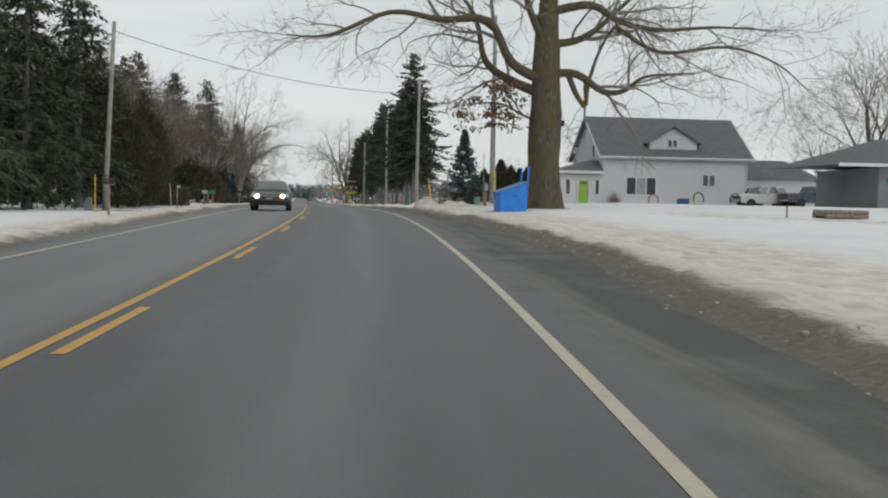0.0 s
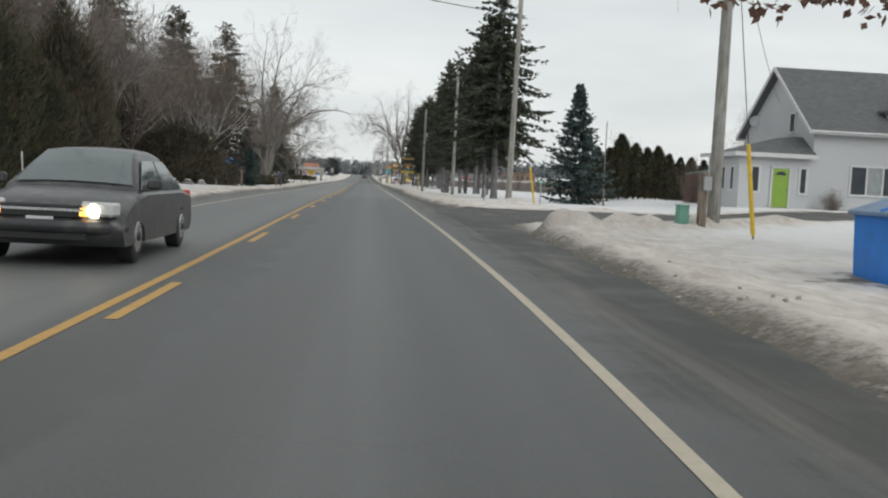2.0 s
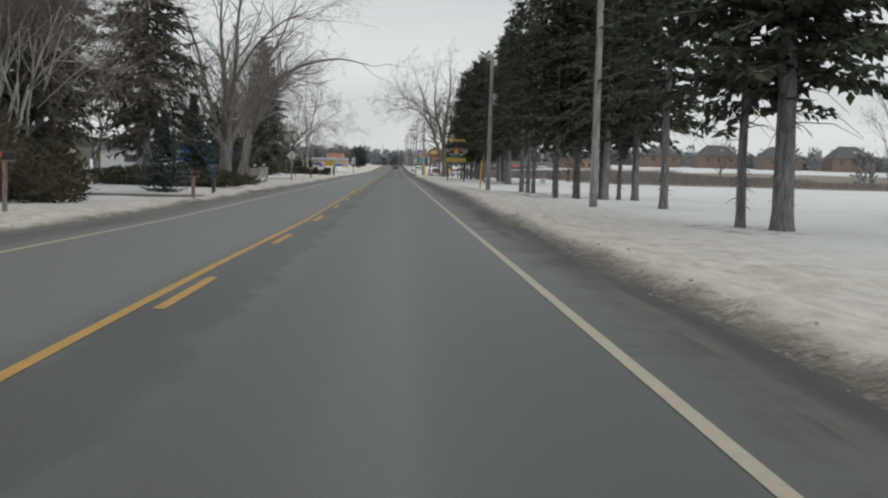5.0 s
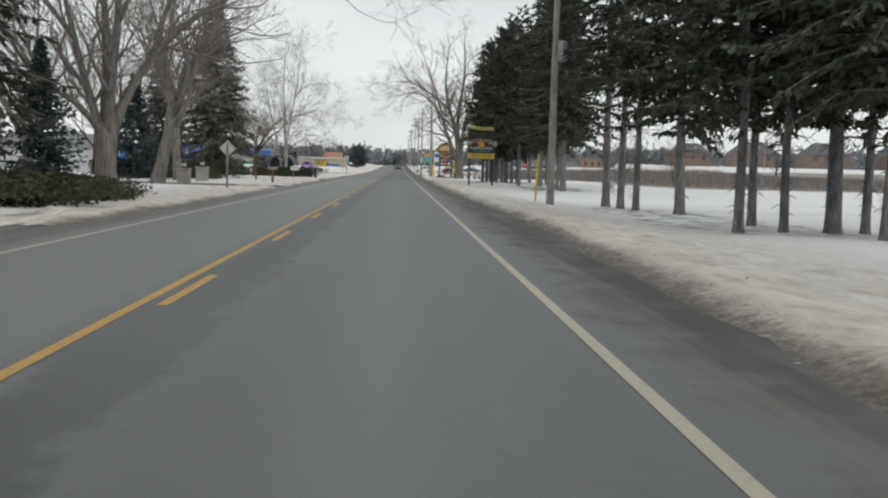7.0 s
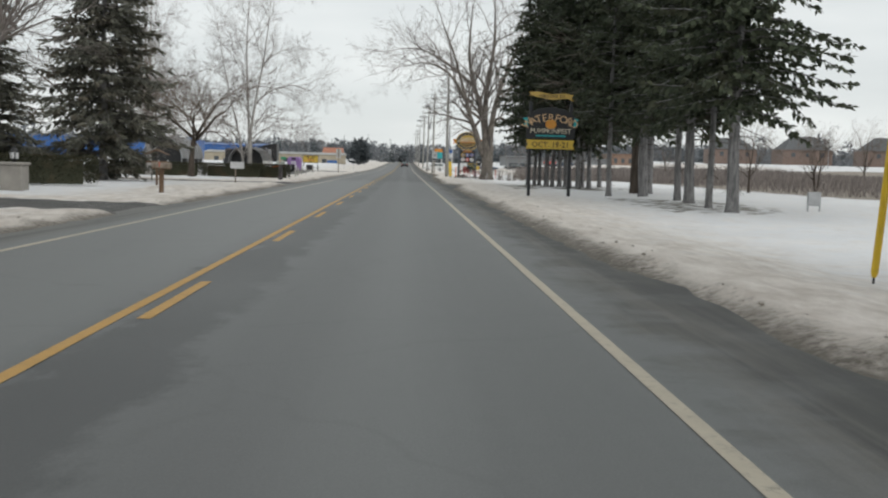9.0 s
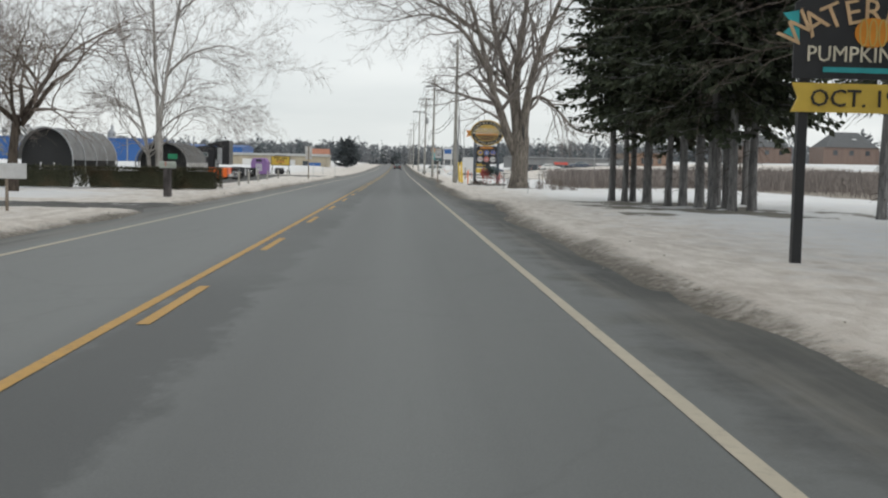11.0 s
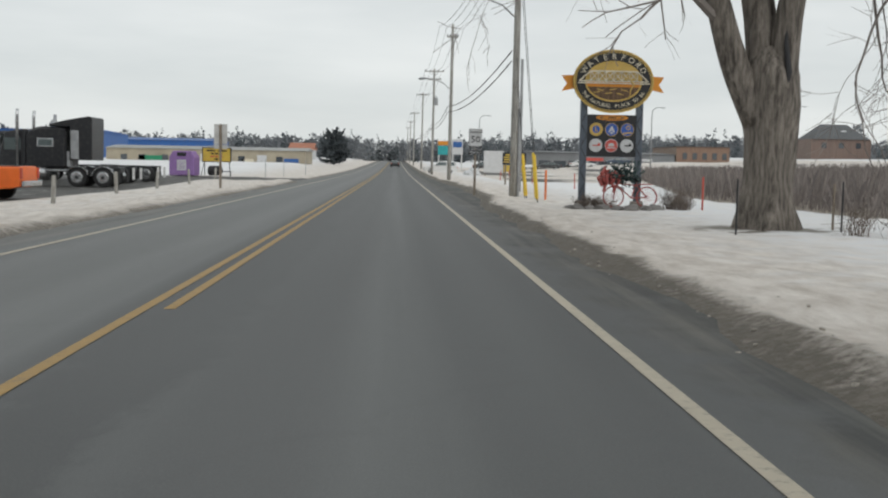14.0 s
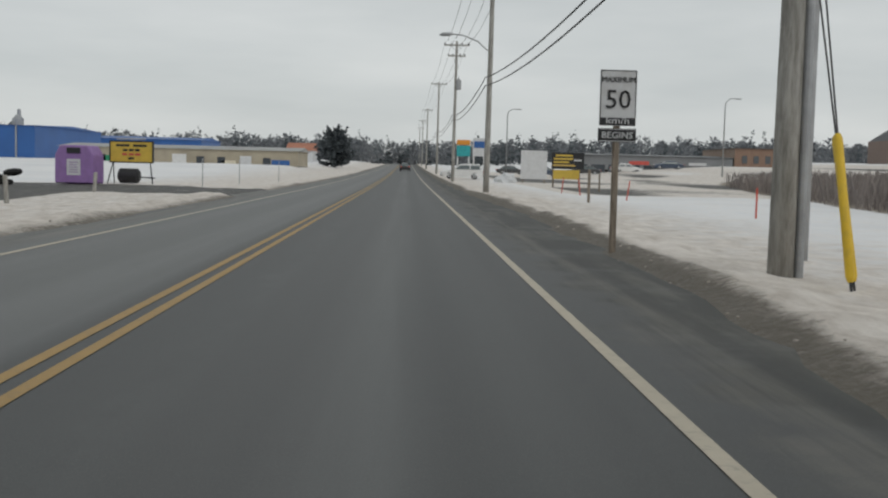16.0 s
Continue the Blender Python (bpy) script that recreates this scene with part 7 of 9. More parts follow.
# a dark garage, half in view, with a flat-edged porch roof
garage = thing("garage", "low dark garage with snow-edged grey roof", "garage", pose(0, 0, gz(38, 62) - 0.1))
part("wall", Mesh().box((40.0, 66.0, 1.3), (10.0, 8.0, 2.6)), "grey_wall", garage)
part("roof", Mesh().add([(32.0, 61.3, 2.75), (47, 61.3, 2.75), (47, 71, 2.75), (32.0, 71, 2.75), (37, 66, 4.6), (47, 66, 4.6)], ((3, 2, 1, 0), (0, 1, 5, 4), (2, 3, 4, 5), (3, 0, 4), (1, 2, 5))), "shingle", garage)
part("fascia", Mesh().box((39.5, 61.26, 2.72), (15.0, 0.06, 0.2)), "trim_white", garage)
part("sign_board", Mesh().box((35.9, 61.93, 1.85), (0.8, 0.04, 0.35)), "sign_green", garage, "small green sign board")
part("door", Mesh().box((36.2, 61.95, 1.0), (0.9, 0.08, 2.0)), "steel_dark", garage)
bed = thing("raised_bed", "low timber raised bed in the snow", "planter", on_ground(22.4, 42.6, 6))
for k, (dy, dz) in enumerate(((-0.45, 0.1), (0.45, 0.1), (-0.42, 0.27), (0.42, 0.27))):
    part("log", Mesh().tube([(-1.0, dy, dz), (1.0, dy, dz)], [0.1, 0.09], 10), "wood_post", bed)
part("soil", Mesh().box((0, 0, 0.2), (1.9, 0.75, 0.2)), "rock", bed)
marker_post(20.3, 43.2, 0.55, "brown_wood", "short brown wooden stake in the snow", 0.035)


def hoop(x, y, material, label, r=0.42, blue=False):
    ob = thing("garden_hoop", label, "garden hoop", on_ground(x, y, 15))
    part("hoop", torus(Mesh(), (0, 0, 0.45), r, 0.05, "y", 22, 8, -35, 215), material, ob, smooth=True)
    part("foot", Mesh().box((0, 0, 0.04), (0.8, 0.3, 0.08)), "brown_wood", ob)
    return ob


hoop(26.4, 79.0, "bike_red", "faded red wooden hoop on the lawn")
hoop(27.3, 72.0, "steel_dark", "dark metal hoop on the lawn")
hoop(30.6, 73.5, "steel_dark", "dark hoop with a blue base on the lawn")
crate = thing("window_well", "blue slatted crate against the house", "crate", on_ground(34.3, 94.3))
for k in range(5):
    part("slat", Mesh().box((0, -0.3, 0.1 + k * 0.13), (1.0, 0.03, 0.1)), "blue_steel", crate, bevel=0.006)
part("body", Mesh().box((0, 0, 0.33), (0.96, 0.56, 0.62)), "paint_blue", crate)


def twiggy(x, y, h, w, seed, label, n=120):
    rng = random.Random(seed)
    m = Mesh()
    for i in range(n):
        a, b = rng.uniform(0, 6.28), rng.uniform(0.1, 1.0)
        foot = Vector((math.cos(a), math.sin(a), 0)) * w * b * 0.55 + Vector((0, 0, -0.05))
        top = Vector((math.cos(a) * w * b + rng.uniform(-.2, .2) * w, math.sin(a) * w * b + rng.uniform(-.2, .2) * w, h * rng.uniform(0.3, 1.0) * (1.15 - 0.5 * b)))
        pts = [foot, foot.lerp(top, 0.5) + Vector((rng.uniform(-.1, .1), rng.uniform(-.1, .1), 0.12 * h)), top]
        m.tube(pts, [0.009, 0.006, 0.003], 3, False)
        for k in range(3):
            s = foot.lerp(top, rng.uniform(0.4, 0.95))
            ribbon(m, rng, [s, s + Vector((rng.uniform(-.3, .3), rng.uniform(-.3, .3), rng.uniform(0.05, 0.3))) * h], [0.005, 0.002])
    ob = thing("bare_shrub", label, "bush", on_ground(x, y), "bare shrubs")
    part("brushwood", m.raw("brushwood", "twig_brown"), None, ob)


twiggy(28.0, 95.0, 1.3, 0.7, 1, "leafless shrub against the house wall")
twiggy(24.0, 107.0, 3.2, 1.4, 2, "small leafless tree before the fence", 160)

# the blue garbage box by the oak
box_bin = thing("garbage_box", "bright blue steel garbage box with sloping lid", "garbage bin", on_ground(9.95, 51.6, 0, -0.02))
part("body", Mesh().extrude([(-0.6, 0.0), (0.62, 0.0), (0.66, 1.42), (-0.64, 0.95)], "y", -0.93, 0.93), "bin_blue", box_bin, bevel=0.015)
lid = part("lid", Mesh().add([(-0.72, -0.98, 0.93), (0.7, -0.98, 1.44), (0.7, 0.98, 1.44), (-0.72, 0.98, 0.93), (-0.72, -0.98, 0.99), (0.7, -0.98, 1.5), (0.7, 0.98, 1.5), (-0.72, 0.98, 0.99)],
                             ((0, 3, 2, 1), (4, 5, 6, 7), (0, 1, 5, 4), (1, 2, 6, 5), (2, 3, 7, 6), (3, 0, 4, 7))), "bin_lid", box_bin, "pale scuffed blue lid", bevel=0.012)
part("lid_rib", Mesh().add([(-0.7, -0.02, 1.0), (0.68, -0.02, 1.5), (0.68, 0.02, 1.5), (-0.7, 0.02, 1.0), (-0.7, -0.02, 1.03), (0.68, -0.02, 1.53), (0.68, 0.02, 1.53), (-0.7, 0.02, 1.03)],
                           ((0, 3, 2, 1), (4, 5, 6, 7), (0, 1, 5, 4), (1, 2, 6, 5), (2, 3, 7, 6), (3, 0, 4, 7))), "bin_blue", lid)
for y in (-0.85, 0.75):
    part("upright", Mesh().box((0.7, y, 1.1), (0.07, 0.09, 2.2), ry=3), "bin_blue", box_bin, "tall blue steel upright", bevel=0.008)
part("handle", Mesh().tube([(-0.02, -0.94, 0.78), (-0.02, -1.0, 0.78), (0.2, -1.0, 0.78), (0.2, -0.94, 0.78)], [0.018] * 4, 6), "steel_dark", box_bin, "black grab handle")
for x in (-0.45, 0.5):
    for y in (-0.8, 0.8):
        part("skid", Mesh().box((x, y, -0.04), (0.14, 0.2, 0.12)), "steel_dark", box_bin)
bird = part("bird_house", Mesh().box((0.85, -0.2, 4.45), (0.22, 0.24, 0.3)), "steel_dark", oak, "small brown nest box on the trunk", bevel=0.02)

# ---------------- poles, guys and cables ----------------
P1, P2, P3, P4 = (11.5, 65.4), (9.6, 92.2), (10.1, 133.3), (9.7, 176.0)
utility_pole(*P1, 11.5, 0.175, (0.05, 0.1), conduit=False)
utility_pole(*P2, 11.0, 0.165, (0.12, 0.0))
utility_pole(*P3, 11.0, 0.16)
utility_pole(*P4, 10.5, 0.19, (0.05, 0), pot=6.6)
PL = (-12.0, 67.2)
utility_pole(*PL, 11.5, 0.17, (0.5, 0.2))
meter = thing("meter_post", "short weathered post with a meter box", "meter post", on_ground(10.95, 64.7))
part("post", Mesh().box((0, 0, 0.65), (0.2, 0.2, 1.5)), "wood_post", meter, bevel=0.015)
part("meter_box", Mesh().box((0.06, -0.14, 1.1), (0.22, 0.1, 0.36)), "galv", meter, bevel=0.02)
cabinet = thing("utility_cabinet", "green metal utility cabinet in the snow", "utility box", on_ground(10.5, 64.9, 12, 0, 0.8))
part("body", Mesh().box((0, 0, 0.28), (0.38, 0.34, 0.6), taper=0.9), "green_box", cabinet, bevel=0.02)
part("lid", Mesh().box((0, 0, 0.6), (0.38, 0.34, 0.06)), "green_box", cabinet, bevel=0.02)
lbox = thing("utility_cabinet", "grey utility box at the foot of a pole", "utility box", on_ground(-12.7, 66.0))
part("body", Mesh().box((0, 0, 0.4), (0.4, 0.36, 0.9)), "galv", lbox, bevel=0.04)
part("lid", Mesh().box((0, 0, 0.87), (0.44, 0.4, 0.06)), "galv", lbox, bevel=0.02)
guy_guard(10.85, 60.6, P1[0], P1[1], 9.5, 2.45)
guy_guard(11.2, 93.6, P2[0] + 0.1, P2[1], 8.0, 2.1)
guy_guard(9.2, 177.5, P4[0] - 0.15, P4[1] + 0.7, 9.5, 2.3)
cable("cable", "black cable slung across the road between poles", (PL[0] + 0.45, PL[1] + 0.2, 10.6), (P2[0], P2[1], 9.9), 0.9, 0.022)
cable("cable", "black cable between the roadside poles", (P1[0], P1[1], 10.9), (P2[0], P2[1], 10.6), 0.35, 0.014)
cable("cable", "black cable between the roadside poles", (P2[0], P2[1], 10.4), (P3[0], P3[1], 10.4), 0.6, 0.014)
cable("cable", "black cable between the roadside poles", (P3[0], P3[1], 10.0), (P4[0], P4[1], 9.6), 0.6, 0.016)
cable("cable", "black cable reaching from pole to house", (P1[0], P1[1], 8.9), (27.0, 101.0, 7.0), 0.5, 0.012)
cable("cable", "black cable running back over the verge", (PL[0], PL[1], 10.8), (-18.0, 10.0, 10.0), 0.8, 0.014)

POLES = [(7.36, 287.2, 12.0, 0.165), (6.85, 330.0, 12.4, 0.16), (6.85, 371.0, 12.5, 0.16), (6.9, 426.0, 13.0, 0.16), (6.9, 508.0, 13.0, 0.17), (6.9, 577.0, 13.0, 0.17), (6.9, 650.0, 13.0, 0.18)]
for i, (x, y, h, r) in enumerate(POLES):
    utility_pole(x, y, h, r, (0.1 if i else 0.05, 0), arms=() if i == 0 else ((h - 1.0, 0.9),) if i == 1 else (((h - 0.35, 2.2),) if i != 2 else ((h - 0.35, 2.3), (h - 1.3, 1.6))), lamp=(7.3, 2.0) if i in (0, 1) else None, conduit=i == 0, pot=8.2 if i == 2 else False)
for (xa, ya, ha, _), (xb, yb, hb, _) in zip(POLES, POLES[1:]):
    za, zb = gz(xa, ya), gz(xb, yb)
    for dx in (-1.0, -0.4, 0.4, 1.0):
        cable("cable", "thin power line between the poles", (xa + dx * (0.1 if ya < 300 else 1), ya, za + ha - 0.2), (xb + dx, yb, zb + hb - 0.2), 0.9, 0.013)
    for dz in (0.0, 0.42):
        cable("cable", "thick drooping telephone cable between poles", (xa - 0.17, ya, za + 5.5 + dz), (xb - 0.17, yb, zb + 5.5 + dz), 0.55, 0.026)
PW = POLES[0]
for x, y, tz in ((7.72, 285.9, 6.4), (7.80, 286.0, 5.4), (7.85, 283.5, 10.5), (7.65, 281.6, 11.2)):
    guy_guard(x, y, PW[0], PW[1], tz, 1.8 if y > 285 else 1.9)
marker_post(8.35, 284.6, 1.15, "orange_plastic", "orange plastic marker post in the snow", 0.045)

# ---------------- roadside markers, mailboxes and signs ----------------
mailbox(-7.8, 44.6, 1.25, "black_paint", "black mailbox on a thin wooden post", 0, size=(0.2, 0.46, 0.24), thick=0.09)
marker_post(-10.2, 54.6, 1.9, "yellow_plastic", "tall thin yellow marker post", 0.025)
marker_post(-8.7, 72.7, 1.75, "white_metal", "thin white delineator post with a round tip", 0.022, lean=-3, cap="sign_white")
ns = thing("number_post", "wooden post with a small green number plate", "number sign", on_ground(-9.05, 79.0))
part("post", Mesh().box((0, 0, 0.85), (0.08, 0.08, 1.8)), "wood_post", ns, bevel=0.008)
plate = part("plate", Mesh().box((0.1, -0.05, 1.62), (0.34, 0.015, 0.17)), "sign_green", ns, "green plate with a pale bar")
part("bar", Mesh().box((0.1, -0.06, 1.62), (0.22, 0.008, 0.07)), "sign_white", plate)
trio = thing("mailbox_stand", "pair of mailboxes on a shared plank stand", "mailbox", on_ground(-7.6, 88.0, 5))
for x in (-0.34, -0.06, 0.32):
    part("post", Mesh().box((x, 0.05, 0.5), (0.13, 0.13, 1.15)), "wood_post", trio, bevel=0.01)
part("plank", Mesh().box((-0.02, 0, 1.06), (1.12, 0.3, 0.05)), "wood_post", trio, bevel=0.008)
for x, mt, lb in ((-0.3, "galv", "grey metal mailbox"), (0.27, "sign_green", "green metal mailbox")):
    prof = [(-0.24, 1.09), (0.24, 1.09), (0.24, 1.24)] + [(0.24 * math.cos(radians(a)), 1.24 + 0.13 * math.sin(radians(a))) for a in range(20, 180, 20)] + [(-0.24, 1.24)]
    bx = part("box", Mesh().extrude([(x + p[0], p[1]) for p in prof], "y", -0.24, 0.24), mt, trio, lb, bevel=0.008)
    part("door", Mesh().box((x, -0.25, 1.2), (0.4, 0.015, 0.18)), mt, bx, bevel=0.004)
    part("flag", Mesh().box((x + 0.25, 0, 1.34), (0.012, 0.05, 0.18)), "yellow_plastic", bx)
mailbox(-7.0, 119.0, 1.2, "black_paint", "black mailbox on a wooden post", 0)
pst = thing("number_post", "pale post with a small side arm", "post", on_ground(-9.9, 126.5))
part("post", Mesh().box((0, 0, 0.6), (0.1, 0.1, 1.35)), "pole_wood", pst, bevel=0.01)
part("arm", Mesh().box((0.18, 0, 1.1), (0.3, 0.04, 0.06)), "pole_wood", pst)
mailbox(-5.9, 137.5, 1.0, "black_paint", "dark mailbox on a thick post", 0, thick=0.13)
mailbox(-5.85, 142.2, 1.15, "paint_blue", "dark blue mailbox with a round orange reflector", 0, "paint_blue", (0.22, 0.5, 0.26), 0.16, tube=True)
diamond = thing("diamond_sign", "diamond road sign seen from its grey back", "road sign", on_ground(-6.2, 182.6))
part("post", Mesh().box((0, 0, 1.1), (0.09, 0.09, 2.4)), "wood_post", diamond, bevel=0.008)
part("panel", Mesh().box((0, 0.06, 2.05), (0.6, 0.02, 0.6), ry=45), "sign_back", diamond, bevel=0.004)
for x, y in ((-10.8, 194.6), (-10.6, 199.8)):
    pil = thing("gate_pillar", "stone gate pillar with a lantern on top", "gate pillar", on_ground(x, y), "gate pillars")
    part("pillar", Mesh().box((0, 0, 0.4), (0.74, 0.74, 0.95)), "stone", pil, bevel=0.03)
    part("cap", Mesh().box((0, 0, 0.92), (0.86, 0.86, 0.1)), "stone", pil, bevel=0.03)
    lan = part("lantern", Mesh().tube([(0, 0, 0.97), (0, 0, 1.05), (0, 0, 1.32), (0, 0, 1.42), (0, 0, 1.5)], [0.05, 0.1, 0.14, 0.1, 0.02], 6), "black_paint", pil, "black lantern with pale glass")
    for a in range(0, 360, 60):
        part("pane", Mesh().box((0.128 * math.cos(radians(a + 30)), 0.128 * math.sin(radians(a + 30)), 1.19), (0.01, 0.1, 0.2), rz=a + 30), "sign_white", lan)
mailbox(-6.1, 201.8, 0.85, "wood_post", "wooden mailbox on a stout post", 0, "brown_wood", (0.26, 0.66, 0.2), 0.15)
sg = thing("small_sign", "small white board on a thin post", "sign", on_ground(-6.6, 221.8))
part("post", Mesh().box((0, 0, 0.5), (0.06, 0.06, 1.2)), "wood_post", sg, bevel=0.006)
part("board", Mesh().box((0.1, -0.05, 0.95), (0.75, 0.03, 0.36)), "sign_white", sg, bevel=0.005)
bn = thing("bird_table", "wooden bird table on a post", "bird table", on_ground(-8.6, 212.0))
part("post", Mesh().box((0, 0, 0.5), (0.09, 0.09, 1.1)), "brown_wood", bn, bevel=0.008)
part("tray", Mesh().box((0, 0, 1.08), (0.9, 0.5, 0.08)), "brown_wood", bn, bevel=0.01)
part("roof", Mesh().extrude([(-0.55, 1.4), (0, 1.66), (0.55, 1.4), (0, 1.6)], "y", -0.3, 0.3), "brown_wood", bn)
mb = mailbox(-5.7, 235.2, 1.0, "pale_green", "pale green mailbox on a thick dark post under a green plate", 0, "grey_wood", (0.24, 0.55, 0.24), 0.25)
part("rod", Mesh().box((0.05, 0.05, 1.42), (0.02, 0.02, 0.5)), "steel_dark", mb)
part("number_plate", Mesh().box((0.17, 0.03, 1.46), (0.34, 0.012, 0.18)), "sign_green", mb, "small green metal plate", bevel=0.004)

# sedan coming the other way
sedan("sedan", "dusty dark grey sedan with lit headlights", Matrix.Translation((-1.55, 52.6, float(road_z(52.6)) + 0.005)) @ pose(0, 0, 0, 0, 0, -90.5), "paint_grey")

# green plate by the second pole, stakes on the lawn
gp = thing("number_post", "thin post with a small green number plate", "number sign", on_ground(11.75, 95.2))
part("post", Mesh().box((0, 0, 0.6), (0.06, 0.06, 1.4)), "galv", gp, bevel=0.006)
gpl = part("plate", Mesh().box((0, -0.04, 1.28), (0.36, 0.012, 0.17)), "sign_green", gp, "green plate with a pale bar")
part("bar", Mesh().box((0, -0.05, 1.28), (0.22, 0.008, 0.07)), "sign_white", gpl)
marker_post(9.6, 103.5, 0.95, "galv", "short grey marker post in the snow", 0.035)
marker_post(16.7, 101.6, 1.0, "wood_post", "thin wooden stake in the snow", 0.04)
marker_post(18.2, 108.5, 5.6, "galv", "tall thin grey mast behind the spruce", 0.035, name="antenna_mast")

# board fence behind the porch
fence = thing("board_fence", "tall red-stained board fence in the snow", "fence", pose(0, 0, 0))
fa, fb = Vector((25.4, 107.5, 0)), Vector((27.4, 120.5, 0))
for i in range(44):
    p = fa.lerp(fb, (i + 0.5) / 44)
    part("board", Mesh().box((p.x, p.y, gz(p.x, p.y) + 1.05), (0.03, 0.27, 2.2), rz=-8.7), "fence_red", fence)
for i in range(6):
    p = fa.lerp(fb, i / 5)
    part("post", Mesh().box((p.x + 0.08, p.y, gz(p.x, p.y) + 1.1), (0.12, 0.12, 2.4), rz=-8.7), "fence_red", fence)
part("top_rail", Mesh().tube([fa + Vector((0, 0, gz(25.4, 107.5) + 2.2)), fb + Vector((0, 0, gz(27.4, 120.5) + 2.2))], [0.06, 0.06], 4), "green_box", fence, "pale top rail")


# snow-capped boulders edging the drive on the left
def boulder_stone(x, y, w, h, seed):
    rng = random.Random(seed)
    def lump(r, hh, squash, z0, rough):
        m = Mesh()
        rows, cols = 7, 14
        for i in range(rows + 1):
            t = i / rows
            for j in range(cols):
                a = 2 * math.pi * j / cols
                n0 = float(lattice(math.cos(a) * 1.3 + seed * 3.1, math.sin(a) * 1.3 + t * 1.1, seed))
                n1 = float(lattice(math.cos(a) * 3.1 + seed, math.sin(a) * 3.1 + t * 3.0, seed + 5))
                q = r * math.sqrt(max(0.02, 1 - t ** 3.2)) * (0.62 + 0.62 * n0 + rough * (n1 - 0.5))
                top = hh * (0.72 + 0.5 * float(lattice(math.cos(a) * q * 2.2 + seed, math.sin(a) * q * 2.2, seed + 2)))
                m.v.append((math.cos(a) * q, math.sin(a) * q * squash, z0 + t * top))
                if i:
                    p0, p1 = (i - 1) * cols + j, (i - 1) * cols + (j + 1) % cols
                    m.f.append((p0, p1, p1 + cols, p0 + cols))
        m.f.append(tuple(rows * cols + j for j in range(cols)))
        return m
    ob = thing("boulder", "grey garden boulder capped with snow", "boulder", on_ground(x, y, rng.uniform(0, 180)), "garden boulders")
    part("stone", shaded(lump(w, h, 0.7, -0.15, 0.5), "stone", "rock_pale", 30), None, ob)
    part("snow_cap", lump(w * 0.55, h * 0.24, 0.62, h * 0.66, 0.4), "snow_cap", ob, "uneven white snow cap", smooth=True)


for i, (x, y, w, h) in enumerate(((-13.2, 116.6, 0.75, 0.7), (-14.7, 117.2, 0.7, 0.6), (-11.9, 117.4, 0.6, 0.5), (-16.3, 117.8, 0.9, 0.8), (-17.9, 118.4, 0.8, 0.7), (-10.9, 118.4, 0.5, 0.45), (-19.4, 119.0, 0.7, 0.6), (-10.2, 120.5, 0.45, 0.4))):
    boulder_stone(x, y, w, h, i + 1)
# ---------------- festival sign ----------------
FX, FY = 9.08, 211.0
fest = thing("festival_sign", "black and gold festival sign on two black posts", "sign", on_ground(FX + 0.03, FY) @ Matrix.Diagonal((1.04, 1.0, 1.03, 1.0)))
for x in (-0.87, 0.87):
    part("post", Mesh().box((x, 0.06, 2.0), (0.13, 0.13, 4.2)), "sign_black", fest, bevel=0.01)
board = part("board", Mesh().extrude([(-1.05, 2.5), (1.05, 2.5), (1.05, 3.5), (0.6, 3.78), (0.0, 3.88), (-0.6, 3.78), (-1.05, 3.5)], "y", -0.04, 0.0), "sign_black", fest, "black shaped board")
part("ribbon", Mesh().extrude([(-1.0, 4.28), (-0.85, 4.36), (-0.7, 4.3), (0, 4.18), (0.7, 4.24), (0.95, 4.12), (0.85, 4.28), (0.95, 4.4), (0.6, 4.46), (0, 4.42), (-0.6, 4.52), (-1.0, 4.5), (-0.9, 4.4)], "y", -0.05, -0.02), "gold", fest, "gold ribbon with dark lettering")
part("lettering", lettering("WELCOME TO", 0.17, pose(0, -0.06, 4.27, 0, 1, 0)), "sign_black", fest)
part("lettering", arc_lettering("WATERFORD", 0.47, 0.0, 2.15, 1.5, 1.1, 127, 53, -0.05), "letter_tan", board, "arched tan place name")
part("pumpkin", Mesh().extrude(ellipse(0, 3.12, 0.24, 0.2, 20), "y", -0.07, -0.045), "sign_orange", board, "orange pumpkin shape")
for x in (-0.13, 0.0, 0.13):
    part("rib", ring(x, 3.12, 0.06, 0.19, 0.02, -0.085, -0.07, 14), "gold", board)
for s in (-1, 1):
    part("leaf", Mesh().extrude([(s * 0.98, 3.0), (s * 1.2, 3.1), (s * 1.08, 3.22), (s * 1.22, 3.36), (s * 1.0, 3.4)], "y", -0.046, -0.041), "sign_teal", board)
part("lettering", lettering("PUMPKINFEST", 0.30, pose(0, -0.06, 2.73), 0.95), "sign_cream", board, "cream block lettering")
part("bar", Mesh().box((0, -0.05, 2.62), (1.3, 0.012, 0.07)), "sign_teal", board)
date_board = part("date_board", Mesh().extrude([(-1.05, 2.05), (1.05, 2.05), (0.97, 2.24), (1.05, 2.44), (-1.05, 2.44), (-0.97, 2.24)], "y", -0.05, -0.01), "sign_yellow", fest, "yellow board with black date")
part("lettering", lettering("OCT. 19-21", 0.33, pose(0, -0.07, 2.13)), "sign_black", date_board)

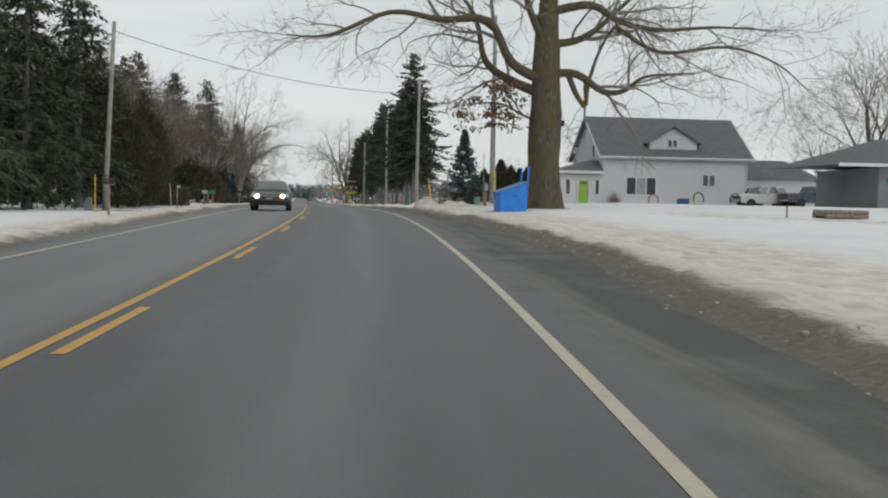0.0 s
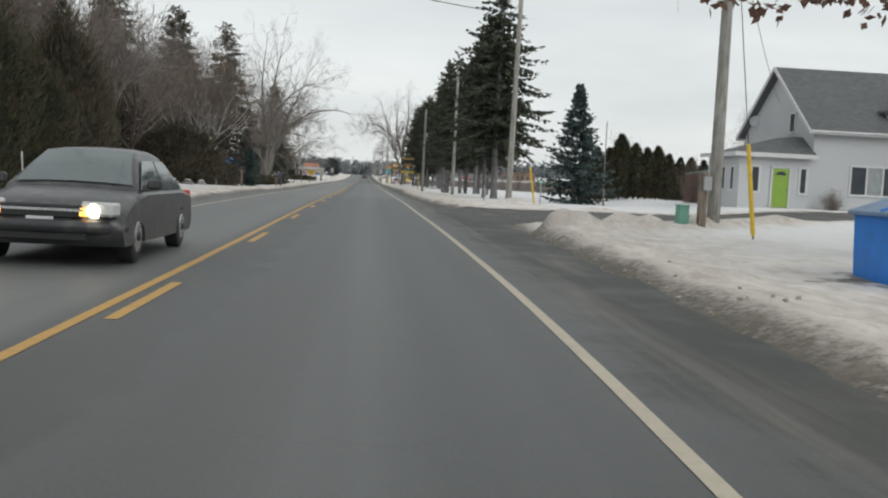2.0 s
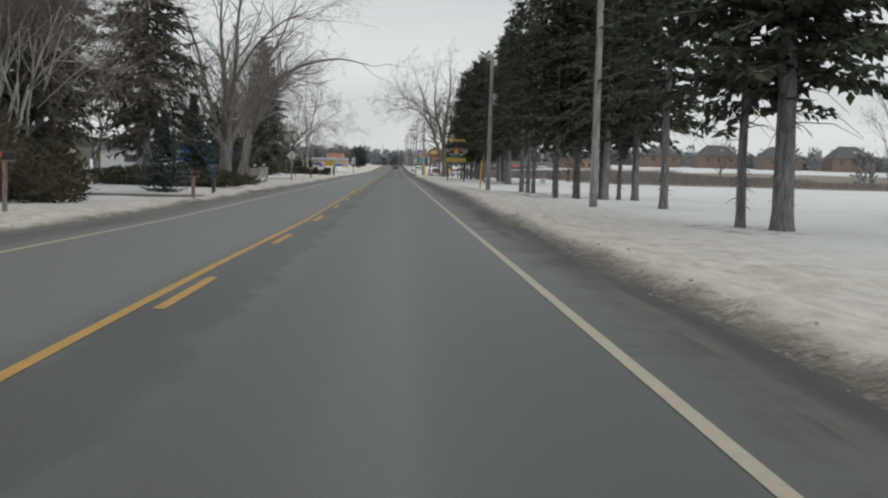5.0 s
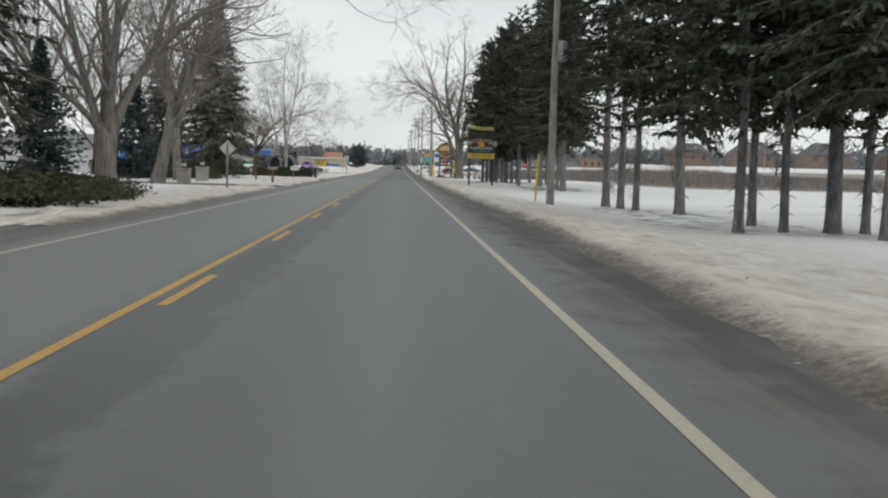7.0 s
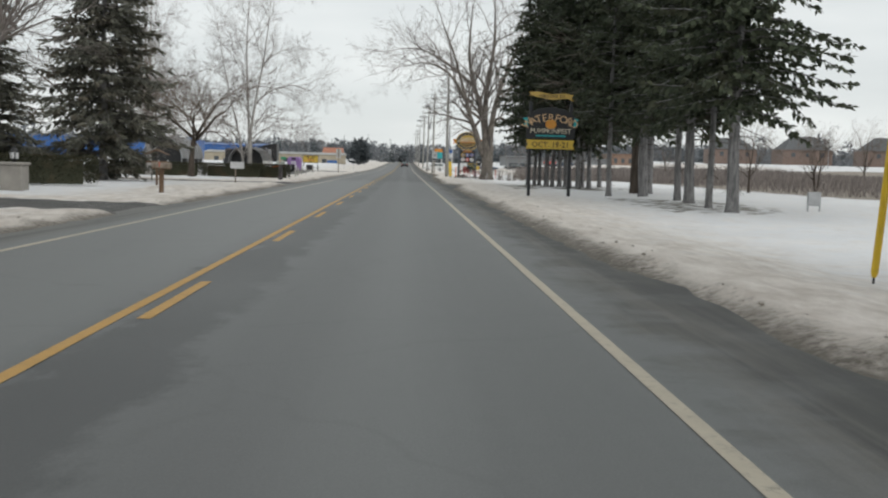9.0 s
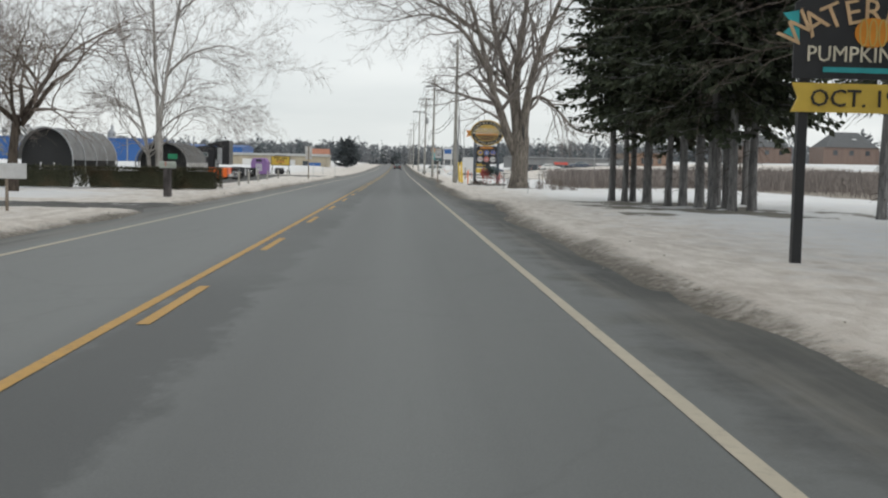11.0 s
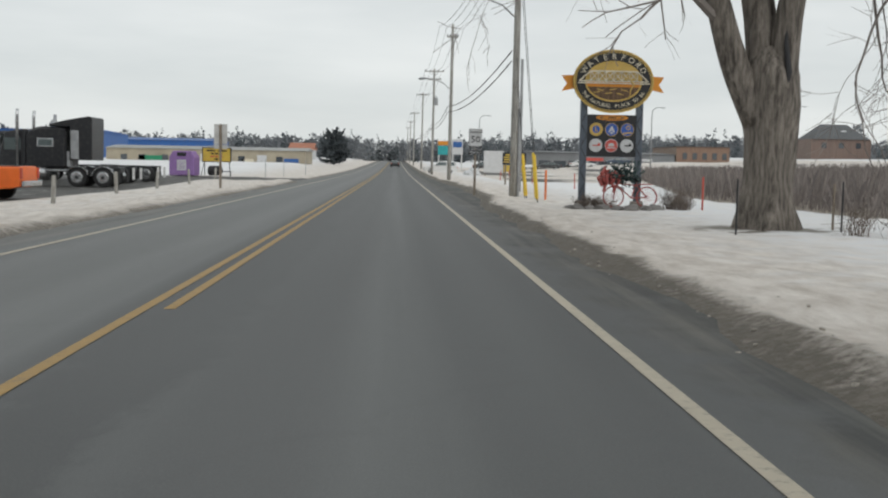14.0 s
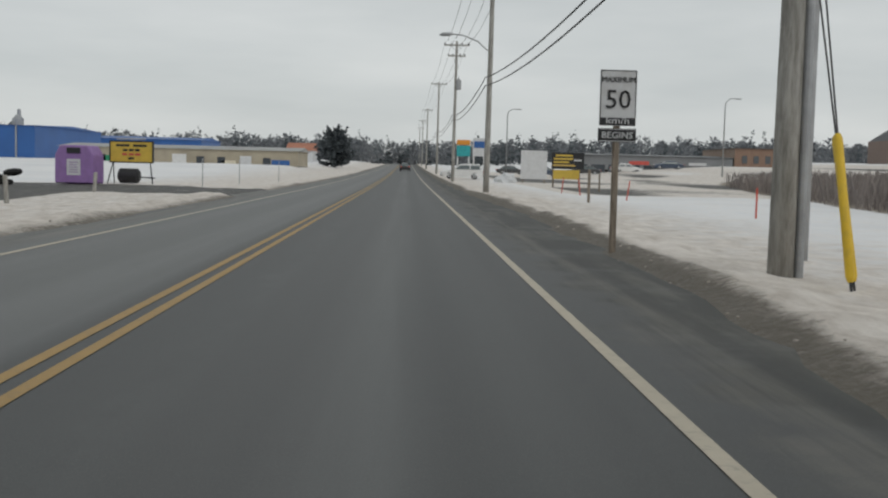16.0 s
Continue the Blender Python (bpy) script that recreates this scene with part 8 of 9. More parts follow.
# ---------------- town sign with its bicycle ----------------
TX, TY = 9.14, 276.15
town = thing("town_sign", "oval town welcome sign on two lattice posts", "sign", on_ground(TX, TY))
for s in (-1, 1):
    leg = part("post", Mesh().box((s * 0.86, 0, 1.6), (0.2, 0.2, 3.4)), "post_blue", town, "blue-grey post with diagonal lattice", bevel=0.01)
    for k in range(8):
        z = 0.45 + k * 0.36
        part("lattice", Mesh().tube([(s * 0.86 - 0.09 * (-1) ** k, -0.105, z), (s * 0.86 + 0.09 * (-1) ** k, -0.105, z + 0.34)], [0.012, 0.012], 4), "steel_dark", leg)
    part("foot", Mesh().box((s * 0.86, 0, 0.08), (0.36, 0.36, 0.3)), "stone", town, bevel=0.03)
CZ = 3.88
oval = part("oval", Mesh().extrude(ellipse(0, CZ, 1.24, 0.96, 56), "y", -0.16, -0.1), "sign_black", town, "black oval panel edged in gold")
part("rim", ring(0, CZ, 1.24, 0.96, 0.05, -0.18, -0.16, 56), "gold", oval)
part("rim", ring(0, CZ, 1.17, 0.89, 0.02, -0.175, -0.16, 56), "gold", oval)
part("inner_rim", ring(0, CZ, 0.88, 0.62, 0.05, -0.18, -0.16, 48), "gold", oval)
part("sunset", Mesh().extrude(ellipse(0, CZ + 0.03, 0.83, 0.57, 30, 0, 180), "y", -0.168, -0.162), "gold", oval, "gold evening sky")
part("sky_glow", Mesh().extrude([(-0.8, CZ - 0.17), (0.8, CZ - 0.17), (0.83, CZ), (-0.83, CZ)], "y", -0.166, -0.162), "sign_orange", oval)
part("water", Mesh().extrude(ellipse(0, CZ - 0.17, 0.78, 0.40, 24, 180, 360), "y", -0.168, -0.162), "brown_wood", oval, "dark rippled water")
for k, (x, z) in enumerate(((-0.4, -0.26), (0.0, -0.24), (0.35, -0.27), (-0.15, -0.36), (0.2, -0.38), (-0.5, -0.33))):
    part("ripple", Mesh().box((x, -0.172, CZ + z), (0.22, 0.006, 0.025), ry=10 * (-1) ** k), "gold", oval)
# the truss bridge
for z, w in ((CZ - 0.06, 2.2), (CZ - 0.0, 2.1)):
    part("bridge_deck", Mesh().box((0, -0.2, z), (w, 0.03, 0.035)), "sign_cream", oval)
part("bridge_top", Mesh().box((0, -0.2, CZ + 0.3), (1.45, 0.03, 0.04)), "sign_cream", oval)
NODES = [-0.72, -0.48, -0.24, 0.0, 0.24, 0.48, 0.72]
for i, x in enumerate(NODES):
    part("strut", Mesh().box((x, -0.2, CZ + 0.15), (0.025, 0.026, 0.3)), "sign_cream", oval)
    if i:
        a, b = NODES[i - 1], x
        part("diagonal", Mesh().tube([(a, -0.2, CZ + 0.01), (b, -0.2, CZ + 0.3)], [0.015, 0.015], 4), "sign_cream", oval)
        part("diagonal", Mesh().tube([(a, -0.2, CZ + 0.3), (b, -0.2, CZ + 0.01)], [0.015, 0.015], 4), "sign_cream", oval)
for s in (-1, 1):
    part("end_post", Mesh().tube([(s * 1.06, -0.2, CZ), (s * 0.72, -0.2, CZ + 0.3)], [0.02, 0.02], 4), "sign_cream", oval)
part("heron", Mesh().tube([(0.5, -0.21, CZ - 0.5), (0.52, -0.21, CZ - 0.25), (0.62, -0.21, CZ - 0.1), (0.5, -0.21, CZ + 0.05), (0.3, -0.21, CZ + 0.14)], [0.015, 0.02, 0.035, 0.02, 0.008], 6), "gold", oval, "slim gold bird shape")
part("lettering", arc_lettering("WATERFORD", 0.25, 0.0, CZ, 0.93, 0.67, 152, 28, -0.175), "sign_cream", oval, "arched pale place name")
part("lettering", arc_lettering("THE NATURAL PLACE TO BE", 0.155, 0.0, CZ, 1.08, 0.80, 208, 332, -0.175, True), "sign_cream", oval, "arched pale motto")
for s in (-1, 1):
    part("ribbon", Mesh().extrude([(s * 1.1, CZ + 0.18), (s * 1.58, CZ + 0.16), (s * 1.42, CZ - 0.08), (s * 1.58, CZ - 0.32), (s * 1.12, CZ - 0.22)], "y", -0.1, -0.06), "sign_orange", town, "orange swallow-tailed ribbon end")
panel = part("panel", Mesh().box((0, -0.06, 2.23), (1.56, 0.05, 1.28)), "sign_black", town, "black panel with round club emblems", bevel=0.008)
for rx, rz, mt, d in ((0.5, 0.09, "sign_orange", 0.095), (0.38, 0.062, "brown_wood", 0.1), (0.3, 0.045, "sign_orange", 0.105), (0.14, 0.02, "sign_black", 0.11)):
    part("wood_oval", Mesh().extrude(ellipse(0, 2.78, rx, rz, 30), "y", -d, -0.085), mt, panel)
for k, (mt, inner) in enumerate((("gold", "sign_blue"), ("sign_blue", "sign_white"), ("sign_blue", "gold"), ("sign_white", "sign_red"), ("sign_red", "sign_white"), ("sign_white", "steel_dark"))):
    cx, cz = (-0.48, 0.0, 0.48)[k % 3], 2.42 if k < 3 else 1.93
    em = part("emblem", Mesh().extrude(ellipse(cx, cz, 0.205, 0.205, 28), "y", -0.098, -0.084), mt, panel, "round club emblem")
    part("emblem_rim", ring(cx, cz, 0.205, 0.205, 0.016, -0.104, -0.098, 28), "gold" if k < 3 else "sign_white", em)
    if k == 0:
        part("shape", Mesh().extrude(ellipse(cx, cz, 0.115, 0.115, 20), "y", -0.106, -0.098), inner, em)
        part("shape", Mesh().box((cx - 0.02, -0.11, cz), (0.03, 0.01, 0.13)), "gold", em)
        part("shape", Mesh().box((cx + 0.015, -0.11, cz - 0.05), (0.09, 0.01, 0.03)), "gold", em)
    elif k == 1:
        part("shape", Mesh().extrude([(cx, cz + 0.13), (cx + 0.11, cz - 0.09), (cx, cz - 0.03), (cx - 0.11, cz - 0.09)], "y", -0.106, -0.098), inner, em)
        part("shape", Mesh().extrude([(cx - 0.06, cz - 0.08), (cx, cz - 0.15), (cx + 0.06, cz - 0.08)], "y", -0.106, -0.098), inner, em)
    elif k == 2:
        part("shape", ring(cx + 0.03, cz + 0.06, 0.07, 0.07, 0.025, -0.108, -0.098, 16), inner, em)
        part("shape", Mesh().box((cx, -0.104, cz - 0.1), (0.26, 0.012, 0.045), ry=-8), inner, em)
    elif k == 4:
        part("shape", Mesh().extrude(ellipse(cx, cz - 0.02, 0.1, 0.1, 12, 0, 180), "y", -0.106, -0.098), inner, em)
        part("shape", Mesh().box((cx, -0.102, cz - 0.07), (0.24, 0.01, 0.03)), inner, em)
    else:
        part("shape", Mesh().box((cx + (0.0 if k == 3 else 0.01), -0.102, cz), (0.2, 0.01, 0.035)), inner, em)
        part("shape", Mesh().extrude(ellipse(cx + 0.1, cz + 0.03, 0.045, 0.045, 10), "y", -0.106, -0.098), inner, em)
# bicycle leaning before the posts
def bow_mesh():
    """A heap of folded cloth loops with two hanging tails."""
    m, r = Mesh(), random.Random(12)
    for i in range(16):
        a, lift = radians(i * 47), 0.10 + 0.26 * r.random()
        out = Vector((0.26 * math.cos(a), 0.14 * math.sin(a), 0))
        c = Vector((-0.66, -0.07, 0.82)) + Vector((r.uniform(-.08, .08), 0, r.uniform(-.1, .1)))
        m.tube([c, c + out * 0.6 + Vector((0, 0, lift)), c + out * 1.1 + Vector((0, 0, lift * 0.5)), c + out * 0.7 - Vector((0, 0, 0.08)), c], [0.02, 0.055, 0.06, 0.05, 0.02], 5)
    for x in (-0.8, -0.5):
        m.tube([(-0.66, -0.1, 0.8), (x, -0.12, 0.62), (x - 0.03, -0.12, 0.46)], [0.03, 0.05, 0.04], 5)
    return m


bike = thing("bicycle", "old red-painted bicycle used as a planter", "bicycle", on_ground(9.65, 275.55, 0, 0.05))
for x in (-0.5, 0.52):
    wl0 = part("wheel", torus(Mesh(), (x, 0, 0.33), 0.31, 0.022, "y", 28, 6), "bike_red", bike, "red-painted wheel", smooth=True)
    for a in range(0, 180, 20):
        u = Vector((math.cos(radians(a)), 0, math.sin(radians(a)))) * 0.3
        part("spoke", Mesh().tube([Vector((x, 0, 0.33)) - u, Vector((x, 0, 0.33)) + u], [0.004, 0.004], 3), "bike_red", wl0)
for a, b in (((-0.5, 0, 0.33), (-0.36, 0, 0.82)), ((-0.38, 0, 0.74), (0.18, 0, 0.68)), ((-0.39, 0, 0.68), (0.05, 0, 0.3)), ((0.05, 0, 0.3), (0.2, 0, 0.8)), ((0.05, 0, 0.3), (0.52, 0, 0.33)), ((0.19, 0, 0.7), (0.52, 0, 0.33)), ((-0.36, 0, 0.82), (-0.34, 0, 0.95))):
    part("frame_tube", Mesh().tube([a, b], [0.018, 0.018], 7), "bike_red", bike)
part("handlebar", Mesh().tube([(-0.22, -0.26, 0.98), (-0.34, -0.2, 0.98), (-0.36, 0, 0.95), (-0.34, 0.2, 0.98), (-0.22, 0.26, 0.98)], [0.014] * 5, 6), "bike_red", bike)
part("saddle", Mesh().tube([(0.06, 0, 0.84), (0.2, 0, 0.85), (0.33, 0, 0.86)], [0.02, 0.06, 0.09], 8), "black_paint", bike)
part("carrier", Mesh().box((0.45, 0, 0.72), (0.42, 0.14, 0.03)), "bike_red", bike)
bow = part("bow", bow_mesh(), "bike_red", bike, "large red cloth bow")
rngb = random.Random(4)
sprays = Mesh()
for i in range(420):
    c = Vector((-0.25 + rngb.gauss(0, 0.26), rngb.gauss(0, 0.14), 0.95 + rngb.gauss(0, 0.16)))
    sprig(sprays, rngb, c, Vector((rngb.uniform(-1, 1), rngb.uniform(-1, 1), rngb.uniform(-0.2, 1.2))), rngb.uniform(0.12, 0.3), 0.03)
part("evergreen_sprays", sprays.raw("evergreen_sprays", "needles_blue"), None, bike, "cut evergreen boughs")
for i, (x, y, s) in enumerate(((8.1, 275.6, 0.28), (8.45, 275.4, 0.22), (8.8, 275.2, 0.3), (9.15, 275.0, 0.26), (9.6, 274.95, 0.32), (10.05, 275.05, 0.25), (10.4, 275.3, 0.3), (7.9, 276.0, 0.2), (10.5, 275.9, 0.22))):
    st = bmesh.new()
    bmesh.ops.create_icosphere(st, subdivisions=2, radius=s)
    for v in st.verts:
        v.co *= 0.75 + 0.5 * noise.noise(v.co * 4 + Vector((i, 0, 0)))
        v.co.z *= 0.62
    me = bpy.data.meshes.new("stone")
    st.to_mesh(me)
    st.free()
    me.materials.append(M["rock"])
    ob = new("stone", me)
    ob.matrix_basis = on_ground(x, y, i * 50, 0.03)
    tagged(ob, "rough grey garden stone edging the sign bed", "stone", "stones round the sign")
for i, (x, y, h) in enumerate(((8.3, 275.9, 0.5), (8.9, 275.7, 0.45), (11.0, 275.9, 0.75), (11.5, 276.3, 0.8), (11.2, 275.4, 0.6), (8.6, 276.4, 0.5))):
    twiggy(x, y, h, 0.4, 30 + i, "withered brown garden shrub by the sign", 60)
marker_post(12.2, 276.6, 1.05, "red_plastic", "thin red marker stake in the snow", 0.03)
marker_post(12.0, 266.0, 1.0, "wood_post", "thin grey stake beside the maple", 0.028)
marker_post(9.3, 264.2, 1.1, "steel_dark", "thin dark stake beside the maple", 0.02)
marker_post(11.6, 264.6, 1.05, "steel_dark", "thin dark stake beside the maple", 0.02)
marker_post(9.4, 252.3, 0.75, "galv", "thin leaning grey stake in the snow", 0.02, lean=5)
marker_post(15.6, 267.5, 0.6, "wood_post", "thin stake at the field's edge", 0.025)
for i, (x, y) in enumerate(((11.5, 263.6), (12.4, 263.2), (12.9, 264.2), (13.6, 263.4))):
    twiggy(x, y, 0.8, 0.5, 50 + i, "tangle of dry brush by the maple", 36)

# ---------------- speed sign ----------------
sp = thing("speed_sign", "white maximum 50 speed sign on a wooden post", "road sign", on_ground(6.1, 291.5))
part("post", Mesh().box((0, 0.05, 1.4), (0.1, 0.1, 3.0)), "wood_post", sp, bevel=0.01)
face = part("panel", Mesh().box((0, -0.015, 2.52), (0.6, 0.012, 0.9)), "sign_white", sp, "white sheeting with black figures", bevel=0.004)
for z, w, h in ((2.955, 0.57, 0.012), (2.085, 0.57, 0.012)):
    part("border", Mesh().box((0, -0.024, z), (w, 0.004, h)), "sign_black", face)
for x in (-0.285, 0.285):
    part("border", Mesh().box((x, -0.024, 2.52), (0.012, 0.004, 0.87)), "sign_black", face)
part("lettering", lettering("MAXIMUM", 0.125, pose(0, -0.03, 2.77), 0.95), "sign_black", face)
part("figures", lettering("50", 0.43, pose(0, -0.03, 2.35), 1.0), "sign_black", face)
foot = part("unit_panel", Mesh().box((0, -0.026, 2.14), (0.56, 0.006, 0.12)), "sign_black", face, "black strip with white unit")
part("lettering", lettering("km/h", 0.15, pose(0, -0.042, 2.105), 1.3), "sign_white", foot)
tab = part("tab", Mesh().box((0, -0.015, 1.92), (0.62, 0.012, 0.22)), "sign_black", sp, "black tab with white lettering", bevel=0.004)
part("lettering", lettering("BEGINS", 0.15, pose(0, -0.035, 1.87), 1.05), "sign_white", tab)
for z in (1.99, 1.85):
    part("bar", Mesh().box((0, -0.024, z + (0.025 if z > 1.9 else -0.025)), (0.58, 0.004, 0.01)), "sign_white", tab)
back = thing("road_sign", "tall blank back of a road sign on a post", "road sign", on_ground(-5.4, 292.4))
part("post", Mesh().box((0, 0, 1.4), (0.1, 0.1, 3.0)), "wood_post", back, bevel=0.01)
part("panel", Mesh().box((0, 0.06, 2.45), (0.6, 0.015, 0.9)), "sign_back", back, bevel=0.004)
part("panel", Mesh().box((0, 0.06, 1.88), (0.6, 0.015, 0.2)), "sign_back", back, bevel=0.004)

# ---------------- truck yard on the left ----------------
def shelter(x0, x1, y0, y1, h, hoops, label):
    ob = thing("hoop_shelter", label, "shelter", pose(0, 0, 0), "hoop shelters")
    z0 = gz((x0 + x1) / 2, y0)
    cx, w = (x0 + x1) / 2, (x1 - x0) / 2
    side = 1.5

    def arc(y, k=1.0, grow=0.0):
        return [(cx - w - grow, y, z0)] + [(cx - (w + grow) * math.cos(radians(a)), y, z0 + side + (h - side + grow) * math.sin(radians(a))) for a in range(0, 181, 15)] + [(cx + w + grow, y, z0)]
    a, b = arc(y0 + 0.25), arc(y1)
    n = len(a)
    m = Mesh()
    ai, bi = arc(y0 + 0.25, 1, -0.05), arc(y1, 1, -0.05)
    m.add(a + b + ai + bi, [(i, i + 1, n + i + 1, n + i) for i in range(1, n - 2)] + [(2 * n + i + 1, 2 * n + i, 3 * n + i, 3 * n + i + 1) for i in range(1, n - 2)])
    part("cover", m.raw("cover", "canvas", True), None, ob, "grey tarpaulin cover")
    part("front_sheet", Mesh().add(arc(y0 + 0.9, 1, -0.06), [tuple(range(n))]), "canvas_dark", ob, "black tarpaulin front")
    part("back_sheet", Mesh().add(arc(y1 - 0.1, 1, -0.06), [tuple(range(n))]), "canvas", ob)
    for i in range(hoops):
        y = y0 + (y1 - y0) * i / (hoops - 1)
        part("hoop", Mesh().tube(arc(y, 1, 0.03), [0.045] * n, 6), "canvas" if hoops > 6 else "galv", ob, smooth=True)
        if hoops > 6:
            part("side_post", Mesh().box((cx + w + 0.1, y, z0 + 0.75), (0.09, 0.12, 1.5)), "white_metal", ob, "white timber side post")
    for s in (-1, 1):
        part("kick_board", Mesh().box((cx + s * w, (y0 + y1) / 2, z0 + 0.25), (0.06, y1 - y0, 0.4)), "white_metal", ob)
    for x in (-0.5, 0.4):
        part("brace", Mesh().box((cx + x, y0 + 0.85, z0 + 1.05), (0.09, 0.04, 0.5)), "white_metal", ob)


shelter(-14.0, -10.85, 265.0, 271.8, 2.75, 9, "black-fronted hoop shelter with white ribs")
shelter(-23.4, -19.6, 270.5, 282.0, 3.7, 5, "large grey tarpaulin hoop shelter")
pickup("pickup_truck", "bright orange pickup truck parked in the yard", on_ground(-13.9, 283.9, 180), "paint_orange", L=5.7, Wd=2.0, H=1.88)


def tractor(m, label):
    """Front along -x."""
    ob = thing("truck_tractor", label, "truck", m)
    part("chassis", Mesh().box((-1.1, 0, 0.9), (7.8, 0.85, 0.28)), "steel_dark", ob, bevel=0.03)
    part("hood", Mesh().add([(-5.2, -0.75, 0.9), (-3.4, -1.05, 0.8), (-3.4, 1.05, 0.8), (-5.2, 0.75, 0.9), (-5.1, -0.6, 1.75), (-3.4, -0.85, 2.1), (-3.4, 0.85, 2.1), (-5.1, 0.6, 1.75)],
                            ((3, 2, 1, 0), (4, 5, 6, 7), (0, 1, 5, 4), (1, 2, 6, 5), (2, 3, 7, 6), (3, 0, 4, 7))), "paint_black", ob, bevel=0.1)
    part("grille", Mesh().box((-5.2, 0, 1.35), (0.08, 1.0, 0.8)), "chrome", ob, bevel=0.03)
    cab = part("cab", Mesh().add([(-3.5, -1.15, 0.9), (-1.9, -1.2, 0.9), (-1.9, 1.2, 0.9), (-3.5, 1.15, 0.9), (-3.05, -1.05, 2.85), (-1.9, -1.15, 3.0), (-1.9, 1.15, 3.0), (-3.05, 1.05, 2.85)],
                                 ((3, 2, 1, 0), (4, 5, 6, 7), (0, 1, 5, 4), (1, 2, 6, 5), (2, 3, 7, 6), (3, 0, 4, 7))), "paint_black", ob, bevel=0.06)
    for s in (-1, 1):
        part("side_window", Mesh().box((-2.6, s * 1.165, 2.2), (0.85, 0.03, 0.62)), "car_glass", cab, bevel=0.01)
        part("mirror", Mesh().box((-3.2, s * 1.42, 2.25), (0.1, 0.24, 0.6)), "chrome", cab, bevel=0.03)
    part("windscreen", Mesh().box((-3.32, 0, 2.4), (0.03, 1.9, 0.6), ry=13), "car_glass", cab)
    roof = [(-2.0, 0.95), (0.15, 0.95), (0.2, 2.95), (0.0, 3.12), (-1.1, 3.14), (-1.7, 3.0), (-2.0, 2.7)]
    slp = part("sleeper", Mesh().extrude(roof, "y", -1.2, 1.2), "paint_black", ob, "rounded black sleeper box", bevel=0.14)
    part("fairing", Mesh().extrude([(0.35, 1.4), (1.5, 1.4), (1.52, 3.66), (1.3, 3.7), (0.2, 3.5), (-0.75, 3.25), (-0.75, 3.16), (0.35, 3.12)], "y", -1.17, 1.17), "paint_black", ob, "tall black wind fairing", bevel=0.05)
    part("window", Mesh().box((-0.9, -1.215, 2.3), (0.72, 0.03, 0.32)), "car_glass", slp, bevel=0.008)
    part("window_trim", Mesh().box((-0.9, -1.202, 2.3), (0.86, 0.03, 0.46)), "chrome", slp, bevel=0.01)
    part("deflector", Mesh().box((0.62, -1.19, 2.2), (0.42, 0.06, 1.5)), "galv", ob, "grey side deflector", bevel=0.02)
    part("tool_box", Mesh().box((0.26, -0.85, 1.45), (0.16, 0.5, 0.8)), "galv", ob, bevel=0.02)
    for s in (-1, 1):
        part("exhaust_stack", Mesh().tube([(-2.3, s * 1.3, 0.9), (-2.3, s * 1.3, 3.7), (-2.26, s * 1.3, 4.02)], [0.085, 0.085, 0.08], 12), "chrome", ob, smooth=True)
        part("fuel_tank", Mesh().tube([(-3.0, s * 0.98, 0.72), (-0.9, s * 0.98, 0.72)], [0.32, 0.32], 16), "chrome", ob, smooth=True)
        part("side_skirt", Mesh().box((-0.5, s * 1.12, 0.86), (1.5, 0.08, 0.12)), "chrome", ob)
        wheel(ob, -4.2, s * 1.02, 0.5, 0.3, s)
        for wx in (0.72, 2.07):
            wheel(ob, wx, s * 0.93, 0.5, 0.55, s)
            fender = Mesh()
            pts = [(wx + 0.62 * math.cos(radians(a)), 0.5 + 0.6 * math.sin(radians(a))) for a in range(10, 171, 16)]
            inner = [(wx + 0.58 * math.cos(radians(a)), 0.5 + 0.56 * math.sin(radians(a))) for a in range(170, 9, -16)]
            fender.extrude(pts + inner, "y", s * 0.93 - 0.3, s * 0.93 + 0.3)
            part("mudguard", fender, "chrome", ob, "bright half-round mudguard")
        part("mud_flap", Mesh().box((2.85, s * 0.93, 0.55), (0.03, 0.55, 0.6)), "rubber", ob)
    part("fifth_wheel", Mesh().tube([(2.1, 0, 1.02), (2.1, 0, 1.2)], [0.5, 0.46], 16), "steel_dark", ob)
    return ob


tractor(on_ground(-15.6, 304.0, 0, 0, 1.04), "black long-nosed truck tractor with chrome stacks")
for i, (x, y) in enumerate(((-15.8, 310.0), (-15.2, 314.0))):
    tail = thing("truck_tail", "rear frame and wheels of a parked truck", "truck", on_ground(x, y, 0), "parked truck frames")
    part("chassis", Mesh().box((-0.6, 0, 0.9), (6.0, 0.85, 0.26)), "steel_dark", tail, bevel=0.03)
    part("cab", Mesh().box((-4.6, 0, 1.9), (2.6, 2.3, 2.3)), "paint_blue" if i else "paint_black", tail, bevel=0.12)
    for s in (-1, 1):
        for wx in (0.4, 1.75):
            wheel(tail, wx, s * 0.93, 0.5, 0.55, s)
        wheel(tail, -4.6, s * 1.0, 0.5, 0.3, s)
        part("mud_flap", Mesh().box((2.5, s * 0.93, 0.6), (0.03, 0.55, 0.7)), "white_metal", tail)
for x, y, h, ln in ((-8.2, 269.6, 0.95, 0), (-9.0, 280.0, 0.95, 2), (-9.6, 290.6, 0.95, -2), (-10.0, 300.4, 0.9, 2), (-9.8, 308.2, 0.9, -3), (-9.9, 318.0, 0.8, 4)):
    marker_post(x, y, h, "pole_wood", "stout weathered grey bollard post", 0.08, lean=ln, name="bollard_post")
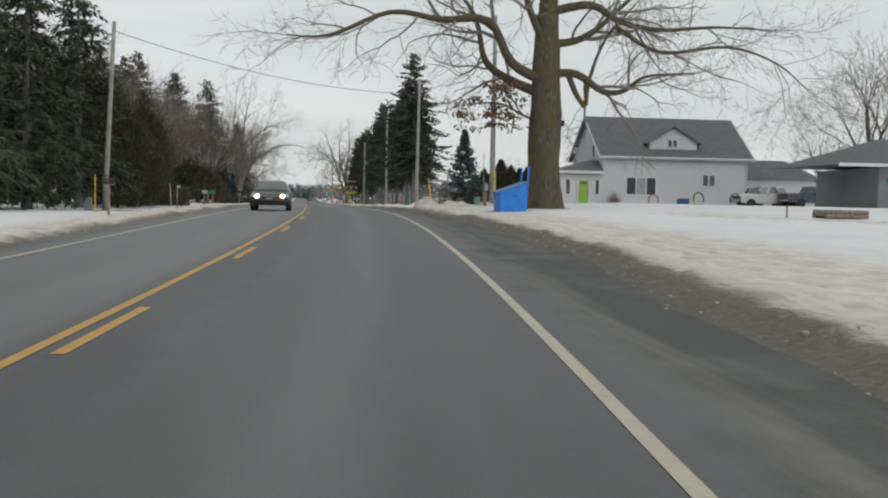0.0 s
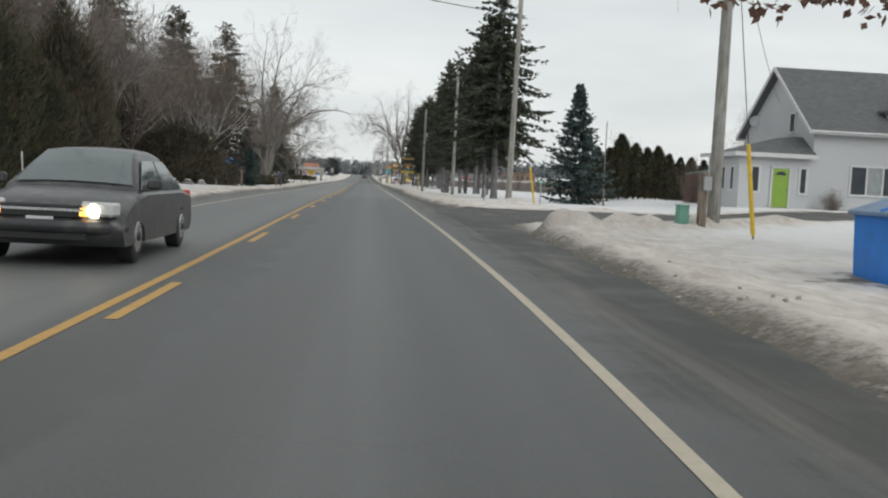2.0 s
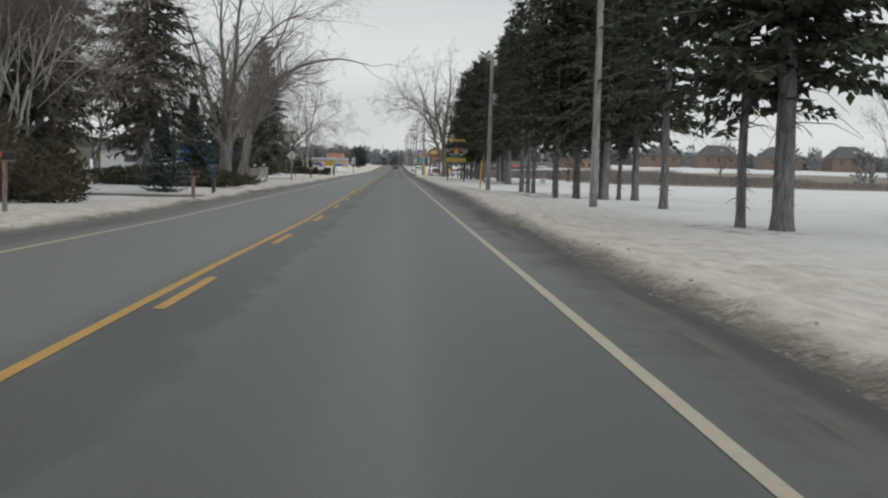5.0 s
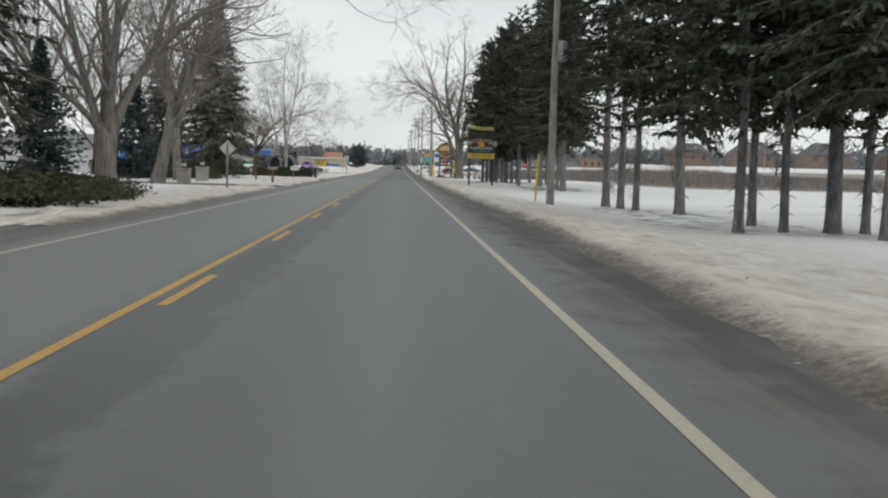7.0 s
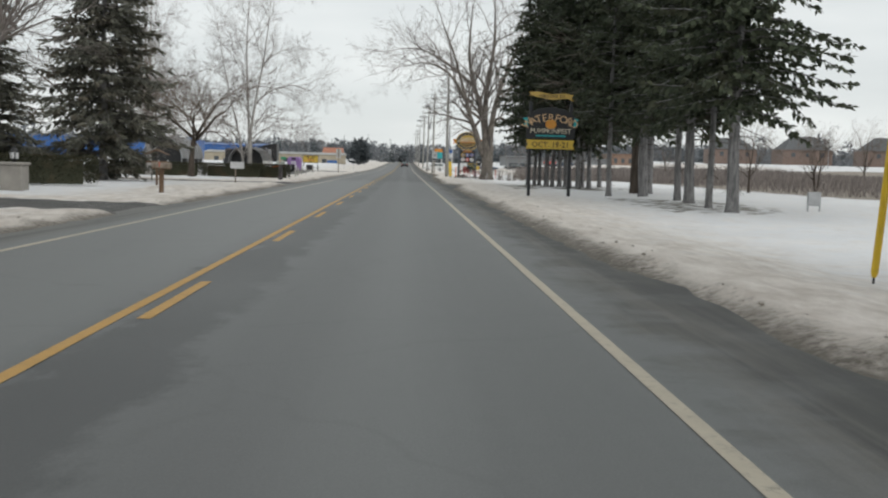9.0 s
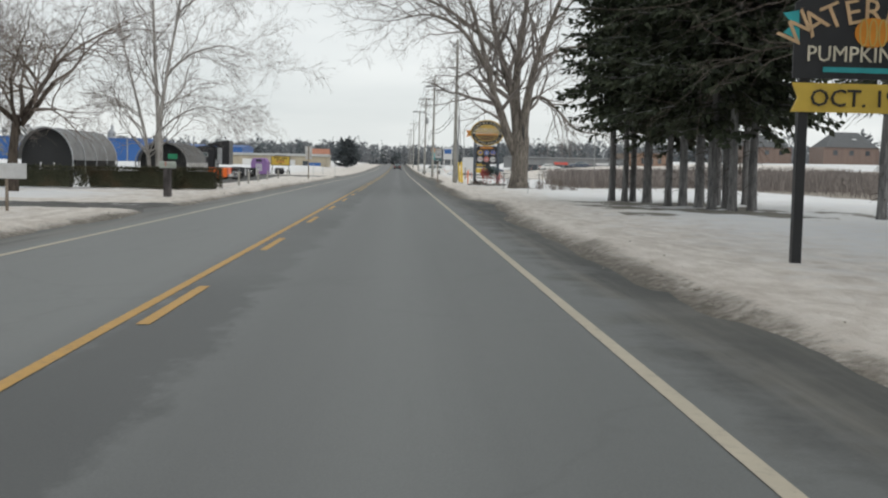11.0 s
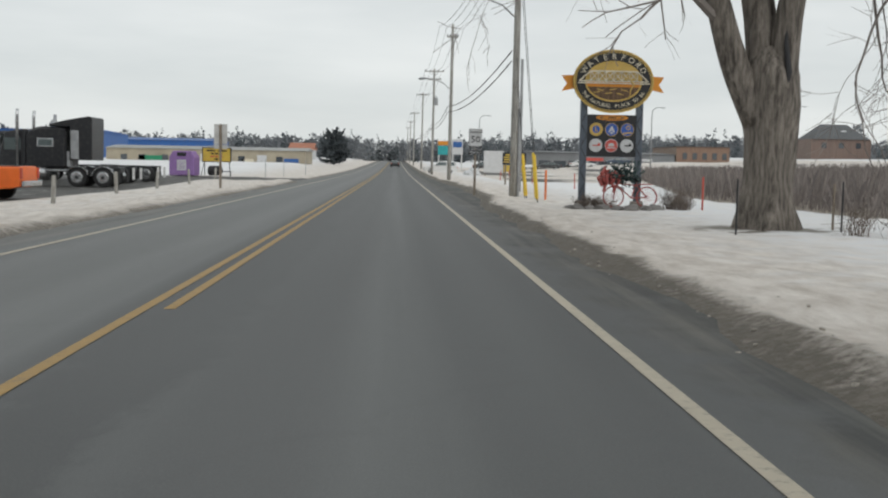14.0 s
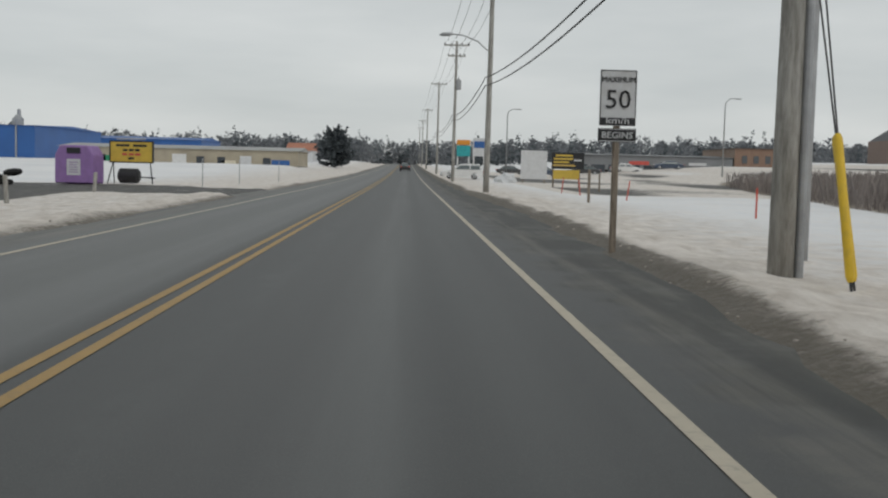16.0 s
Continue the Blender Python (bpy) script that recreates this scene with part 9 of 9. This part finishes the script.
# purple drop box
pb = thing("drop_box", "purple plastic clothes drop box with a pale notice", "donation bin", on_ground(-14.7, 332.0, -8))
part("body", Mesh().extrude([(-1.05, 0), (1.05, 0), (1.05, 1.5), (0.75, 2.0), (-0.75, 2.0), (-1.05, 1.5)], "y", -0.7, 0.7), "purple", pb, bevel=0.06)
part("slot", Mesh().box((0, -0.72, 1.72), (0.75, 0.06, 0.3)), "sign_black", pb, "dark deposit slot", bevel=0.02)
nt = part("notice", Mesh().box((0, -0.71, 0.85), (0.75, 0.02, 0.85)), "sign_white", pb, "pale notice with faint bars")
for k in range(5):
    part("bar", Mesh().box((0, -0.725, 1.1 - k * 0.13), (0.5 - 0.06 * (k % 2), 0.008, 0.04)), "purple", nt)
heap = thing("tyre_pile", "heap of snow-dusted black tyres", "tyres", on_ground(-17.8, 329.0))
rngt = random.Random(8)
for k in range(9):
    ty = torus(Mesh(), (0, 0, 0), 0.34, 0.13, "z", 18, 8)
    part("tyre", ty, "rubber", heap, smooth=True, at=pose(rngt.uniform(-0.8, 0.8), rngt.uniform(-0.6, 0.6), 0.14 + 0.24 * (k // 4), rngt.uniform(-12, 12), rngt.uniform(-12, 12), 0))
# yellow wheeled letter sign
ys = thing("trailer_sign", "yellow letter board on a wheeled stand", "sign", on_ground(-12.35, 333.6, -4))
yb = part("board", Mesh().box((0, 0, 1.72), (2.3, 0.16, 1.1)), "sign_yellow", ys, "yellow letter board", bevel=0.01)
for z in (2.29, 1.15):
    part("frame", Mesh().box((0, 0, z), (2.4, 0.2, 0.06)), "steel_dark", yb)
for x in (-1.18, 1.18):
    part("frame", Mesh().box((x, 0, 1.72), (0.06, 0.2, 1.2)), "steel_dark", yb)
part("light_bar", Mesh().box((0, -0.1, 2.42), (1.6, 0.16, 0.1)), "galv", ys, bevel=0.02)
for k, (z, w, n) in enumerate(((2.07, 1.9, 2), (1.82, 1.0, 3), (1.59, 1.1, 3), (1.37, 0.4, 1))):
    for j in range(n):
        part("bar", Mesh().box((-w / 2 + w * (j + 0.5) / n, -0.09, z), (w / n * 0.78, 0.012, 0.12)), "sign_red" if k == 2 else "sign_black", yb)
for x in (-1.05, 1.05):
    part("leg", Mesh().tube([(x * 0.97, 0, 1.2), (x * 1.18, -0.3, 0)], [0.03, 0.03], 6), "steel_dark", ys)
    part("leg", Mesh().tube([(x * 0.97, 0, 1.2), (x * 1.02, 0.3, 0)], [0.03, 0.03], 6), "steel_dark", ys)
tk = part("tank", Mesh().tube([(-0.72, 0, 0.42), (-0.62, 0, 0.42), (0.35, 0, 0.42), (0.45, 0, 0.42)], [0.25, 0.4, 0.4, 0.25], 16), "black_paint", ys, "dark rounded tank")
part("tow_bar", Mesh().tube([(0.4, 0, 0.35), (1.3, 0, 0.32)], [0.04, 0.04], 6), "steel_dark", ys)
for x, y in ((-8.0, 331.0), (-7.4, 339.5), (-6.5, 352)):
    marker_post(x, y, 1.5, "galv", "thin grey fence stake in the snow", 0.025)

# ---------------- far buildings ----------------
def shed(name, label, x0, x1, y0, y1, z1, wall_m, roof_m, pitch=0.5, z0=None, openings=()):
    z0 = gz((x0 + x1) / 2, y0) - 0.2 if z0 is None else z0
    ob = thing(name, label, "building", pose(0, 0, 0), "far buildings")
    part("wall", Mesh().box(((x0 + x1) / 2, (y0 + y1) / 2, (z0 + z1) / 2), (x1 - x0, y1 - y0, z1 - z0)), wall_m, ob)
    ym = (y0 + y1) / 2
    part("roof", Mesh().add([(x0 - 0.3, y0 - 0.4, z1), (x1 + 0.3, y0 - 0.4, z1), (x1 + 0.3, y1 + 0.4, z1), (x0 - 0.3, y1 + 0.4, z1), (x0 - 0.3, ym, z1 + pitch), (x1 + 0.3, ym, z1 + pitch)],
                            ((3, 2, 1, 0), (0, 1, 5, 4), (2, 3, 4, 5), (1, 2, 5), (3, 0, 4))), roof_m, ob)
    for nm, x, z, w, h, mt in openings:
        part(nm, Mesh().box((x, y0 - 0.03, z), (w, 0.1, h)), mt, ob, bevel=0.02)
    return ob


lb = shed("long_building", "long low beige building with grey roof", -47, -13.0, 430, 445, 3.25, "beige", "roof_pale", 0.6,
          openings=[("door", -20.5, 1.4, 1.6, 2.0, "sign_white"), ("door", -30.0, 1.4, 2.0, 2.2, "white_metal")] + [("window", x, 1.7, 1.1, 1.0, "glass") for x in (-44, -41, -37, -34.5, -27, -24, -17.5)] + [("mural", -15.5, 1.2, 2.6, 1.4, "blue_steel"), ("mural", -23, 1.1, 2.2, 1.2, "sign_cream"), ("mural", -39.5, 1.4, 4.0, 1.3, "sign_green")])
blue_hall = shed("blue_hall", "large blue steel-clad hall", -137, -58, 452, 490, 6.7, "blue_steel", "blue_steel", 0.5)
for x in (-61, -73, -85, -97, -109, -121):
    part("seam", Mesh().box((x, 451.9, 3.7), (0.25, 0.2, 5.9)), "galv", blue_hall, "pale joint strip")
shed("blue_hall", "far blue-roofed hall behind trees", -74, -44, 520, 545, 6.3, "blue_steel", "blue_steel", 0.8)
silo = thing("silo", "small grey silo tower above the hall", "silo", pose(-76, 495, 6.0))
part("tank", Mesh().tube([(0, 0, 0), (0, 0, 3.2), (0, 0, 4.0)], [1.1, 1.1, 0.5], 14), "galv", silo)
part("head", Mesh().tube([(0.2, 0, 3.8), (0.2, 0, 5.2)], [0.4, 0.35], 8), "galv", silo)
shed("roadside_shop", "low shop with an orange-red roof", -24.7, -18.7, 520, 532, 4.6, "sign_white", "roof_orange", 1.8)
mall = shed("plaza", "low grey shopping plaza with dark windows", 30, 58, 455, 475, 4.2, "grey_wall", "roof_grey", 0.4, openings=[("window", 32 + 3 * i, 1.7, 2.4, 1.8, "glass") for i in range(9)] + [("sign_panel", 42, 3.0, 3.4, 0.6, "sign_red"), ("sign_panel", 52, 3.0, 3.0, 0.5, "sign_white")])
brickh = shed("brick_building", "flat-roofed tan brick building", 58.3, 69, 455, 475, 5.9, "brick_tan", "roof_grey", 0.2, openings=[("window", 60 + 2.0 * i, 4.0, 0.9, 1.3, "glass") for i in range(5)])
for i, (x, w, h) in enumerate(((96, 14, 6.0), (111, 15, 6.6), (127, 14, 6.3), (143, 14, 6.8), (160, 15, 6.2), (178, 15, 6.5))):
    y = 470 - i * 16
    g0 = gz(x, y)
    ob = thing("row_house", "brick townhouse with a steep dark hipped roof", "house", pose(x, y, g0 + 1.1) @ Matrix.Scale(0.82, 4), "townhouses across the field")
    part("wall", Mesh().box((0, 0, 1.0), (w + 1.6, 11, 5.2)), "brick_dull", ob)
    part("roof", Mesh().add([(-w / 2 - .4, -6, 3.6), (w / 2 + .4, -6, 3.6), (w / 2 + .4, 6, 3.6), (-w / 2 - .4, 6, 3.6), (-w / 4, 0, h + 1.6), (w / 4, 0, h + 1.6)], ((3, 2, 1, 0), (0, 1, 5, 4), (2, 3, 4, 5), (1, 2, 5), (3, 0, 4))), "shingle", ob)
    for k in (-0.32, 0.0, 0.32):
        part("window", Mesh().box((k * w, -5.52, 2.0), (1.3, 0.1, 1.4)), "glass", ob)
    part("skylight", Mesh().box((0.1 * w, -3.4, h * 0.5 + 2.75), (1.2, 0.7, 0.06), rx=33), "sign_white", ob)
# a bungalow behind the trees on the left
bung = shed("bungalow", "pale bungalow half hidden behind trees", -53, -40, 232, 244, 3.2, "beige", "shingle", 2.4, openings=[("window", -47, 1.8, 1.6, 1.2, "glass"), ("window", -41, 1.8, 1.6, 1.2, "glass")])
shed("bungalow", "low white building behind cedar trees", -38, -28, 238, 246, 2.6, "siding", "roof_grey", 1.5, openings=[("window", -33, 1.6, 1.6, 1.0, "glass")])

# ---------------- far signs, cars and lamps on the right ----------------
bb = thing("notice_board", "dark and yellow notice board on two posts", "sign", on_ground(14.9, 356.0))
for x in (-1.0, 1.0):
    part("post", Mesh().box((x, 0, 1.2), (0.12, 0.12, 2.6)), "wood_post", bb)
up = part("board", Mesh().box((0.1, -0.08, 2.05), (2.5, 0.06, 1.25)), "sign_black", bb, "dark board with yellow bars")
for z, x, w, mt in ((2.45, -0.2, 1.3, "sign_yellow"), (2.2, -0.25, 1.5, "sign_yellow"), (1.95, -0.4, 1.2, "sign_yellow"), (2.1, 0.85, 0.6, "sign_white"), (1.7, -0.2, 1.7, "gold")):
    part("bar", Mesh().box((x, -0.12, z), (w, 0.02, 0.14)), mt, up)
part("yellow_board", Mesh().box((0, -0.08, 1.0), (2.0, 0.06, 0.7)), "sign_yellow", bb, "yellow board", bevel=0.01)
wb = thing("white_board", "plain white hoarding panel in the snow", "sign", on_ground(14.3, 372.0))
part("panel", Mesh().box((0, 0, 1.7), (2.4, 0.1, 2.6)), "sign_white", wb, bevel=0.01)
for x in (-1.0, 1.0):
    part("post", Mesh().box((x, 0.1, 0.8), (0.12, 0.12, 1.8)), "wood_post", wb)
for x, y, h, ln in ((12.6, 322.0, 0.9, 8), (11.8, 330.0, 0.9, -6), (11.4, 334.0, 0.9, 5), (12.9, 305.0, 0.9, 0)):
    marker_post(x, y, h, "red_plastic", "leaning red snow marker stake", 0.028, lean=ln)
marker_post(10.2, 318.0, 1.35, "wood_post", "dark wooden post in the snow", 0.06)
marker_post(15.5, 345.0, 1.2, "wood_post", "dark wooden post in the snow", 0.06)
for x, y, panels in ((10.6, 425.0, (("sign_orange", 4.6, 1.9, 0.7), ("sign_teal", 3.4, 1.9, 1.5))), (13.8, 440.0, (("sign_white", 4.2, 2.0, 2.8), ("blue_steel", 4.6, 1.6, 1.0)))):
    ps = thing("pylon_sign", "tall coloured roadside pylon sign", "sign", on_ground(x, y), "roadside pylon signs")
    for dx in (-0.8, 0.8):
        part("post", Mesh().box((dx, 0.1, 2.2), (0.2, 0.2, 4.6)), "white_metal", ps)
    for k, (mt, z, w, h) in enumerate(panels):
        part("panel", Mesh().box((0, -0.06 - 0.08 * k, z), (w, 0.2, h)), mt, ps, bevel=0.02)
sedan("suv", "white car parked across the verge", Matrix.Translation((8.6, 388.0, gz(8.6, 388.0))) @ pose(0, 0, 0, 0, 0, 176), "paint_white", L=4.6, H=1.62, lights=False, suv=True, group="far parked cars")
for i, (x, y, pt, rz) in enumerate(((24, 440, "paint_blue", 10), (31, 444, "paint_grey", 175), (38, 446, "paint_white", 5), (45, 447, "paint_blue", 180), (20, 452, "paint_grey", 0))):
    sedan("car", "car parked before the plaza", Matrix.Translation((x, y, gz(x, y))) @ pose(0, 0, 0, 0, 0, rz), pt, lights=False, group="far parked cars")
sedan("car", "small grey car far ahead on the road", Matrix.Translation((2.4, 470.0, float(ground_z(2.4, 470.0)) + 0.06)) @ pose(0, 0, 0, 0, 0, 90), "paint_grey", lights=False)
for x, y in ((16.2, 420), (65, 410), (40, 400), (95, 395)):
    sl = thing("street_lamp", "slim grey lamp post with a curved arm", "street lamp", on_ground(x, y), "far street lamps")
    part("pole", Mesh().tube([(0, 0, 0), (0, 0, 8.2), (0.1, 0, 8.8), (0.6, 0, 9.2), (1.3, 0, 9.2)], [0.1, 0.07, 0.06, 0.05, 0.05], 8), "galv", sl, smooth=True)
    part("lamp_head", Mesh().box((1.6, 0, 9.18), (0.6, 0.25, 0.12)), "galv", sl, bevel=0.03)
boulder = thing("snow_heap", "ploughed heap of snow beside the far lot", "snow heap", on_ground(11.8, 372.0))
hb = bmesh.new()
bmesh.ops.create_icosphere(hb, subdivisions=3, radius=1.3)
for v in hb.verts:
    v.co *= 0.8 + 0.35 * noise.noise(v.co * 1.4)
    v.co.z = v.co.z * 0.8
hm = bpy.data.meshes.new("heap")
hb.to_mesh(hm)
hb.free()
hm.materials.append(M["sign_white"])
part("heap", hm, None, boulder)
culvert = thing("cable_pedestal", "low grey cable pedestal in the snow", "utility box", on_ground(17.5, 201.3))
part("body", Mesh().box((0, 0, 0.45), (0.5, 0.1, 0.5)), "galv", culvert, bevel=0.03)
for x in (-0.22, 0.22):
    part("leg", Mesh().box((x, 0, 0.15), (0.05, 0.05, 0.5)), "galv", culvert)
